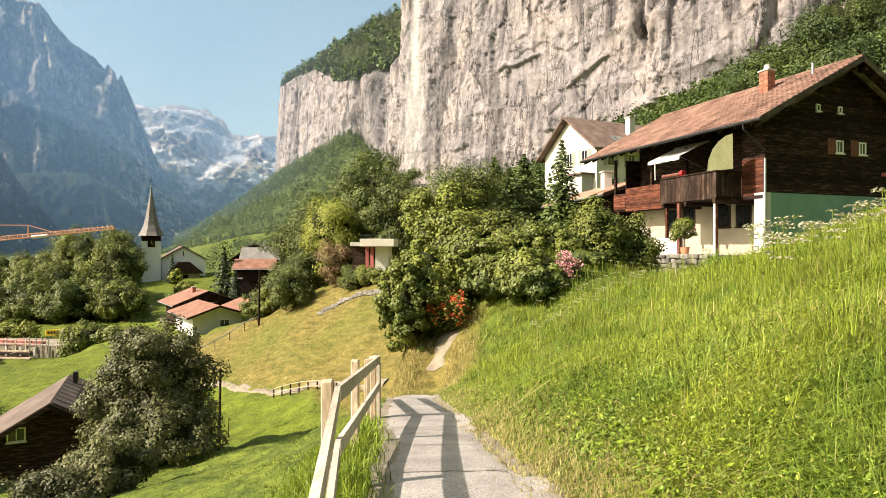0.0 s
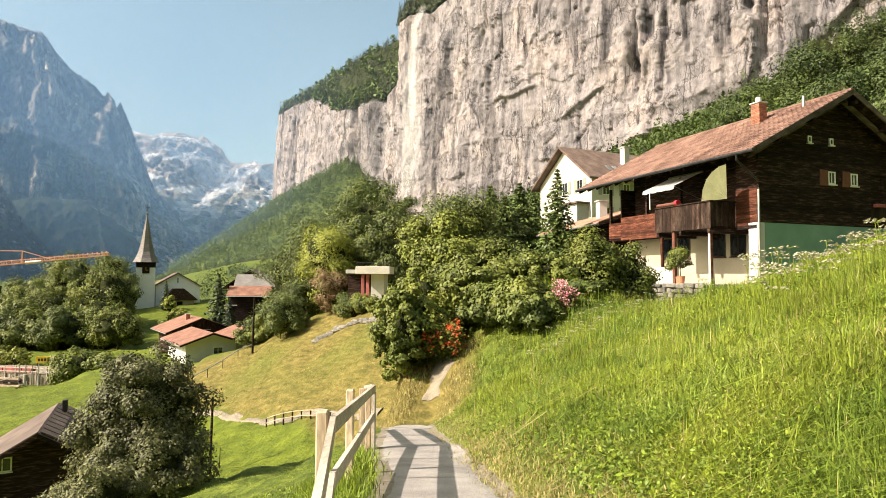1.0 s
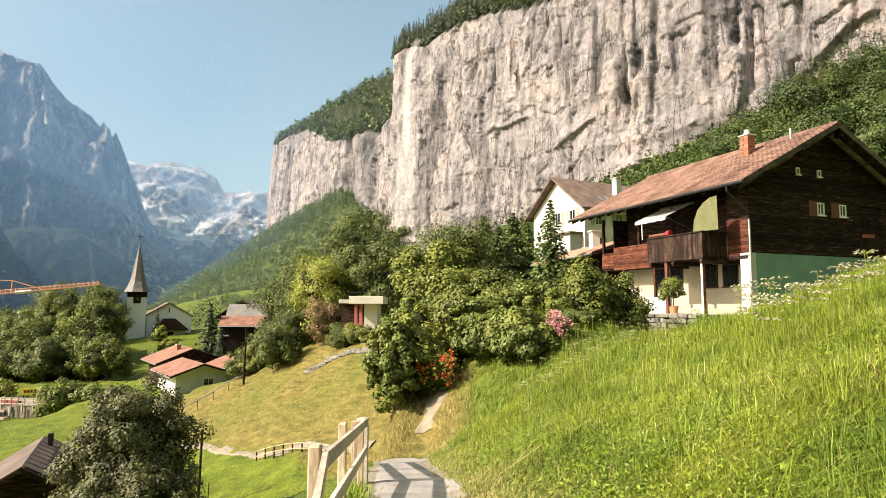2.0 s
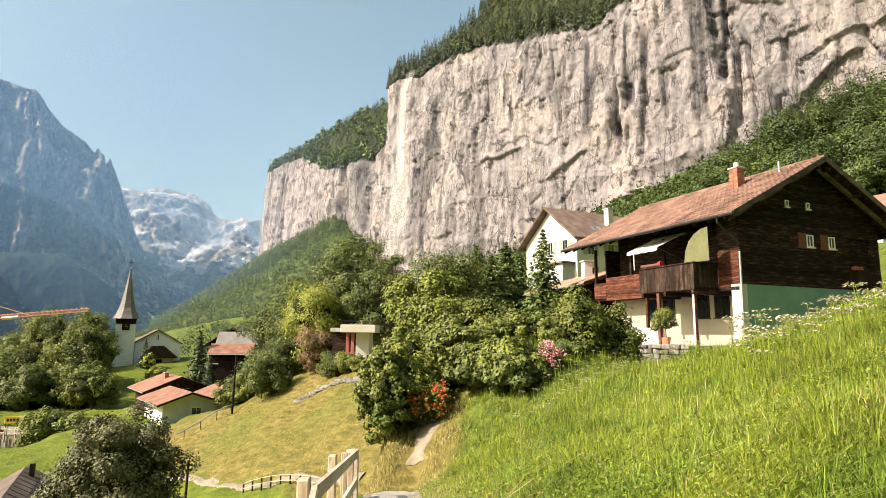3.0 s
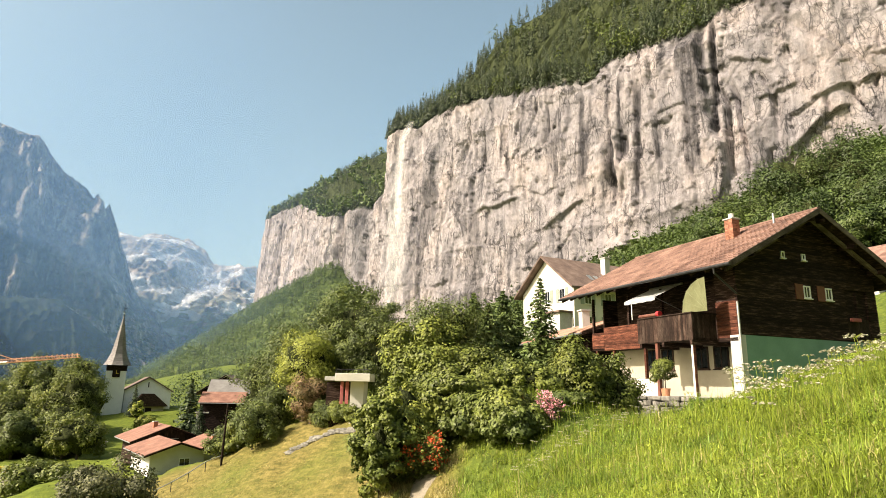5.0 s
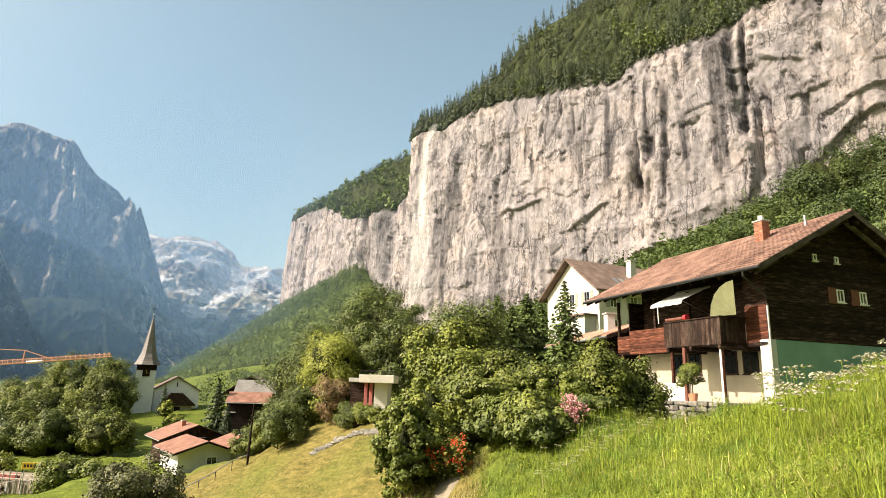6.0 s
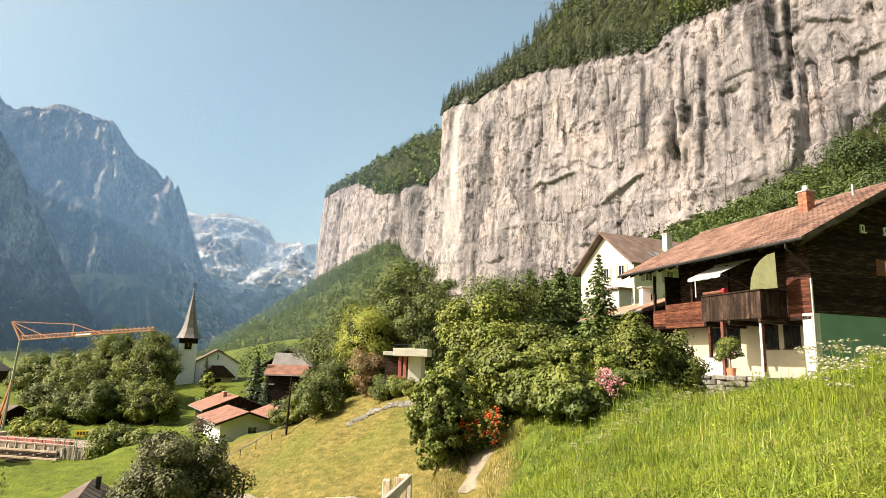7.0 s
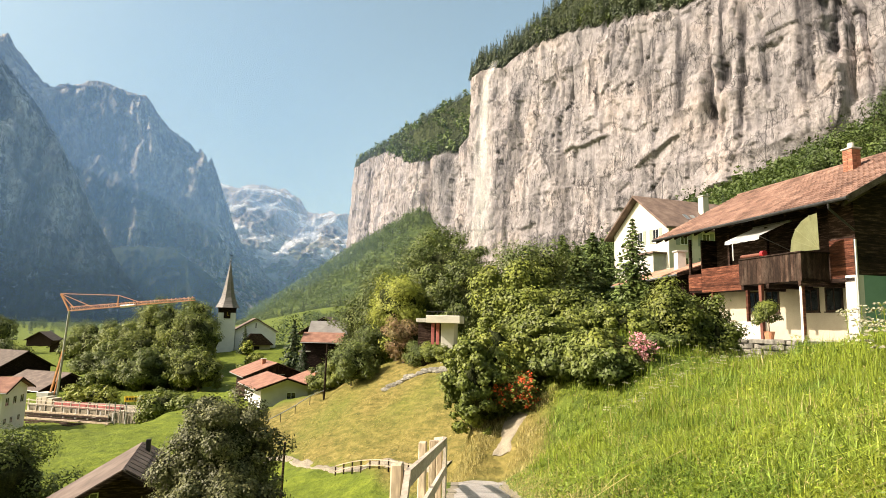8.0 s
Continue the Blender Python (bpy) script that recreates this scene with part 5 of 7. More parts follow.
for mask, mat, nm, lb in ((~dry & ~lush, M_grass, "meadow_grass", "tall yellow-green summer meadow grass"), (lush, M_herb, "lush_meadow_grass", "deep green clumps of lush meadow grass"), (dry, M_straw, "dry_meadow_grass", "dry yellowish grass stems in the meadow")):
    V, F = blades_np(x[mask], y[mask], length[mask], width[mask], rng, 1.15, droop=0.45)
    tagged(part(nm, mesh_np(nm, V, F), mat), lb, "grass", kind="stuff")

# leafy rosettes of clover, plantain and sorrel in the lower meadow
xc, yc = polar(rng, 21000, -0.05, 1.05, 1.6, 15, 0.9)
keep = (xc - path_x(yc) > 0.95) & (fbm(np.stack([xc * 0.9, yc * 0.9, 0 * xc], 1), 3, 24) + 0.10 * rng.normal(0, 1, len(xc)) > 0.44 + 0.012 * yc) & ~((yc > 14) & (xc < 1.5))
xc, yc = xc[keep], yc[keep]
x, y, which, r = clustered(rng, xc, yc, 11, 0.13)
hc = rng.uniform(0.05, 0.20, len(xc))
z = ground_z(x, y) + hc[which] * (1 - 0.55 * r ** 2) * rng.uniform(0.55, 1.1, len(x))
nrm = np.stack([x - xc[which], y - yc[which], 0.10 + 0 * x], 1) / 0.13
size = (0.008 + 0.010 * rng.random(len(xc)))[which] * (1 + 0.07 * y)
kind = rng.random(len(xc))[which]
for lo, hi, mat, slim, nm, lb in ((0, 0.45, M_herb, 1.7, "clover_leaves", "broad deep green clover leaves in the meadow"), (0.45, 0.85, M_lawn_grass, 2.6, "plantain_leaves", "bright green plantain rosettes in the meadow"), (0.85, 1.0, M_grass, 2.2, "sorrel_leaves", "yellow-green sorrel leaves in the meadow")):
    m_ = (kind >= lo) & (kind < hi)
    V, F = leaves_np(np.stack([x, y, z], 1)[m_], nrm[m_], size[m_], rng, slim)
    tagged(part(nm, mesh_np(nm, V, F), mat), lb, "herbs", kind="stuff")

# herbs and bent blades that fill the meadow between the upright grass
x, y = polar(rng, 110000, 0.0, 1.02, 1.5, 20, 0.9)
off = x - path_x(y) - 0.66
cl = fbm(np.stack([x * 1.4, y * 1.1, 0 * x], 1), 3, 44)
ok = (off > 0.12) & (rng.random(len(x)) < 0.25 + 0.75 * smoothstep(0.4, 0.6, cl)) & ~((y > 14.5) & (x < 1.6))
x, y, off, cl = x[ok], y[ok], off[ok], cl[ok]
z = ground_z(x, y) + rng.uniform(0.01, 0.20, len(x)) * smoothstep(0, 0.8, off) * (0.5 + cl)
size = rng.uniform(0.003, 0.0062, len(x)) * (0.85 + 0.16 * y)
pick = rng.random(len(x))
for lo, hi, mat, slim, nm, lb in ((0.0, 0.40, M_herb, 2.4, "meadow_herbs", "small deep green herbs among the meadow grass"),
                                  (0.40, 0.92, M_grass, 4.2, "bent_grass", "bent yellow-green blades among the meadow grass"),
                                  (0.92, 1.0, M_straw, 5.0, "withered_grass", "withered pale stalks among the meadow grass")):
    s = (pick >= lo) & (pick < hi)
    V, F = leaves_np(np.stack([x, y, z], 1)[s], rng.normal(0, 0.7, (s.sum(), 3)) + [0, -0.2, 0.5], size[s] * (1.5 if slim < 3 else 1.0), rng, slim)
    tagged(part(nm, mesh_np(nm, V, F), mat), lb, "herbs", kind="stuff")

# grass on the bank below the fence and on the lawn
x, y = polar(rng, 62000, -1.0, 0.05, 1.6, 34, 0.8)
off = path_x(y) - 0.62 - x
ok = (off > 0.05 + 0.1 * rng.normal(0, 1, len(x))) & (mown_weight(x, y) < 0.4)
x, y, off = x[ok], y[ok], off[ok]
tall = np.exp(-((off - 0.45) / 0.5) ** 2)
length = (0.035 + 0.24 * tall * smoothstep(11, 8, y)) * rng.uniform(0.5, 1.4, len(x)) * (1 + 0.02 * y)
V, F = blades_np(x, y, length, 0.004 + 0.0012 * y, rng, 0.8)
tagged(part("bank_grass", mesh_np("bank_grass", V, F), M_lawn_grass), "fresh green grass on the bank below the fence", "grass", kind="stuff")

# dry tufts where the path gives out below the shrubs
x, y = rng.uniform(-2.2, 1.4, 13000), rng.uniform(15.4, 19.5, 13000)
trail = np.interp(y, [16.55, 17.6, 18.4, 19.4], [-0.45, -0.2, 0.05, 0.45])
ok = (x - 0.12 * (y - 16) + 0.35 * rng.normal(0, 1, len(x)) < 0.75) & (np.abs(x - trail) > 0.46 + 0.08 * rng.normal(0, 1, len(x))) & ((y > 15.95) | (np.abs(x - path_x(y)) > 0.6))
x, y = x[ok], y[ok]
V, F = blades_np(x, y, rng.uniform(0.06, 0.24, len(x)), rng.uniform(0.010, 0.022, len(x)), rng, 0.8)
tagged(part("trail_grass", mesh_np("trail_grass", V, F), M_straw), "dry grass tufts beside the earth trail", "grass", kind="stuff")

# hay stubble, raked into uneven swaths along the slope, with green aftermath between
x, y = polar(rng, 52000, -0.48, 0.02, 26, 66, 1.0)
swath = fbm(np.stack([(0.762 * x + 0.647 * y) * 0.9, (-0.647 * x + 0.762 * y) * 0.12, 0 * x], 1), 4, 90)
ok = (mown_weight(x, y) > 0.3) & (rng.random(len(x)) < 0.25 + 0.9 * smoothstep(0.42, 0.6, swath))
x, y, swath = x[ok], y[ok], swath[ok]
fresh = rng.random(len(x)) < np.interp(swath, [0.4, 0.6], [0.45, 0.08]) + 0.35 * smoothstep(42, 58, y)
for mask, mat, nm, lb in ((~fresh, M_hay, "hay_stubble", "dry mown hay lying on the slope"), (fresh, M_aftermath, "aftermath_grass", "olive-green aftermath between the hay")):
    V, F = blades_np(x[mask], y[mask], rng.uniform(0.05, 0.20, mask.sum()), 0.012 + 0.0007 * y[mask], rng, 1.6, droop=0.6)
    tagged(part(nm, mesh_np(nm, V, F), mat), lb, "hay", kind="stuff")


def umbels(name, label, a, dist, height, rng, size):
    """Flat white flower heads of many small rays on branched stems."""
    C, N, S = [], [], []
    bm = bmesh.new()
    for ai, di, hi, si in zip(a, dist, height, size):
        x, y = ai * di, di
        z = gz(x, y)
        lean = rng.normal(0, 0.08, 2)
        top = Vector((x + lean[0], y + lean[1], z + hi))
        rod((x, y, z), top, 0.006, 0.004, 4, bm)
        k = 46
        r = si * np.sqrt(rng.random(k))
        t = rng.uniform(0, 6.283, k)
        lumps = np.floor(t / 6.283 * 7) / 7 * 6.283 + 0.3
        px, py = r * np.cos(t) * 0.55 + 0.55 * si * np.cos(lumps), r * np.sin(t) * 0.55 + 0.55 * si * np.sin(lumps)
        C.append(np.stack([top[0] + px, top[1] + py, top[2] + 0.02 - (px ** 2 + py ** 2) / si * 0.25 + rng.normal(0, 0.006, k)], 1))
        N.append(np.tile([0, 0, 1.0], (k, 1)))
        S.append(np.full(k, si * 0.30))
        for b in range(5):
            g = 6.283 * b / 5
            rod(top - Vector((0, 0, 0.05)), top + Vector((si * 0.7 * math.cos(g), si * 0.7 * math.sin(g), 0.01)), 0.003, 0.002, 3, bm)
    V, F = leaves_np(np.concatenate(C), np.concatenate(N), np.concatenate(S), rng, 1.0)
    ob = part(name, mesh_np(name, V, F), M_petal_white)
    tagged(ob, label, "flowers", kind="stuff")
    part("stem", bm, M_grass, ob)


k = 80
umbels("hogweed_flowers", "white hogweed umbels standing above the meadow", rng.uniform(0.52, 0.80, k), rng.uniform(8.5, 13.5, k), rng.uniform(0.5, 0.95, k), rng, rng.uniform(0.10, 0.17, k))
k = 210
umbels("yarrow_flowers", "small white flowers scattered through the grass", rng.uniform(0.15, 0.46, k), rng.uniform(13.5, 19, k), rng.uniform(0.30, 0.5, k), rng, rng.uniform(0.03, 0.06, k))


def blossom_shrub(name, label, a, top, dist, spread, petal, flowers, seed, size, height=None, leaves=900, leafmat=None, low=0.35):
    """A small shrub with bare lower stems, sparse leaves and bunches of flowers."""
    rng = np.random.default_rng(seed)
    x, y, zt = at_way(a, top, dist)
    z0 = gz(x, y) - 0.05 if height is None else zt - height
    h = zt - z0
    ob = thing(name, label, "shrub", pose(x, y, z0))
    bm = bmesh.new()
    bunch = []
    for i in range(flowers):
        g = rng.uniform(0, 6.283)
        r = spread / 2 * math.sqrt(rng.random())
        t = Vector((r * math.cos(g), r * math.sin(g), h * rng.uniform(low + 0.15, 1.0) * (1 - 0.25 * (2 * r / spread) ** 2)))
        m1 = Vector((t.x * 0.6, t.y * 0.6, t.z * 0.55))
        rod((t.x * 0.35, t.y * 0.35, 0), m1, 0.009, 0.006, 4, bm)
        rod(m1, t, 0.009, 0.004, 4, bm)
        bunch.append(t)
    part("stem", bm, M_bark, ob)
    bunch = np.array([tuple(b) for b in bunch])
    c = bunch[rng.integers(0, len(bunch), leaves)] * rng.uniform(0.3, 1.0, (leaves, 1)) ** 0.7 + rng.normal(0, 0.09 * spread, (leaves, 3))
    V, F = leaves_np(c, np.tile([0, -0.3, 0.8], (leaves, 1)), 0.06, rng)
    part("foliage", mesh_np("foliage", V, F), leafmat or M_leaf, ob)
    m = 16
    c = np.repeat(bunch, m, 0) + rng.normal(0, size * 0.5, (len(bunch) * m, 3))
    V, F = leaves_np(c, rng.normal(0, 1, c.shape) + [0, -0.6, 0.6], size * 0.5, rng, 1.1)
    part("blossom", mesh_np("blossom", V, F), petal, ob)
    return ob


blossom_shrub("flame_shrub", "tall shrub with orange-red flowers beside the trail", 0.006, -0.064, 19.3, 1.8, M_petal_red, 80, 41, 0.12, leaves=5200, low=0.10, leafmat=M_leaf_mid)
blossom_shrub("rose_shrub", "small pink flowering rose at the meadow's edge", 0.209, -0.004, 18.5, 0.8, M_petal_pink, 60, 42, 0.11, leaves=900, low=0.05)
# ---------------------------------------------------------------- building materials
M_white = material("whitewash", [(0.3, (0.47, 0.46, 0.44)), (0.7, (0.57, 0.56, 0.54))], scale=0.8, rough=0.85, bump=0.15, fine=0.06)
M_fresh_white = material("fresh_whitewash", [(0.3, (0.76, 0.755, 0.74)), (0.7, (0.84, 0.835, 0.82))], scale=0.8, rough=0.85, bump=0.15, fine=0.06)
M_cream = material("cream_plaster", [(0.3, (0.36, 0.315, 0.24)), (0.7, (0.45, 0.40, 0.315))], scale=0.9, rough=0.85, bump=0.15, fine=0.08)
M_offwhite = material("aged_whitewash", [(0.3, (0.50, 0.475, 0.42)), (0.7, (0.62, 0.59, 0.53))], scale=0.8, rough=0.85, bump=0.15, fine=0.08)
M_green_wall = material("green_plaster", [(0.3, (0.12, 0.24, 0.19)), (0.7, (0.17, 0.31, 0.25))], scale=0.8, rough=0.85, bump=0.15, fine=0.10)
M_pale_green = material("pale_plaster", [(0.3, (0.42, 0.55, 0.52)), (0.7, (0.55, 0.66, 0.62))], scale=0.8, rough=0.85, bump=0.15, fine=0.10)
M_dark_wood = material("dark_timber", [(0.3, (0.008, 0.0045, 0.0035)), (0.52, (0.023, 0.013, 0.0105)), (0.66, (0.075, 0.048, 0.039))], spec=0.1, scale=2.0, squash=(1, 1, 7), rough=0.8, bump=0.5, fine=0.55, vary=0.55, bump_scale=24)
M_red_wood = material("red_brown_timber", [(0.3, (0.035, 0.013, 0.009)), (0.5, (0.10, 0.034, 0.021)), (0.72, (0.20, 0.082, 0.052))], spec=0.15, scale=2.2, squash=(1, 1, 6), rough=0.75, bump=0.5, fine=0.4, vary=0.4, bump_scale=24)
M_board = material("weathered_boards", [(0.3, (0.014, 0.009, 0.007)), (0.5, (0.036, 0.021, 0.016)), (0.72, (0.10, 0.07, 0.055))], spec=0.15, scale=3.0, squash=(1, 1, 0.3), rough=0.8, bump=0.5, fine=0.4, vary=0.5, bump_scale=30)
M_soffit = material("weathered_soffit", [(0.3, (0.045, 0.034, 0.028)), (0.5, (0.09, 0.07, 0.06)), (0.72, (0.17, 0.14, 0.12))], spec=0.15, scale=2.5, squash=(0.3, 1, 1), rough=0.8, bump=0.5, fine=0.35, vary=0.3, bump_scale=30)
M_tile = material("clay_tiles", [(0.32, (0.088, 0.045, 0.034)), (0.5, (0.172, 0.094, 0.072)), (0.68, (0.255, 0.152, 0.12))], scale=1.1, rough=0.85, bump=0.4, vary=0.18, island=0.16, fine=0.22)
M_tile_flat = material("red_roofing", [(0.3, (0.15, 0.066, 0.046)), (0.5, (0.225, 0.105, 0.073)), (0.7, (0.31, 0.16, 0.115))], scale=0.9, rough=0.85, bump=0.3, fine=0.2, island=0.12)
M_tile_pale = material("terracotta_roofing", [(0.3, (0.26, 0.13, 0.085)), (0.5, (0.36, 0.19, 0.13)), (0.7, (0.45, 0.26, 0.19))], scale=0.9, rough=0.85, bump=0.3, fine=0.2)
M_brown_roof = material("brown_roofing", [(0.3, (0.085, 0.055, 0.045)), (0.5, (0.13, 0.085, 0.07)), (0.7, (0.19, 0.135, 0.11))], scale=0.9, rough=0.85, bump=0.3, fine=0.2, vary=0.2)
M_umber_roof = material("umber_roofing", [(0.3, (0.060, 0.042, 0.036)), (0.5, (0.095, 0.068, 0.058)), (0.7, (0.14, 0.105, 0.09))], scale=0.9, rough=0.85, bump=0.3, fine=0.2, vary=0.2)
M_shingle = material("spire_shingles", [(0.3, (0.11, 0.098, 0.095)), (0.5, (0.165, 0.148, 0.142)), (0.7, (0.23, 0.21, 0.20))], scale=0.9, rough=0.7, bump=0.4, fine=0.2, squash=(1, 1, 3))
M_grey_roof = material("grey_roofing", [(0.3, (0.13, 0.12, 0.115)), (0.7, (0.22, 0.21, 0.20))], scale=0.8, rough=0.8, bump=0.3, fine=0.2)
M_metal = material("zinc", [(0.3, (0.30, 0.31, 0.32)), (0.7, (0.42, 0.43, 0.44))], scale=3, rough=0.45, bump=0.05, metal=0.8, fine=0.1)
M_dark_metal = material("dark_metal", [(0.3, (0.02, 0.02, 0.022)), (0.7, (0.05, 0.05, 0.052))], scale=3, rough=0.5, bump=0.05, metal=0.5, fine=0.1)
M_brick = material("chimney_brick", [(0.3, (0.24, 0.09, 0.055)), (0.7, (0.38, 0.17, 0.11))], scale=5, rough=0.9, bump=0.5, vary=0.3)
M_concrete = material("concrete", [(0.3, (0.34, 0.33, 0.31)), (0.7, (0.50, 0.49, 0.46))], scale=1.2, rough=0.9, bump=0.3, fine=0.15)
M_stone = material("field_stone", [(0.3, (0.10, 0.095, 0.082)), (0.7, (0.23, 0.215, 0.185))], scale=4, rough=0.9, bump=0.6, vary=0.35)
M_frame = material("painted_frame", [(0.3, (0.62, 0.62, 0.60)), (0.7, (0.76, 0.76, 0.74))], scale=3, rough=0.5, bump=0.05, fine=0.05)
M_glass = material("window_glass", [(0.3, (0.010, 0.012, 0.014)), (0.7, (0.03, 0.034, 0.038))], scale=0.7, rough=0.06, bump=0.0, fine=0.1, spec=0.8)
M_shutter = material("shutter_brown", [(0.3, (0.10, 0.03, 0.02)), (0.7, (0.16, 0.055, 0.035))], scale=4, rough=0.7, bump=0.3, fine=0.2)
M_green_shutter = material("shutter_grey_green", [(0.3, (0.20, 0.23, 0.20)), (0.7, (0.30, 0.33, 0.28))], scale=4, rough=0.7, bump=0.3, fine=0.2)
M_cloth_white = material("awning_cloth", [(0.3, (0.70, 0.72, 0.74)), (0.7, (0.82, 0.83, 0.84))], scale=2, rough=0.9, bump=0.2, fine=0.06, subsurface=0.55)
M_cloth_green = material("screen_cloth", [(0.3, (0.30, 0.31, 0.165)), (0.7, (0.40, 0.41, 0.24))], scale=2, rough=0.9, bump=0.2, fine=0.08, subsurface=0.3)
M_red = material("red_paint", [(0.3, (0.50, 0.02, 0.03)), (0.7, (0.65, 0.04, 0.05))], scale=3, rough=0.6, bump=0.1, fine=0.1)
M_red_board = material("red_shuttering", [(0.3, (0.26, 0.06, 0.06)), (0.7, (0.42, 0.13, 0.12))], scale=2, rough=0.8, bump=0.2, fine=0.2, vary=0.2)
M_pot = material("terracotta", [(0.3, (0.42, 0.17, 0.09)), (0.7, (0.55, 0.26, 0.15))], scale=5, rough=0.85, bump=0.2, vary=0.1)
M_orange = material("crane_orange", [(0.3, (0.44, 0.17, 0.06)), (0.7, (0.56, 0.27, 0.12))], scale=1.5, rough=0.55, bump=0.1, fine=0.15)
M_yellow = material("sign_yellow", [(0.3, (0.75, 0.50, 0.03)), (0.7, (0.85, 0.60, 0.06))], scale=3, rough=0.5, bump=0.05, fine=0.08)
M_fence = material("weathered_fence_wood", [(0.3, (0.30, 0.25, 0.20)), (0.5, (0.46, 0.40, 0.34)), (0.72, (0.60, 0.54, 0.47))], scale=2.5, squash=(1, 0.35, 1), rough=0.85, bump=0.5, fine=0.25, vary=0.12, bump_scale=38, dist=0.006)
M_post = material("fence_post_wood", [(0.3, (0.26, 0.20, 0.14)), (0.5, (0.42, 0.33, 0.24)), (0.72, (0.54, 0.44, 0.33))], scale=3, squash=(1, 1, 0.2), rough=0.85, bump=0.5, fine=0.3, vary=0.15, bump_scale=40, dist=0.006)


# ---------------------------------------------------------------- building parts
def opening(house, face, u, z, w, h, frame=None, d=0.0, bars=1, shutters=None):
    """A window on a wall: face 'front' looks along -y, 'side' along -x; u runs along the wall."""
    frame = frame or M_frame
    t = 0.06 if w < 1.2 else 0.08
    put = (lambda a0, a1, z0, z1, o0, o1: box(a0, a1, o0, o1, z0, z1)) if face == "front" else (lambda a0, a1, z0, z1, o0, o1: box(o0, o1, a0, a1, z0, z1))
    win = part("window", put(u, u + w, z, z + t, d - 0.05, d + 0.02), frame, house)
    for a0, a1, z0, z1 in ((u, u + w, z + h - t, z + h), (u, u + t, z + t, z + h - t), (u + w - t, u + w, z + t, z + h - t)):
        part("frame", put(a0, a1, z0, z1, d - 0.05, d + 0.02), frame, win)
    for i in range(1, bars + 1):
        c = u + w * i / (bars + 1)
        part("glazing_bar", put(c - t / 3, c + t / 3, z + t, z + h - t, d - 0.035, d + 0.01), frame, win)
    part("pane", put(u + t, u + w - t, z + t, z + h - t, d - 0.015, d + 0.005), M_glass, win)
    part("sill", put(u - 0.05, u + w + 0.05, z - 0.05, z - 0.002, d - 0.10, d + 0.02), frame, win)
    if shutters:
        for c in shutters[1:]:
            sh = part("shutter", put(c, c + w * 0.55, z - 0.04, z + h + 0.04, d - 0.045, d - 0.004), shutters[0], house)
    return win


def gable_house(name, label, x, y, yaw, w, l, base, eave, ridge, wall, roof, over=0.7, front=(), side=(), chimney=None, category="house", gable_mat=None, thick=0.16, shutters=None):
    """A house with a pitched roof: the gable front runs along local x from 0 to w, the ridge along y."""
    ob = thing(name, label, category, pose(x, y, 0, 0, 0, yaw))
    part("wall", prism([(0, base), (w, base), (w, eave), (w / 2, ridge - 0.15), (0, eave)], 0, l), wall, ob)
    if gable_mat:
        part("gable_boarding", prism([(0.02, eave - 0.2), (w - 0.02, eave - 0.2), (w / 2, ridge - 0.2)], -0.06, -0.003), gable_mat, ob)
    pitch = (ridge - eave) / (w / 2)
    for sgn in (0, 1):
        f = (lambda v: v) if sgn == 0 else (lambda v: w - v)
        pts = [(f(-over), eave - over * pitch), (w / 2, ridge), (w / 2, ridge + thick), (f(-over), eave - over * pitch + thick)]
        part("roof", prism(pts, -over, l + over * 0.7), roof, ob)
        part("bargeboard", prism([(f(-over - 0.02), eave - over * pitch - 0.12), (w / 2, ridge - 0.12), (w / 2, ridge + thick * 0.6), (f(-over - 0.02), eave - over * pitch + thick * 0.6)], -over - 0.06, -over - 0.004), M_dark_wood, ob)
    part("gutter", rod((-over - 0.06, -over, eave - over * pitch), (-over - 0.06, l + over * 0.7, eave - over * pitch), 0.07, sides=6), M_metal, ob)
    for u, z, ww, hh in front:
        opening(ob, "front", u, z, ww, hh, shutters=None if shutters is None else (shutters, u - ww * 0.58, u + ww * 1.03))
    for u, z, ww, hh in side:
        opening(ob, "side", u, z, ww, hh)
    if chimney:
        cx, cy, ch = chimney
        ch0 = ridge - abs(cx - w / 2) * pitch - 0.2
        stack = part("chimney", box(cx - 0.3, cx + 0.3, cy - 0.3, cy + 0.3, ch0, ch0 + ch, 0.02), M_white if ch > 1.4 else M_brick, ob)
        part("chimney_cap", box(cx - 0.38, cx + 0.38, cy - 0.38, cy + 0.38, ch0 + ch + 0.002, ch0 + ch + 0.10), M_concrete, stack)
    return ob


# ---------------------------------------------------------------- the chalet
YAW = math.degrees(math.atan2(0.348, 0.9375))
KX, KY = 13.56, 25.0
chalet = thing("chalet", "dark-stained timber chalet with a red tiled roof and balcony", "house", pose(KX, KY, 0, 0, 0, YAW))
W, LEN, EAVE, RIDGE = 9.3, 10.2, 7.0, 9.95
RX = W / 2
PITCH = (RIDGE - 6.87) / (RX + 1.25)


def under_roof(x):
    return RIDGE - abs(x - RX) * PITCH - 0.12


part("core_wall", prism([(0.95, 3.9), (W - 0.05, 3.9), (W - 0.05, under_roof(W) - 0.1), (RX, under_roof(RX) - 0.1), (0.95, under_roof(0.95) - 0.1)], 0.06, LEN - 1.0), M_dark_wood, chalet)
part("plinth", box(1.0, W - 0.02, 0.05, LEN - 1.0, -0.5, 3.9), M_cream, chalet)
part("green_wall", box(0.32, 8.7, -0.03, 0.045, 0.5, 4.0), M_green_wall, chalet, "green plaster plinth")
part("pale_wall", box(8.702, W + 0.25, -0.03, 0.045, 0.5, 3.72), M_pale_green, chalet, "pale plaster plinth")
part("corner_pier", box(-0.02, 0.318, -0.04, 0.5, 0.5, 4.0, 0.015), M_white, chalet, "whitewashed corner pier")
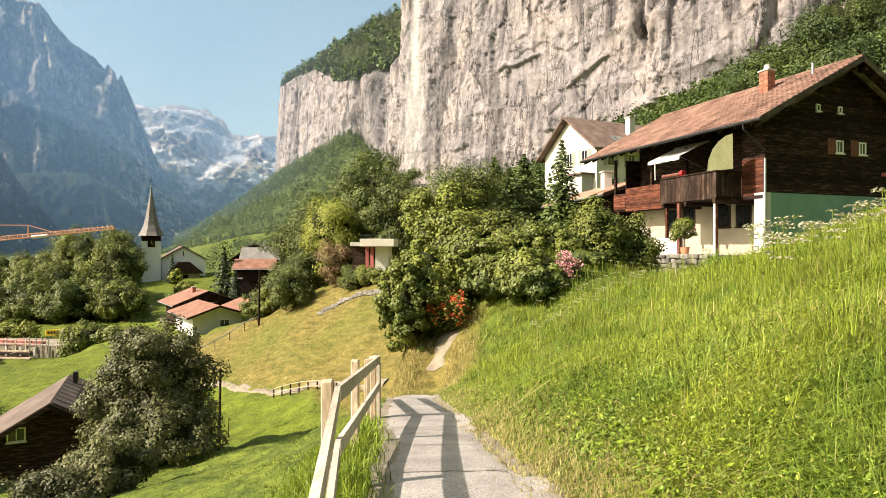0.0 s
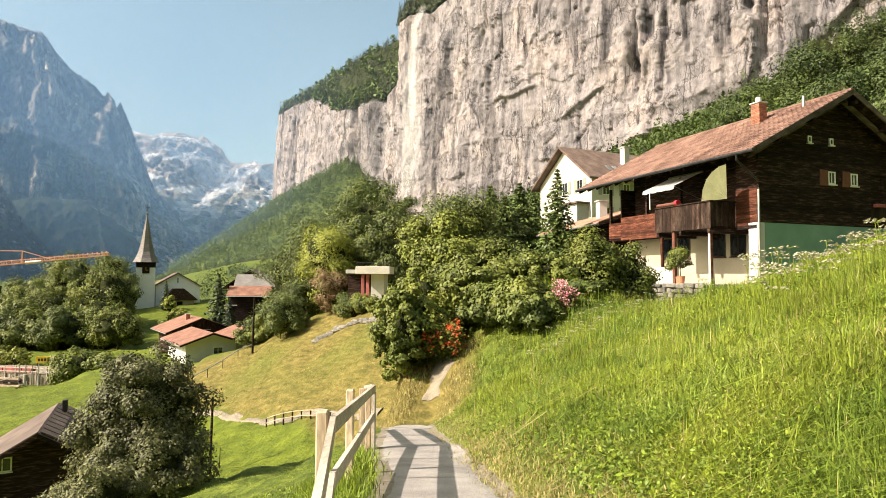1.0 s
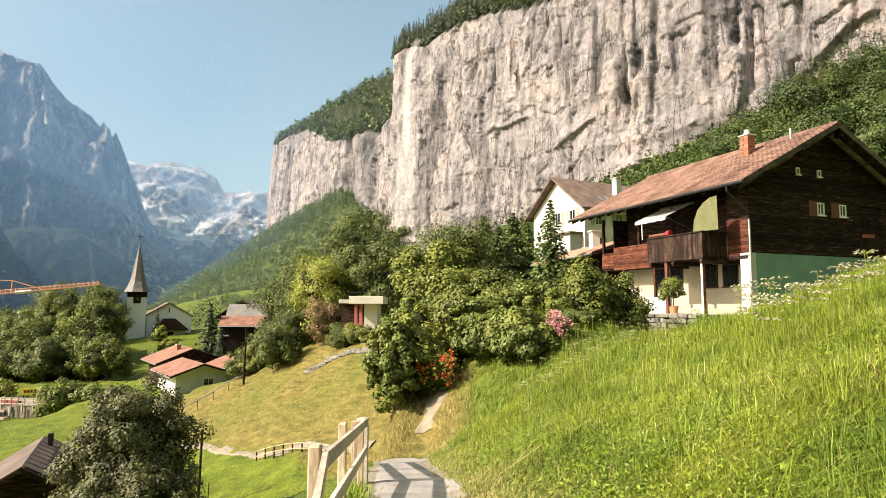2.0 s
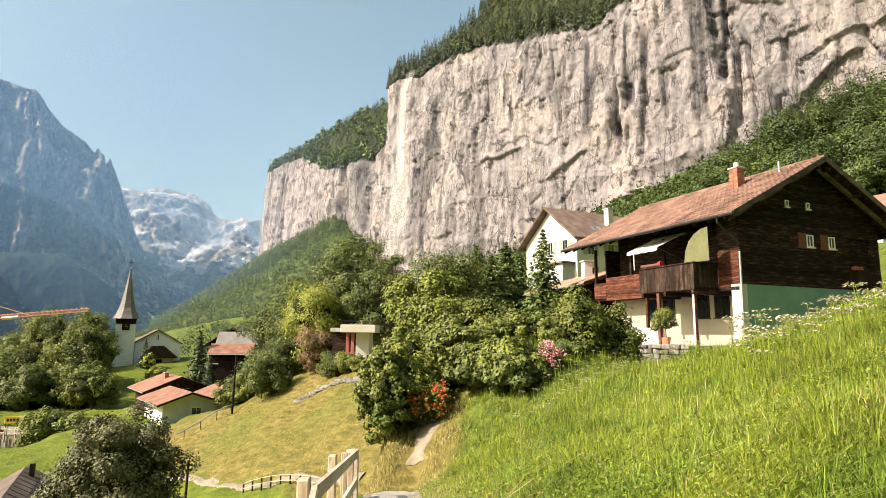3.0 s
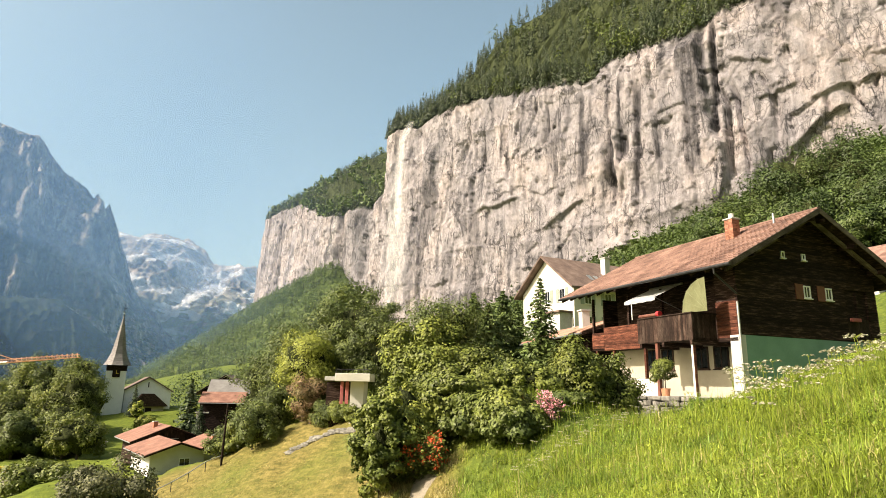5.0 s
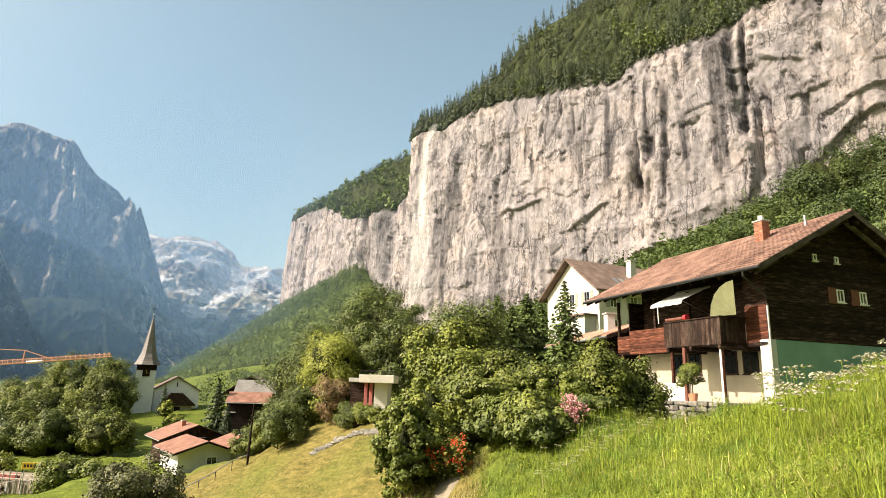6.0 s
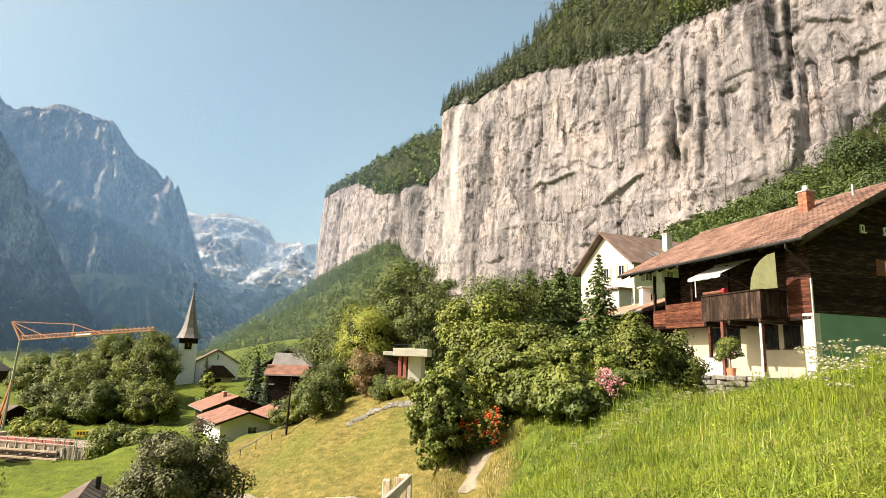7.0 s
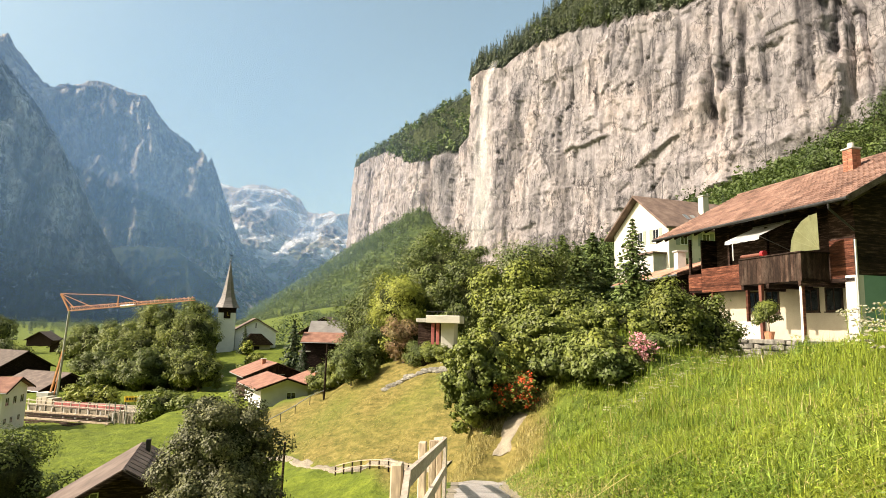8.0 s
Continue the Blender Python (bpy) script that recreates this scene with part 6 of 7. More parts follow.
part("upper_floor", box(-0.02, 0.94, 0.06, LEN, 3.74, 3.9), M_dark_wood, chalet)
# dark timber left bare above the corner boards paints the eave's shadow
part("corner_block", box(0.06, 0.94, 0.07, 1.17, 3.92, under_roof(0.1) - 0.05), M_dark_wood, chalet)
# horizontal boards of the gable, one by one, leaving the loggia free
z = 4.02
while z < RIDGE - 0.5:
    h = 0.165
    room = RX - max(0.0, (z + h - (under_roof(0) - 0.02))) / PITCH
    x0, x1 = max(0.0, RX - room), min(W, RX + room)
    if x1 - x0 > 0.3:
        spans = [(x0, x1)]
        if z < 6.4:
            spans = [(x0, 7.02), (8.62, x1)] if z > 4.15 else spans
        for a, b in spans:
            if b - a > 0.1:
                o = random.uniform(0, 0.012)
                part("board", box(a, b, -0.045 - o, 0.055, z, z + h - 0.012), M_dark_wood, chalet)
    z += h
part("loggia_back", box(7.02, 8.62, 0.5, 0.56, 4.18, 6.4), M_dark_wood, chalet)
part("loggia_rail", box(7.02, 8.62, -0.02, 0.03, 4.2, 5.1), M_board, chalet)
part("loggia_post", box(7.86, 7.98, -0.03, 0.07, 5.1, 6.4), M_dark_wood, chalet)
part("flower_box", box(7.2, 7.8, -0.2, -0.024, 4.95, 5.12, 0.01), M_red_board, chalet, "red flower box")
for u, sx in ((4.16, 3.64), (5.62, 5.10)):
    opening(chalet, "front", u, 5.86, 0.46, 0.58, d=-0.06, bars=1)
    part("shutter", box(sx, sx + 0.5, -0.10, -0.062, 5.78, 6.50), M_shutter, chalet, "red-brown shutter")
for u in (2.93, 4.30):
    opening(chalet, "front", u, 7.64, 0.24, 0.32, d=-0.06, bars=0)
part("cellar_window", box(6.35, 6.95, -0.045, -0.032, 3.05, 3.45), M_glass, chalet)

# parapet boards along the eaves side
def boards_side(y0, y1, z0, z1, x, mat, h=0.15):
    z = z0
    while z < z1 - 0.02:
        o = random.uniform(0, 0.012)
        part("board", box(x - 0.04 - o, x, y0, y1, z, min(z + h - 0.012, z1)), mat, chalet)
        z += h


# corner boards stop at 5.5, where the painted eave shadow starts
boards_side(0.06, 1.17, 3.9, 5.5, 0.055, M_red_wood)
boards_side(4.6, 9.1, 3.72, 5.0, -0.025, M_red_wood)
boards_side(9.12, 10.2, 3.85, 4.75, -0.025, M_red_wood)
part("loggia_wall", box(0.945, 0.99, 1.19, 9.1, 3.92, 6.9), M_dark_wood, chalet)
part("end_wall", box(-0.02, 0.94, 9.1, 9.18, 4.0, 6.6), M_dark_wood, chalet)
for y, z0, z1 in ((10.1, 4.7, 6.75), (4.5, 3.9, 6.6), (7.0, 4.9, 6.6)):
    part("post", box(-0.06, 0.08, y - 0.07, y + 0.07, z0, z1, 0.01), M_dark_wood, chalet)
for y in (9.9, 8.4, 5.9):
    part("post", box(-0.02, 0.12, y - 0.07, y + 0.07, 0.2, 3.74, 0.01), M_red_wood, chalet)

# balcony
part("balcony_floor", box(-1.42, -0.03, 1.17, 4.6, 3.78, 3.9), M_dark_wood, chalet)
y = 1.17
while y < 4.55:
    o = random.uniform(-0.006, 0.006)
    part("railing_board", box(-1.45 + o, -1.415 + o, y, y + 0.128, 3.80 + random.uniform(-0.02, 0.01), 4.95), M_board, chalet)
    y += 0.135
for yy in (1.17, 4.57):
    for i in range(10):
        part("railing_board", box(-1.40 + 0.137 * i, -1.40 + 0.137 * i + 0.128, yy, yy + 0.03, 3.80, 4.95), M_board, chalet)
part("handrail", box(-1.50, -1.36, 1.12, 4.65, 4.952, 5.01, 0.008), M_board, chalet)
part("handrail", box(-1.355, 0.0, 1.12, 1.24, 4.952, 5.01, 0.008), M_board, chalet)
part("balcony_post", box(-1.38, -1.24, 1.25, 1.39, 0.9, 3.78, 0.012), M_red_wood, chalet, "red-brown post with a white edge")
part("post_strip", box(-1.40, -1.383, 1.27, 1.37, 0.9, 3.75), M_frame, chalet)
part("balcony_post", box(-1.38, -1.22, 3.45, 3.62, 0.9, 3.78, 0.012), M_shutter, chalet)
for yy in (1.3, 3.0, 4.5):
    part("joist", box(-1.45, 0.9, yy - 0.07, yy + 0.07, 3.58, 3.778), M_dark_wood, chalet)

# lower windows behind the balcony
for y in (1.55, 2.72, 4.95, 6.05):
    opening(chalet, "side", y, 2.62, 0.85, 1.05, M_board, d=1.0)
part("terrace_wall_white", box(-0.4, -0.25, 4.4, 8.4, 0.2, 2.15, 0.01), M_offwhite, chalet, "low whitewashed parapet")
part("terrace", box(-2.2, 0.99, 0.52, 10.6, -0.6, 1.35), M_concrete, chalet)

# roof: boarding, verge, rafters, gutter
for sgn in (0, 1):
    f = (lambda v: v) if sgn == 0 else (lambda v: W - v)
    e = RIDGE - (RX + 1.25) * PITCH
    part("roof_deck", prism([(f(-1.25), e - 0.12), (RX, RIDGE - 0.12), (RX, RIDGE), (f(-1.25), e)], -0.95, 11.6), M_dark_wood, chalet)
    part("bargeboard", prism([(f(-1.29), e - 0.2), (RX, RIDGE - 0.2), (RX, RIDGE + 0.06), (f(-1.29), e + 0.06)], -1.0, -0.955), M_soffit, chalet)
    part("verge_rafter", prism([(f(-1.0), e - 0.28), (RX, RIDGE - 0.42), (RX, RIDGE - 0.24), (f(-1.0), e - 0.10)], -0.55, -0.40), M_soffit, chalet)
    for k in range(3):
        px_ = 0.3 + k * 2.0
        part("purlin", box(min(f(px_ - 0.09), f(px_ + 0.09)), max(f(px_ - 0.09), f(px_ + 0.09)), -0.9, 0.1, under_roof(f(px_)) - 0.26, under_roof(f(px_)) - 0.05, 0.01), M_dark_wood, chalet)
y = -0.4
while y < 11.5:
    part("rafter", beam((-1.2, y, RIDGE - (RX + 1.2) * PITCH - 0.20), (0.9, y, RIDGE - (RX - 0.9) * PITCH - 0.20), 0.10, 0.14), M_dark_wood, chalet)
    y += 0.85
part("gutter", rod((-1.34, -1.0, 6.80), (-1.34, 11.65, 6.80), 0.075, sides=8), M_dark_metal, chalet)
pipe = rod((-1.34, -0.15, 6.78), (-1.30, -0.12, 6.55), 0.045)
rod((-1.30, -0.12, 6.55), (-0.08, -0.10, 5.75), 0.045, bm=pipe)
part("downpipe", pipe, M_dark_metal, chalet)
part("downpipe", rod((-0.08, -0.10, 5.4), (-0.08, -0.10, 1.0), 0.05), M_metal, chalet)

# chimney in brick courses, vent pipe
cz = RIDGE - (RX - 3.2) * PITCH - 0.1
stack = part("chimney", box(2.98, 3.42, 2.43, 2.87, cz, cz + 1.05), M_concrete, chalet)
for i in range(13):
    for j in range(2):
        o = 0.12 if i % 2 else 0.0
        zc = cz + 0.02 + i * 0.078
        part("brick", box(2.95 + 0.25 * j, 2.95 + 0.25 * j + 0.235, 2.395, 2.43, zc, zc + 0.066), M_brick, stack)
        part("brick", box(2.945, 2.98, 2.40 + 0.25 * j, 2.40 + 0.25 * j + 0.235, zc, zc + 0.066), M_brick, stack)
part("chimney_cap", box(2.9, 3.5, 2.35, 2.95, cz + 1.052, cz + 1.12, 0.01), M_concrete, stack)
part("chimney_pot", rod((3.2, 2.65, cz + 1.12), (3.2, 2.65, cz + 1.38), 0.15, 0.13, 10), M_white, stack)
part("vent_pipe", rod((4.0, 0.9, 9.3), (4.0, 0.9, 10.15), 0.06), M_metal, chalet)

# awning, side screen and things on the balcony
aw = thing("awning", "white fabric awning over the balcony", "awning", chalet.matrix_basis.copy())
bm = bmesh.new()
rows = []
for i in range(9):
    y = 3.4 + 2.2 * i / 8
    sag = 0.05 * math.sin(math.pi * i / 8)
    rows.append([bm.verts.new(p) for p in ((0.3, y, 6.72), (-0.55, y, 6.34 - sag), (-1.4, y, 5.96 - sag * 0.6), (-1.43, y, 5.80 - (0.03 if i % 2 else 0)))])
for r0, r1 in zip(rows, rows[1:]):
    for k in range(3):
        bm.faces.new((r0[k], r0[k + 1], r1[k + 1], r1[k]))
bmesh.ops.solidify(bm, geom=bm.faces, thickness=0.012)
part("cloth", bm, M_cloth_white, aw)
part("arm", rod((-1.40, 5.1, 5.93), (-1.38, 5.1, 5.0), 0.025), M_frame, aw)
part("arm", rod((0.5, 3.42, 5.3), (-1.35, 3.42, 5.93), 0.02), M_metal, aw)
part("roller", rod((0.32, 3.35, 6.74), (0.32, 5.65, 6.74), 0.06), M_metal, aw)
fan = thing("side_screen", "yellow-green fan-shaped fabric screen on the balcony", "screen", chalet.matrix_basis.copy())
hub = Vector((-1.22, 0.47, 5.0))
rim = [Vector((-1.22, 0.50, 6.48)), Vector((-1.24, 0.86, 6.44)), Vector((-1.27, 1.22, 6.26)), Vector((-1.27, 1.55, 5.98)), Vector((-1.25, 1.80, 5.55)), Vector((-1.22, 1.92, 5.04))]
bm = bmesh.new()
hv, rv = bm.verts.new(hub), [bm.verts.new(r) for r in rim]
for a, b in zip(rv, rv[1:]):
    bm.faces.new((hv, a, b))
bmesh.ops.solidify(bm, geom=bm.faces, thickness=0.01)
part("cloth", bm, M_cloth_green, fan)
for r in rim:
    part("rib", rod(hub + Vector((-0.02, 0, 0)), r + Vector((-0.02, 0, 0)), 0.009, sides=5), M_cloth_green, fan)
roll = thing("rolled_rug", "rolled brown rug with a red end on the railing", "rug", chalet.matrix_basis.copy())
part("roll", rod((-1.43, 3.3, 5.09), (-1.43, 4.5, 5.09), 0.085, sides=10), M_shutter, roll)
part("roll_end", rod((-1.43, 3.1, 5.12), (-1.43, 3.296, 5.12), 0.14, 0.12, 12), M_red, roll)
rng = np.random.default_rng(9)
m = chalet.matrix_basis
for lx, ly, hh, sp, sd in ((-1.7, 2.75, 1.1, 1.35, 1), (-1.9, 6.2, 0.5, 0.5, 2), (-2.0, 7.6, 0.55, 0.5, 3)):
    q = m @ Vector((lx, ly, 1.35))
    pot = thing("plant_pot", "potted green plant on the terrace", "potted plant", Matrix.Translation(q))
    part("pot", rod((0, 0, 0), (0, 0, 0.35), 0.16, 0.22, 12), M_pot, pot)
    p, nrm, c = crown_points(rng, 3600 if hh > 1 else 500, (sp / 2, sp / 2, hh / 2), 16, 0.4)
    V, F = leaves_np(p + [0, 0, 0.45 + hh / 2], nrm, 0.06, rng)
    part("foliage", mesh_np("foliage", V, F), M_leaf, pot)
    part("trunk", rod((0, 0, 0.3), (0, 0, 0.5 + hh * 0.5), 0.025, 0.015, 6), M_bark, pot)
for ly in (5.4, 6.9):
    q = m @ Vector((-2.05, ly, 1.35))
    trough = thing("planter", "long terracotta planter on the terrace edge", "planter", Matrix.Translation(q) @ pose(0, 0, 0, 0, 0, YAW))
    part("trough", box(-0.14, 0.14, -0.4, 0.4, 0, 0.22, 0.015), M_pot, trough)
    p, nrm, c = crown_points(rng, 350, (0.16, 0.4, 0.16), 10, 0.4)
    V, F = leaves_np(p + [0, 0, 0.28], nrm, 0.05, rng)
    part("foliage", mesh_np("foliage", V, F), M_leaf_light, trough)
stones = thing("stone_wall", "dry stone retaining wall below the terrace", "wall", m.copy(), kind="structure")
for k in range(6):
    ly, zz = 0.5, 0.1 + k * 0.215
    while ly < 10.6:
        wide = random.uniform(0.2, 0.62)
        part("stone", box(-2.62 + random.uniform(-0.09, 0.07), -2.24, ly, ly + wide - random.uniform(0.01, 0.05), zz + random.uniform(-0.02, 0.02), zz + 0.2 + random.uniform(-0.05, 0.02), 0.035), M_stone, stones)
        ly += wide

# ---------------------------------------------------------------- houses behind and below
WY = math.degrees(math.atan2(0.42, 0.908))
# its gable looks to the left: local y runs along the gable, x along the ridge
big = thing("white_house", "tall white plastered house with a brown roof", "house", pose(17.1, 65.9, 0, 0, 0, WY))
part("wall", prism([(0, -1), (10, -1), (10, 13.1), (5, 16.9), (0, 13.1)], 0, 14, "x"), M_offwhite, big)
for s0, s1 in ((0, 1), (1, 0)):
    g = (lambda v: v) if s0 == 0 else (lambda v: 10 - v)
    part("roof", prism([(g(-0.8), 12.55), (5, 17.0), (5, 17.25), (g(-0.8), 12.8)], -0.9, 14.6, "x"), M_brown_roof, big)
for u, z in ((1.6, 11.4), (4.4, 11.4), (1.6, 8.2), (4.4, 8.2), (7.4, 8.2), (1.6, 5.2), (4.4, 5.2)):
    opening(big, "side", u, z, 1.0, 1.5, shutters=(M_green_shutter, u - 0.58, u + 1.03))
for u in (1.5, 4.5, 7.5):
    for z in (8.2, 11.0):
        opening(big, "front", u, z, 1.0, 1.4, shutters=(M_green_shutter, u - 0.58, u + 1.03))
st = part("chimney", box(6.4, 7.2, 1.8, 2.6, 13.6, 17.2, 0.02), M_white, big)
part("chimney_cap", box(6.3, 7.3, 1.7, 2.7, 17.203, 17.32), M_concrete, st)
for u in (3.6, 4.6, 5.6):
    part("roof_window", beam((u, 0.9, 14.06), (u, 1.7, 14.78), 0.55, 0.06), M_metal, big)
bay = part("bay", box(-1.6, -0.003, 0.6, 3.4, 3.0, 9.9), M_concrete, big)
part("bay_roof", box(-1.9, -0.004, 0.3, 3.7, 9.903, 10.1), M_brown_roof, bay)

gable_house("garage", "low outbuilding with a terracotta roof behind the chalet", 10.8, 38.6, 9.3, 5.2, 10.8, -2.0, 5.3, 6.2, M_dark_wood, M_tile_pale, 0.7, chimney=(1.3, 3.2, 1.45))

gable_house("neighbour_house", "white and timber house with a red-brown roof up the slope", 48.0, 60.0, 20, 10, 9, 7.0, 14.2, 18.0, M_white, M_tile, 1.0, ((1.2, 11.5, 1.2, 1.3), (4.2, 11.5, 1.2, 1.3)), gable_mat=M_board)

hut = thing("pavilion", "flat-roofed pale concrete pavilion with red curtains", "pavilion", pose(-7.3, 60.0, 0))
part("wall", box(0.45, 1.75, 0, 4.5, -2.6, 1.85), M_offwhite, hut)
# dark material on the back wall puts in the recess's shade
part("back_wall", box(-2.2, 0.447, 2.2, 4.5, -2.6, 1.8), M_dark_wood, hut)
part("roof_slab", box(-1.0, 2.4, -0.9, 5.2, 1.853, 2.62, 0.03), M_offwhite, hut)
part("roof_slab", box(-2.3, -1.005, 1.2, 5.2, 1.9, 2.3, 0.03), M_concrete, hut)
for i in range(7):
    part("rail_post", rod((-0.9 + 0.53 * i, -0.8, 2.62), (-0.9 + 0.53 * i, -0.8, 2.98), 0.025, sides=5), M_dark_metal, hut)
part("rail", rod((-0.95, -0.8, 2.98), (2.35, -0.8, 2.98), 0.035, sides=5), M_dark_metal, hut)
for x0 in (-0.55, -0.05):
    part("curtain", box(x0, x0 + 0.32, 0.1, 0.16, -0.3, 1.84, 0.02), M_red_board, hut, "red curtain")

front_a = ((3.4, -8.8, 1.3, 0.95),)
gable_house("village_house", "low cream house with an orange-red tiled roof", -32.6, 77.2, 36, 6.4, 10, -11.5, -7.1, -6.0, M_white, M_tile_flat, 0.9, front_a)
gable_house("village_house", "grey cottage with an orange-red tiled roof", -28.2, 82.6, 36, 5.4, 8, -11.5, -6.9, -5.9, M_concrete, M_tile_flat, 0.8, ((2.2, -8.9, 0.9, 1.2),), chimney=(1.6, 1.0, 1.0))
gable_house("village_house", "dark timber house with an orange-red tiled roof", -39.5, 88.5, 36, 8.2, 9, -11.5, -6.5, -4.9, M_dark_wood, M_tile_flat, 1.0, ((4.6, -6.6, 0.9, 0.9),), chimney=(3.0, 3.5, 1.1), gable_mat=M_board)
gable_house("farmhouse", "large dark timber farmhouse with low-pitched brown roofs", -41.0, 116.0, 10, 8.5, 12, -12.5, -0.2, 2.7, M_dark_wood, M_brown_roof, 1.2, ((2.0, -4.0, 0.9, 1.1), (5.0, -4.0, 0.9, 1.1)))
gable_house("farmhouse", "timber barn with a grey roof and a red lean-to", -30.0, 108.6, 100, 5.0, 6.5, -12.5, 0.1, 1.75, M_dark_wood, M_grey_roof, 0.7)
gable_house("shed", "red-roofed lean-to beside the barn", -30.0, 104.0, 98, 4.4, 6.3, -12.5, -1.6, -0.3, M_dark_wood, M_tile_flat, 0.6)
part_wall = thing("white_gatehouse", "narrow white plastered stair tower among the houses", "tower", pose(-36.8, 103.0, 0, 0, 0, 12))
part("wall", box(0, 1.7, 0, 2.2, -11.5, -3.6), M_white, part_wall)
part("roof_slab", box(-0.2, 1.9, -0.2, 2.4, -3.598, -3.4), M_concrete, part_wall)
gable_house("shed", "small grey flat shed beside the church lawn", -69.5, 128.0, 4, 4.6, 4, -14.5, -11.2, -10.7, M_concrete, M_grey_roof, 0.3)

# ---------------------------------------------------------------- the church
CX, CY, CB = -88.6, 180.0, -9.0
church = thing("church", "white village church with a shingled pointed spire", "church", pose(CX, CY, 0, 0, 0, 27))
part("tower_wall", box(-2.6, 2.6, 0, 5.2, CB - 1, 4.6), M_fresh_white, church)
part("belfry", box(-2.7, 2.7, -0.1, 5.3, 4.0, 5.75, 0.05), M_dark_wood, church)
clock = part("clock", box(-1.0, 1.0, -0.24, -0.103, 2.2, 4.3), M_dark_wood, church, "dark square clock face")
part("clock_hand", box(-0.05, 0.05, -0.28, -0.243, 3.2, 4.1), M_yellow, clock)
part("clock_hand", box(-0.05, 0.6, -0.28, -0.245, 3.15, 3.25), M_yellow, clock)
bm = bmesh.new()
prof = ((4.0, 5.6), (3.2, 6.8), (2.35, 8.8), (1.75, 11.2), (1.15, 14.6), (0.55, 17.8), (0.12, 20.2))
rings = [[bm.verts.new((r * math.cos(6.2832 * (i + 0.5) / 8), 2.6 + r * math.sin(6.2832 * (i + 0.5) / 8), z)) for i in range(8)] for r, z in prof]
for r0, r1 in zip(rings, rings[1:]):
    for i in range(8):
        bm.faces.new((r0[i], r0[(i + 1) % 8], r1[(i + 1) % 8], r1[i]))
bm.faces.new(rings[0][::-1]), bm.faces.new(rings[-1])
part("spire", bm, M_shingle, church, "grey-brown shingled spire")
for i in range(9):
    part("corbel", box(-2.75 + i * 0.66, -2.55 + i * 0.66, -0.7, -0.1, 5.0, 5.58), M_dark_wood, church)
finial = part("finial", rod((0, 2.6, 20.1), (0, 2.6, 23.6), 0.10, 0.05, 6), M_dark_metal, church)
bm = bmesh.new()
bmesh.ops.create_icosphere(bm, subdivisions=2, radius=0.32, matrix=Matrix.Translation((0, 2.6, 20.9)))
part("ball", bm, M_metal, finial)
part("cross_arm", box(-0.7, 0.7, 2.55, 2.65, 22.5, 22.7), M_dark_metal, finial)
part("nave_wall", prism([(2.65, CB - 1), (15.4, CB - 1), (15.4, -1.4), (9.0, 2.3), (2.65, -1.4)], 1.0, 22), M_fresh_white, church)
for g in ((lambda v: v), (lambda v: 18.0 - v)):
    part("nave_roof", prism([(g(2.0), -2.0), (9.0, 2.2), (9.0, 2.55), (g(2.0), -1.65)], 0.4, 22.5), M_brown_roof, church)
part("slit_window", box(8.85, 9.15, 0.93, 0.997, -0.6, 0.9), M_glass, church)
part("downpipe", rod((2.75, 0.9, -1.6), (2.75, 0.9, CB), 0.12, sides=6), M_metal, church)
part("porch_wall", box(5.6, 13.4, -3.0, 0.997, CB - 1, -5.6), M_cream, church)
part("porch_roof", prism([(4.4, -5.7), (7.4, -2.4), (10.6, -2.4), (14.4, -5.7), (14.4, -5.95), (4.4, -5.95)], -3.8, 0.99), M_dark_wood, church)
part("porch_door", box(8.6, 10.2, -3.06, -3.003, CB - 1, -6.3), M_dark_wood, church)
spruce("yew_tree", "small dark yew before the church porch", -78.6, 172.0, 8.5, 4.8, 301, mat=M_far_conifer)
leafed("low_shrub", "rounded green shrub before the church", -0.452, -0.035, 170, 4.0, M_leaf_light, leaves=900, leaf=0.45, seed=302, clear=0.02, trunk=0.1, category="shrub")
spruce("pine_tree", "dark ragged pine among the village houses", -38.4, 104.0, 12.5, 8.0, 303, mat=M_far_conifer, dense=1.3)
spruce("pine_tree", "dark ragged pine among the village houses", -35.4, 101.0, 8.0, 5.0, 304, mat=M_far_conifer)

# ---------------------------------------------------------------- lower house, posts, fences
lh = gable_house("lower_house", "dark timber house with a brown tiled roof below the path", -22.75, 27.3, 25.8, 8.0, 5.6, -13.0, -8.35, -5.9, M_dark_wood, M_umber_roof, 0.9, ((2.17, -7.65, 0.76, 0.68),))
for i in range(21):
    yy = -0.85 + 0.36 * i
    part("roof_rib", beam((4.15, yy, -5.9 - 0.6125 * 0.15 + 0.16), (8.75, yy, -5.9 - 0.6125 * 4.75 + 0.16), 0.09, 0.06), M_dark_wood, lh)
part("plinth", box(-0.05, 8.05, -0.07, -0.01, -13, -9.5), M_green_wall, lh, "teal plaster plinth")
LP = (8.35 - 5.9) / 4.0
for lx, ly, hh in ((4.5, 4.6, 0.7), (5.2, 3.4, 0.45)):
    zz = -5.9 - (lx - 4.0) * LP
    part("vent_pipe", box(lx - 0.13, lx + 0.13, ly - 0.13, ly + 0.13, zz, zz + hh + 0.2, 0.02), M_dark_metal, lh)
for i in range(7):
    for k in range(9):
        xx, y0 = 4.1 + i * 0.68, -0.85 + k * 0.80
        zz = -5.9 + 0.19 - (xx - 4.0) * LP
        part("roof_tile", beam((xx, y0 + 0.4, zz), (xx + 0.70, y0 + 0.4, zz - 0.66 * LP), 0.66, 0.07), M_umber_roof, lh)


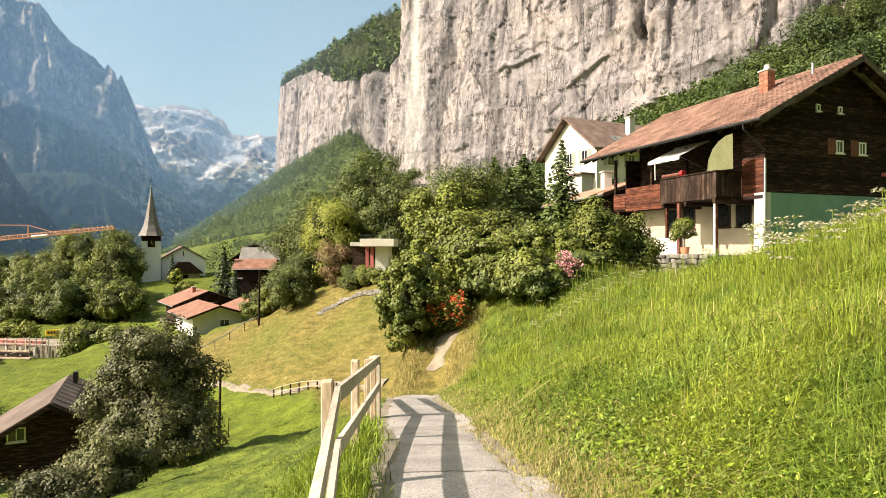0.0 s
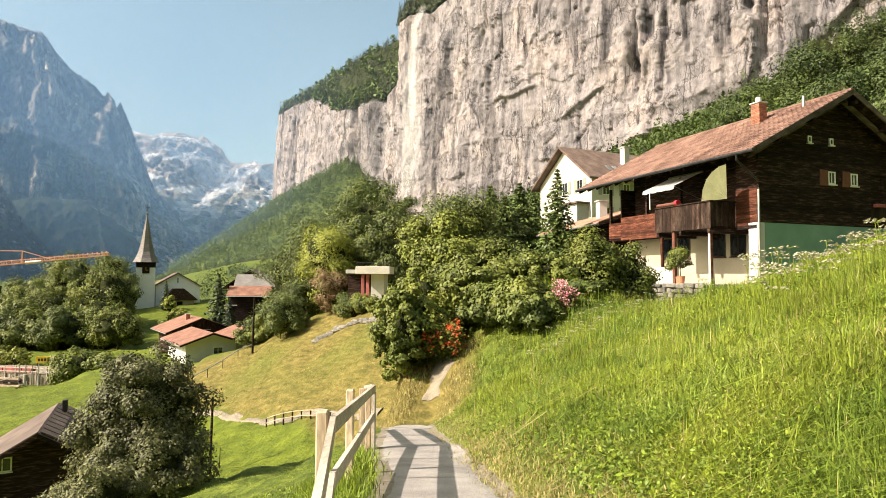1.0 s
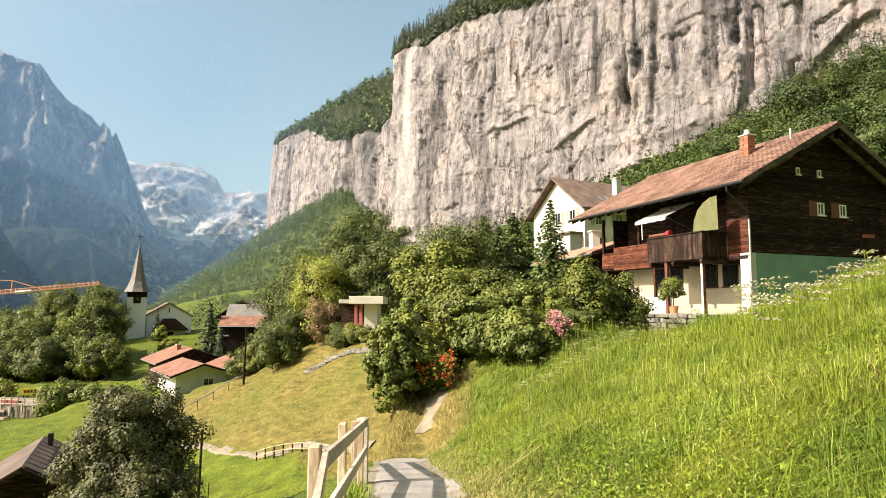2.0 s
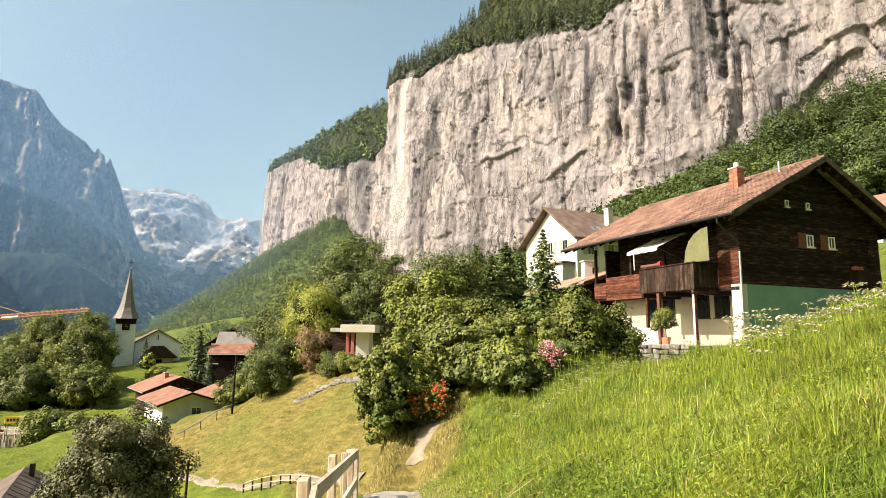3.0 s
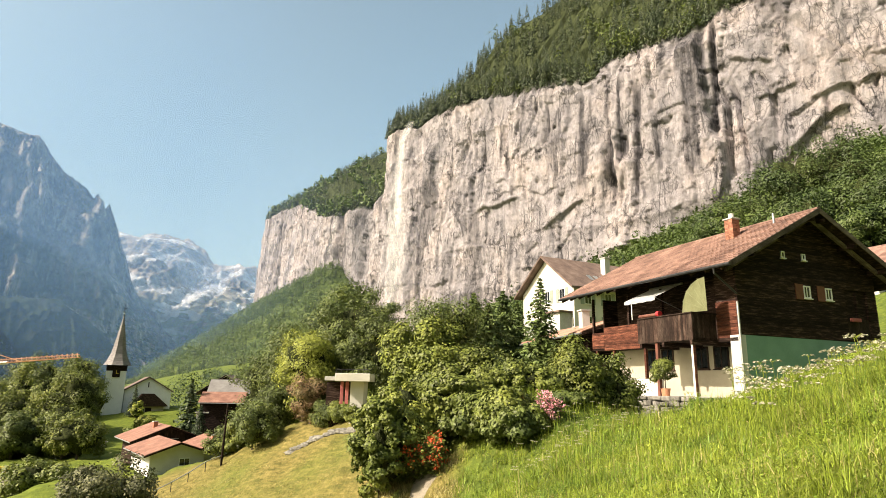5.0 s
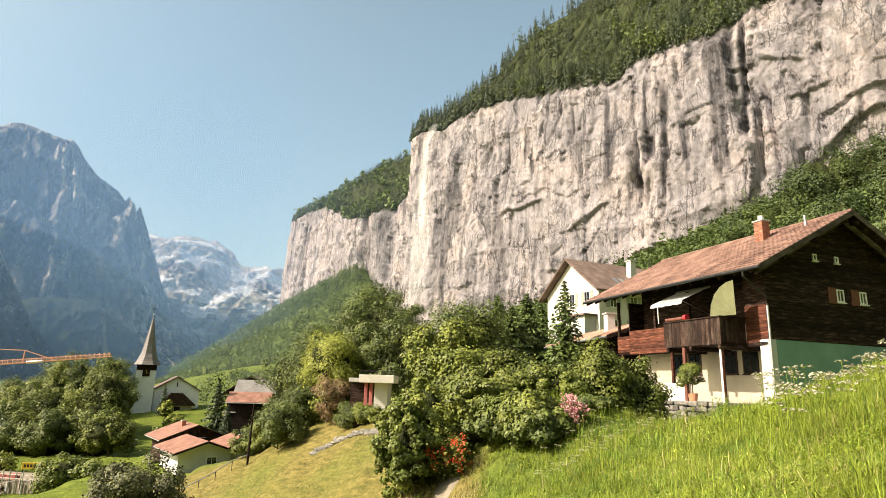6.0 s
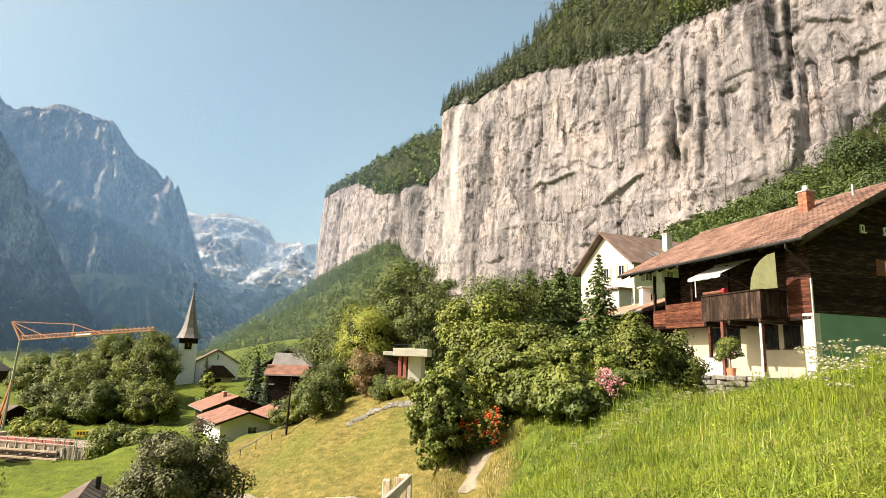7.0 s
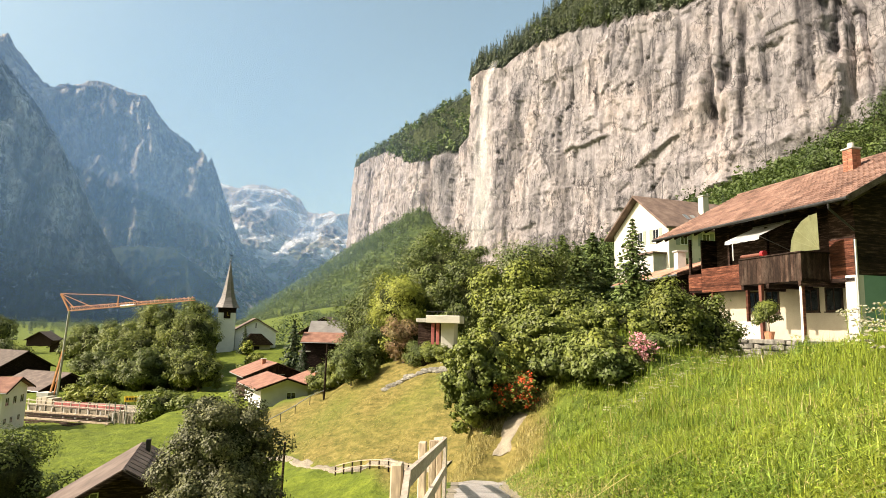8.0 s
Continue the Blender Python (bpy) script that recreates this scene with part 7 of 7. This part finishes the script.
def post_thing(name, label, a, dist, height, r, mat=None, category="post"):
    x, y = a * dist, dist
    z = gz(x, y)
    ob = part(name, rod((0, 0, -0.3), (0.02 * height, 0, height), r, r * 0.8, 8), mat or M_dark_wood, at=pose(x, y, z))
    return tagged(ob, label, category)


post_thing("pole", "dark weathered wooden pole on the lawn", -0.378, 34, 4.4, 0.085)
post_thing("stake", "thin wooden stake on the lawn", -0.362, 35, 1.2, 0.03)
post_thing("utility_pole", "dark wooden utility pole on the slope's rim", -0.311, 66, 6.2, 0.12)

# rail fence along the path: posts stand outside, two rails on the path side
fence = thing("path_fence", "weathered grey two-rail wooden fence beside the path", "fence")
line = [(-0.34, 1.25), (-0.44, 2.1), (-0.775, 4.36), (-0.93, 6.85), (-1.07, 9.9)]


def fence_z(y):
    return gz(path_x(y), y)


def fence_at(y):
    return float(np.interp(y, [p[1] for p in line], [p[0] for p in line]))


for y, hh in ((2.0, 0.60), (4.45, 0.82), (6.85, 0.95), (9.75, 0.98)):
    x = fence_at(y) - 0.085
    part("post", box(x - 0.045, x + 0.045, y - 0.045, y + 0.045, gz(x, y) - 0.3, fence_z(y) + hh, 0.012), M_post, fence)
for y0, y1 in ((1.25, 4.36), (4.38, 9.95)):
    for low in (0.0, 0.42):
        h0, h1 = (0.70 - low * 0.95, 0.72 - low * 0.95) if y0 < 2 else (0.72 - low * 0.95, 0.97 - low * 1.03)
        part("rail", beam((fence_at(y0), y0, fence_z(y0) + h0), (fence_at(y1), y1, fence_z(y1) + h1), 0.04, 0.115), M_fence, fence)
for yy in (9.86, 9.66):
    part("end_board", box(fence_at(yy) - 0.02, fence_at(yy) + 0.03, yy - 0.05, yy + 0.05, fence_z(yy) - 0.05, fence_z(yy) + 0.90), M_fence, fence)

for y, x in ((11.9, -1.42), (13.9, -1.72)):
    part("post", box(x - 0.12, x - 0.03, y - 0.045, y + 0.045, gz(x, y) - 0.3, fence_z(y) + 0.98, 0.012), M_post, fence)
for hh in (0.97, 0.49):
    part("rail", beam((-1.10, 9.98, fence_z(9.98) + hh), (-1.72, 13.95, fence_z(13.95) + hh), 0.045, 0.14), M_fence, fence)

low_fence = thing("low_fence", "low wooden fence along the lower gravel path", "fence")
xs = np.linspace(-11.9, -5.4, 10)
ysf = np.interp(xs, [-12.5, -6.0, -4.8], [42.1, 37.4, 36.8])
zf = np.polyval(np.polyfit(xs, [gz(x, y) for x, y in zip(xs, ysf)], 2), xs)
for x, y, z in zip(xs, ysf, zf):
    part("post", box(x - 0.04, x + 0.04, y - 0.04, y + 0.04, z - 0.3, z + 0.72), M_dark_wood, low_fence)
for i in range(9):
    for hh in (0.34, 0.68):
        part("rail", beam((xs[i], ysf[i] - 0.06, zf[i] + hh), (xs[i + 1], ysf[i + 1] - 0.06, zf[i + 1] + hh), 0.04, 0.06), M_post, low_fence)

rim_fence = thing("rim_fence", "metal handrail along the rim of the hay slope", "fence")
pts = [(a * d, d) for a, d in ((-0.41, 62), (-0.385, 63), (-0.36, 64), (-0.335, 65), (-0.312, 66))]
for x, y in pts:
    part("post", rod((x, y, gz(x, y) - 0.2), (x, y, gz(x, y) + 1.0), 0.04, sides=6), M_dark_metal, rim_fence)
for (x0, y0), (x1, y1) in zip(pts, pts[1:]):
    part("rail", rod((x0, y0, gz(x0, y0) + 1.0), (x1, y1, gz(x1, y1) + 1.0), 0.05, sides=6), M_metal, rim_fence)

dry = thing("dry_stone_edge", "line of field stones across the hay slope", "stone wall", kind="structure")
for i in range(64):
    t = i / 63 + random.uniform(-0.01, 0.01)
    d = 60.2 - 2.7 * t + random.uniform(-0.4, 0.4)
    x, y = (-0.208 + 0.118 * t) * d, d
    bm = bmesh.new()
    bmesh.ops.create_icosphere(bm, subdivisions=1, radius=random.uniform(0.18, 0.44), matrix=Matrix.Translation((x, y, gz(x, y) + 0.05)) @ Matrix.Diagonal((1.5, 0.9, random.uniform(0.5, 0.9), 1)) @ pose(0, 0, 0, random.uniform(0, 90), random.uniform(0, 90), 0))
    part("stone", bm, M_stone, dry)

# ---------------------------------------------------------------- building site, crane, farm roofs on the valley floor
gable_house("town_house", "white house with a red roof below the lawn", -71.2, 78.6, 110, 8.0, 11, -15.5, -9.1, -7.6, M_fresh_white, M_tile_flat, 0.8,
            front=((1.0, -11.4, 1.2, 1.2), (3.4, -11.4, 1.2, 1.2), (5.8, -11.4, 1.2, 1.2), (1.0, -14.0, 0.9, 0.9), (3.0, -14.0, 0.9, 0.9), (5.4, -14.0, 0.9, 0.9)),
            side=((1.0, -11.4, 1.1, 1.2), (3.4, -11.4, 1.1, 1.2), (6.4, -11.4, 1.1, 1.2), (0.7, -14.0, 0.9, 0.9), (2.2, -14.0, 0.9, 0.9), (3.7, -14.0, 0.9, 0.9), (6.4, -14.0, 0.9, 0.9)))
gable_house("barn", "low barn with a weathered red-brown roof", -88.4, 106.0, 75, 11, 12, -19, -12.2, -9.6, M_dark_wood, M_umber_roof, 0.8)
gable_house("barn", "black timber barn with a dark roof", -118.0, 128.0, 70, 12, 14, -15, -10.5, -7.0, M_dark_wood, M_umber_roof, 0.8)
gable_house("barn", "dark timber barn behind the crane", -104.0, 136.0, 20, 13, 12, -15, -12.6, -9.4, M_dark_wood, M_umber_roof, 0.9, ((5.5, -12.2, 1.0, 1.0),))
gable_house("farmhouse", "small timber farmhouse far down the valley", -186.0, 226.0, 25, 10, 10, -15, -10.5, -7.0, M_dark_wood, M_umber_roof, 1.0, ((3, -11.5, 1.0, 1.1), (6, -11.5, 1.0, 1.1)))
gable_house("farmhouse", "small timber farmhouse far down the valley", -228.0, 262.0, 15, 11, 10, -15, -9.5, -6.0, M_dark_wood, M_umber_roof, 1.0)
gable_house("barn", "far pale-roofed barn on the valley floor", -205.0, 280.0, 20, 9, 10, -15, -10.5, -8.6, M_cream, M_grey_roof, 0.6)
strip("car_park", [(-92, 134), (-86, 126), (-80, 118)], 9.0, M_concrete, "pale paved yard between the trees", "yard", lift=0.15, step=1.5)
SITE = pose(-80.0, 93.5, 0, 0, 0, -10)
site = thing("site_platform", "long concrete building platform with a timber edge", "platform", SITE)
part("slab", box(0, 22.5, 0, 7, -19.5, -13.2, 0.05), M_gravel, site)
for i in range(13):
    part("edge_post", box(0.3 + 1.8 * i, 0.42 + 1.8 * i, -0.16, -0.003, -14.2, -12.1), M_fence, site)
for zz in (-12.95, -12.4):
    part("edge_rail", box(0, 22.5, -0.22, -0.162, zz, zz + 0.14), M_fence, site)
for i in range(11):
    o = random.uniform(-0.8, 0.8)
    part("timber", beam((0.5 + i * 0.5 + o, -0.5 - 0.5 * i, -14.1 - 0.26 * i), (18 + i * 0.25 + o, -0.5 - 0.5 * i + random.uniform(-0.3, 0.3), -14.1 - 0.26 * i + random.uniform(-0.15, 0.15)), 0.34, 0.24), M_board if i % 3 else M_post, site)
for i in range(9):
    part("wall_post", box(0.6 + 2.5 * i, 0.85 + 2.5 * i, -0.32, -0.225, -17.5, -13.3), M_concrete, site)
part("plank", beam((16, -2.2, -14.0), (20.5, -1.2, -12.9), 0.3, 0.08), M_fence, site)
for i in range(4):
    part("scaffold_post", rod((18 + 1.1 * i, -0.9, -15), (18 + 1.1 * i, -0.9, -11.6), 0.06, sides=6), M_metal, site)
boards = thing("board_stack", "row of red shuttering boards on the platform", "boards", SITE)
for i in range(8):
    part("board", box(5 + 1.7 * i, 6.6 + 1.7 * i, 0.6 + 0.05 * (i % 3), 1.6, -13.195, -12.55 + 0.12 * (i % 2), 0.02), M_red_board, boards)
blocks = thing("block_stack", "pale stacked blocks under a sheet on the platform", "blocks", SITE)
for i in range(3):
    part("block", box(1.2 + 1.2 * i, 2.3 + 1.2 * i, 0.5, 2.4, -13.195, -12.0 + 0.2 * (i % 2), 0.05), M_cream, blocks)
sign = thing("site_sign", "yellow sign board with dark unreadable lettering", "sign", pose(-64.0, 98.0, 0, 0, 0, 20))
part("panel", box(-1.5, 1.5, 0, 0.08, -12.7, -11.7, 0.02), M_yellow, sign)
for i in range(6):
    part("lettering_bar", box(-1.2 + i * 0.42, -0.9 + i * 0.42, -0.012, -0.003, -12.42, -12.0), M_dark_metal, sign)
for xx in (-1.3, 1.3):
    part("leg", box(xx - 0.06, xx + 0.06, 0.09, 0.2, -19.5, -11.75), M_dark_metal, sign)

crane = thing("tower_crane", "orange lattice building crane", "crane")
D = 105.0
cp = lambda a, e, d=D: Vector(at_way(a, e, d))
base_pt, top_pt, peak, tip = cp(-0.800, -0.150), cp(-0.793, 0.010), cp(-0.813, 0.041), cp(-0.555, 0.034)
part("mast", rod(base_pt, top_pt, 0.22, 0.18, 6), M_metal, crane, "grey steel mast")
part("brace", beam(cp(-0.816, -0.150), cp(-0.797, -0.062), 0.3, 0.3), M_orange, crane)
part("brace", beam(cp(-0.807, -0.150), cp(-0.795, -0.06), 0.18, 0.18), M_orange, crane)
part("ballast", box(base_pt.x - 3.2, base_pt.x - 0.8, D - 1.2, D + 1.2, base_pt.z - 0.5, base_pt.z + 1.6, 0.05), M_concrete, crane)
part("undercarriage", box(base_pt.x - 3.4, base_pt.x + 1.6, D - 1.6, D + 1.6, base_pt.z - 0.9, base_pt.z - 0.505, 0.05), M_dark_metal, crane)
part("a_frame", beam(top_pt, peak, 0.25, 0.25), M_orange, crane)
part("a_frame", beam(peak, top_pt + Vector((0.9, 0, 0.6)), 0.16, 0.16), M_orange, crane)
strut_top = cp(-0.700, 0.040)
jib_at = lambda t: top_pt.lerp(tip, t)
strut_foot = jib_at((strut_top.x - top_pt.x) / (tip.x - top_pt.x))
part("strut", beam(strut_foot, strut_top, 0.14, 0.14), M_orange, crane)
for a, b in ((peak, strut_top), (strut_top, jib_at(0.62)), (peak, jib_at(0.22))):
    part("tie_rod", rod(a, b, 0.07, sides=5), M_orange, crane)
for off in (Vector((0, -0.5, 0)), Vector((0, 0.5, 0)), Vector((0, 0, 0.75))):
    part("jib_chord", rod(top_pt + off, tip + off * 0.6, 0.075, 0.055, 5), M_orange, crane)
k = 30
for i in range(k):
    a, b, c = jib_at(i / k), jib_at((i + 0.5) / k), jib_at((i + 1) / k)
    for s in (-0.5, 0.5):
        v = rod(a + Vector((0, s, 0)), b + Vector((0, 0, 0.75)), 0.03, sides=4)
        rod(b + Vector((0, 0, 0.75)), c + Vector((0, s, 0)), 0.03, sides=4, bm=v)
        part("lattice", v, M_orange, crane)
part("jib_sleeve", rod(jib_at(0.42), jib_at(0.53), 0.33, 0.30, 6), M_frame, crane)

# ---------------------------------------------------------------- waterfall
def fall_material():
    m = bpy.data.materials.new("falling_water")
    m.use_nodes = True
    n, l = m.node_tree.nodes, m.node_tree.links
    b = n["Principled BSDF"]
    b.inputs["Base Color"].default_value, b.inputs["Roughness"].default_value = (0.62, 0.615, 0.61, 1), 0.9
    geo = n.new("ShaderNodeNewGeometry")
    mp = n.new("ShaderNodeMapping")
    mp.inputs["Scale"].default_value = (1, 1, 0.07)
    l.new(geo.outputs["Position"], mp.inputs[0])
    t = n.new("ShaderNodeTexNoise")
    t.inputs["Scale"].default_value, t.inputs["Detail"].default_value = 0.35, 6
    l.new(mp.outputs[0], t.inputs["Vector"])
    at = n.new("ShaderNodeAttribute")
    at.attribute_name = "thin"
    r = n.new("ShaderNodeMapRange")
    r.inputs["From Min"].default_value, r.inputs["From Max"].default_value = 0.38, 0.62
    r.inputs["To Min"].default_value, r.inputs["To Max"].default_value = 0.5, 1.0
    l.new(t.outputs["Fac"], r.inputs["Value"])
    k = n.new("ShaderNodeMath")
    k.operation = "MULTIPLY"
    l.new(r.outputs[0], k.inputs[0]), l.new(at.outputs["Fac"], k.inputs[1])
    l.new(k.outputs[0], b.inputs["Alpha"])
    return m


def waterfall(name, label, wall, ways, widths, clear, mat, density=0.8):
    """Veils of falling water that widen into spray, hanging clear of the rock wall over a plan line."""
    line, d = along_line(wall)
    q = on_wall(wall, ways)
    k = np.searchsorted(d, q[0, 0]) - 1
    run = (line[k + 1] - line[k]) / np.hypot(*(line[k + 1] - line[k]))
    V, Fc, T = [], [], []
    rows, cols = 70, 15
    for layer in range(3):
        v = np.linspace(0, 1, rows)[:, None]
        u = np.linspace(-1, 1, cols)[None]
        w = np.interp(v, np.linspace(0, 1, len(widths)), widths) / 2 * (0.5 + 0.3 * layer)
        sway = (fbm(np.stack([v.ravel() * 5 + layer * 9, 0 * v.ravel(), 0 * v.ravel()], 1), 3, 60 + layer)[:, None] - 0.5) * w * 0.9
        s = np.interp(v, np.linspace(0, 1, len(q)), q[:, 0]) + u * w + sway
        off = clear * np.minimum(v * 9, 1) + layer * 2.5
        x = np.interp(s, d, line[:, 0]) + run[1] * off
        y = np.interp(s, d, line[:, 1]) - run[0] * off
        z = np.interp(v, np.linspace(0, 1, len(q)), q[:, 1]) + 0 * u
        V.append(np.stack([x, y, z], -1).reshape(-1, 3))
        Fc.append(grid_faces(rows, cols) + layer * rows * cols)
        T.append((density * np.clip(1 - np.abs(u) ** 1.6, 0, 1) * (1 - 0.5 * v) * smoothstep(0, 0.02, v) * smoothstep(1.0, 0.85, v) * (0.75 - 0.2 * layer)).ravel())
    me = mesh_np(name, np.concatenate(V), np.concatenate(Fc), True)
    me.attributes.new("thin", "FLOAT", "POINT").data.foreach_set("value", np.concatenate(T).astype(np.float32))
    return tagged(part(name, me, mat), label, "waterfall", kind="structure")


M_fall = fall_material()
waterfall("waterfall", "thin tall waterfall dissolving into spray", WALL, ((-0.024, 0.468), (-0.033, 0.347), (-0.033, 0.233), (-0.042, 0.10)), (9, 30, 52, 66, 70), 15, M_fall, 0.50)
waterfall("waterfall_2", "far thin cascade in the gully of the next spur", WALL_FAR, ((-0.144, 0.29), (-0.150, 0.25), (-0.159, 0.205)), (4, 6, 8), 6, M_fall, 0.9)


# ---------------------------------------------------------------- tiles of the chalet's roof
def tile_mesh():
    """One clay tile, 0.25 wide, laid along +y of its own slope frame: a shallow curve with a thick lower edge."""
    V, F = [], []
    for j, (s, lift) in enumerate(((0.0, 0.048), (0.40, 0.004))):
        for i in range(4):
            u = -0.12 + 0.08 * i
            V.append((u, s, lift + 0.026 * math.cos(i / 3 * math.pi * 2)))
    for i in range(3):
        F.append((i, i + 1, i + 5, i + 4))
    n = len(V)
    V += [(x, 0.0, z - 0.040) for x, y, z in V[:4]]
    for i in range(3):
        F.append((n + i, n + i + 1, i + 1, i))
    me = bpy.data.meshes.new("roof_tile")
    me.from_pydata(V, [], F)
    me.materials.append(M_tile)
    return me


def lay_tiles():
    me = tile_mesh()
    ang = math.atan(PITCH)
    slope = math.hypot(RX + 1.25, (RX + 1.25) * PITCH)
    rows_n, cols_n = int(slope / 0.335), int(12.55 / 0.25)
    e = RIDGE - (RX + 1.25) * PITCH
    roof = next(o for o in chalet.children if o.name.startswith("roof_deck"))
    far = []
    for r in range(rows_n + 1):
        for c in range(cols_n):
            s = -0.05 + r * 0.335
            yy = -0.83 + c * 0.25
            m = Matrix.Translation((-1.25 + s * math.cos(ang), yy, e + s * math.sin(ang) + 0.006)) @ Matrix.Rotation(-ang, 4, "Y") @ Matrix.Rotation(-math.pi / 2, 4, "Z") @ pose(random.uniform(-0.006, 0.006), 0, random.uniform(0, 0.006), random.uniform(-1, 1), 0, random.uniform(-1.2, 1.2))
            if c < 15 and r < 19:
                ob = new("roof_tile", me)
                ob.parent = roof
                ob.matrix_basis = m
            else:
                far.append(m)
    src = np.array([v.co[:] for v in me.vertices])
    fac = np.array([p.vertices[:] for p in me.polygons])
    V = np.concatenate([src @ np.array(m.to_3x3()).T + np.array(m.translation) for m in far])
    F = np.concatenate([fac + i * len(src) for i in range(len(far))])
    tagged(part("roof_tiles", mesh_np("roof_tiles", V, F), M_tile, roof), kind="stuff")
    part("ridge_tiles", rod((RX, -0.95, RIDGE + 0.02), (RX, 11.6, RIDGE + 0.02), 0.11, sides=8), M_tile, chalet)
    dist = math.hypot(RX + 1.25, (RX + 1.25) * PITCH)
    part("roof_covering", prism([(RX + 0.05, RIDGE + 0.003), (W + 1.25, e + 0.003), (W + 1.25, e + 0.06), (RX + 0.05, RIDGE + 0.06)], -0.95, 11.6), M_tile, chalet)


lay_tiles()


# things of one kind form a group
kinds_seen = {}
for ob in list(scene.objects):
    if ob.parent is None and "category" in ob and ob.get("kind", "") == "":
        kinds_seen.setdefault(ob.name.split(".")[0], []).append(ob)
for stem_name, obs in kinds_seen.items():
    if len(obs) > 1:
        for ob in obs:
            ob["group"] = stem_name.replace("_", " ") + " group"
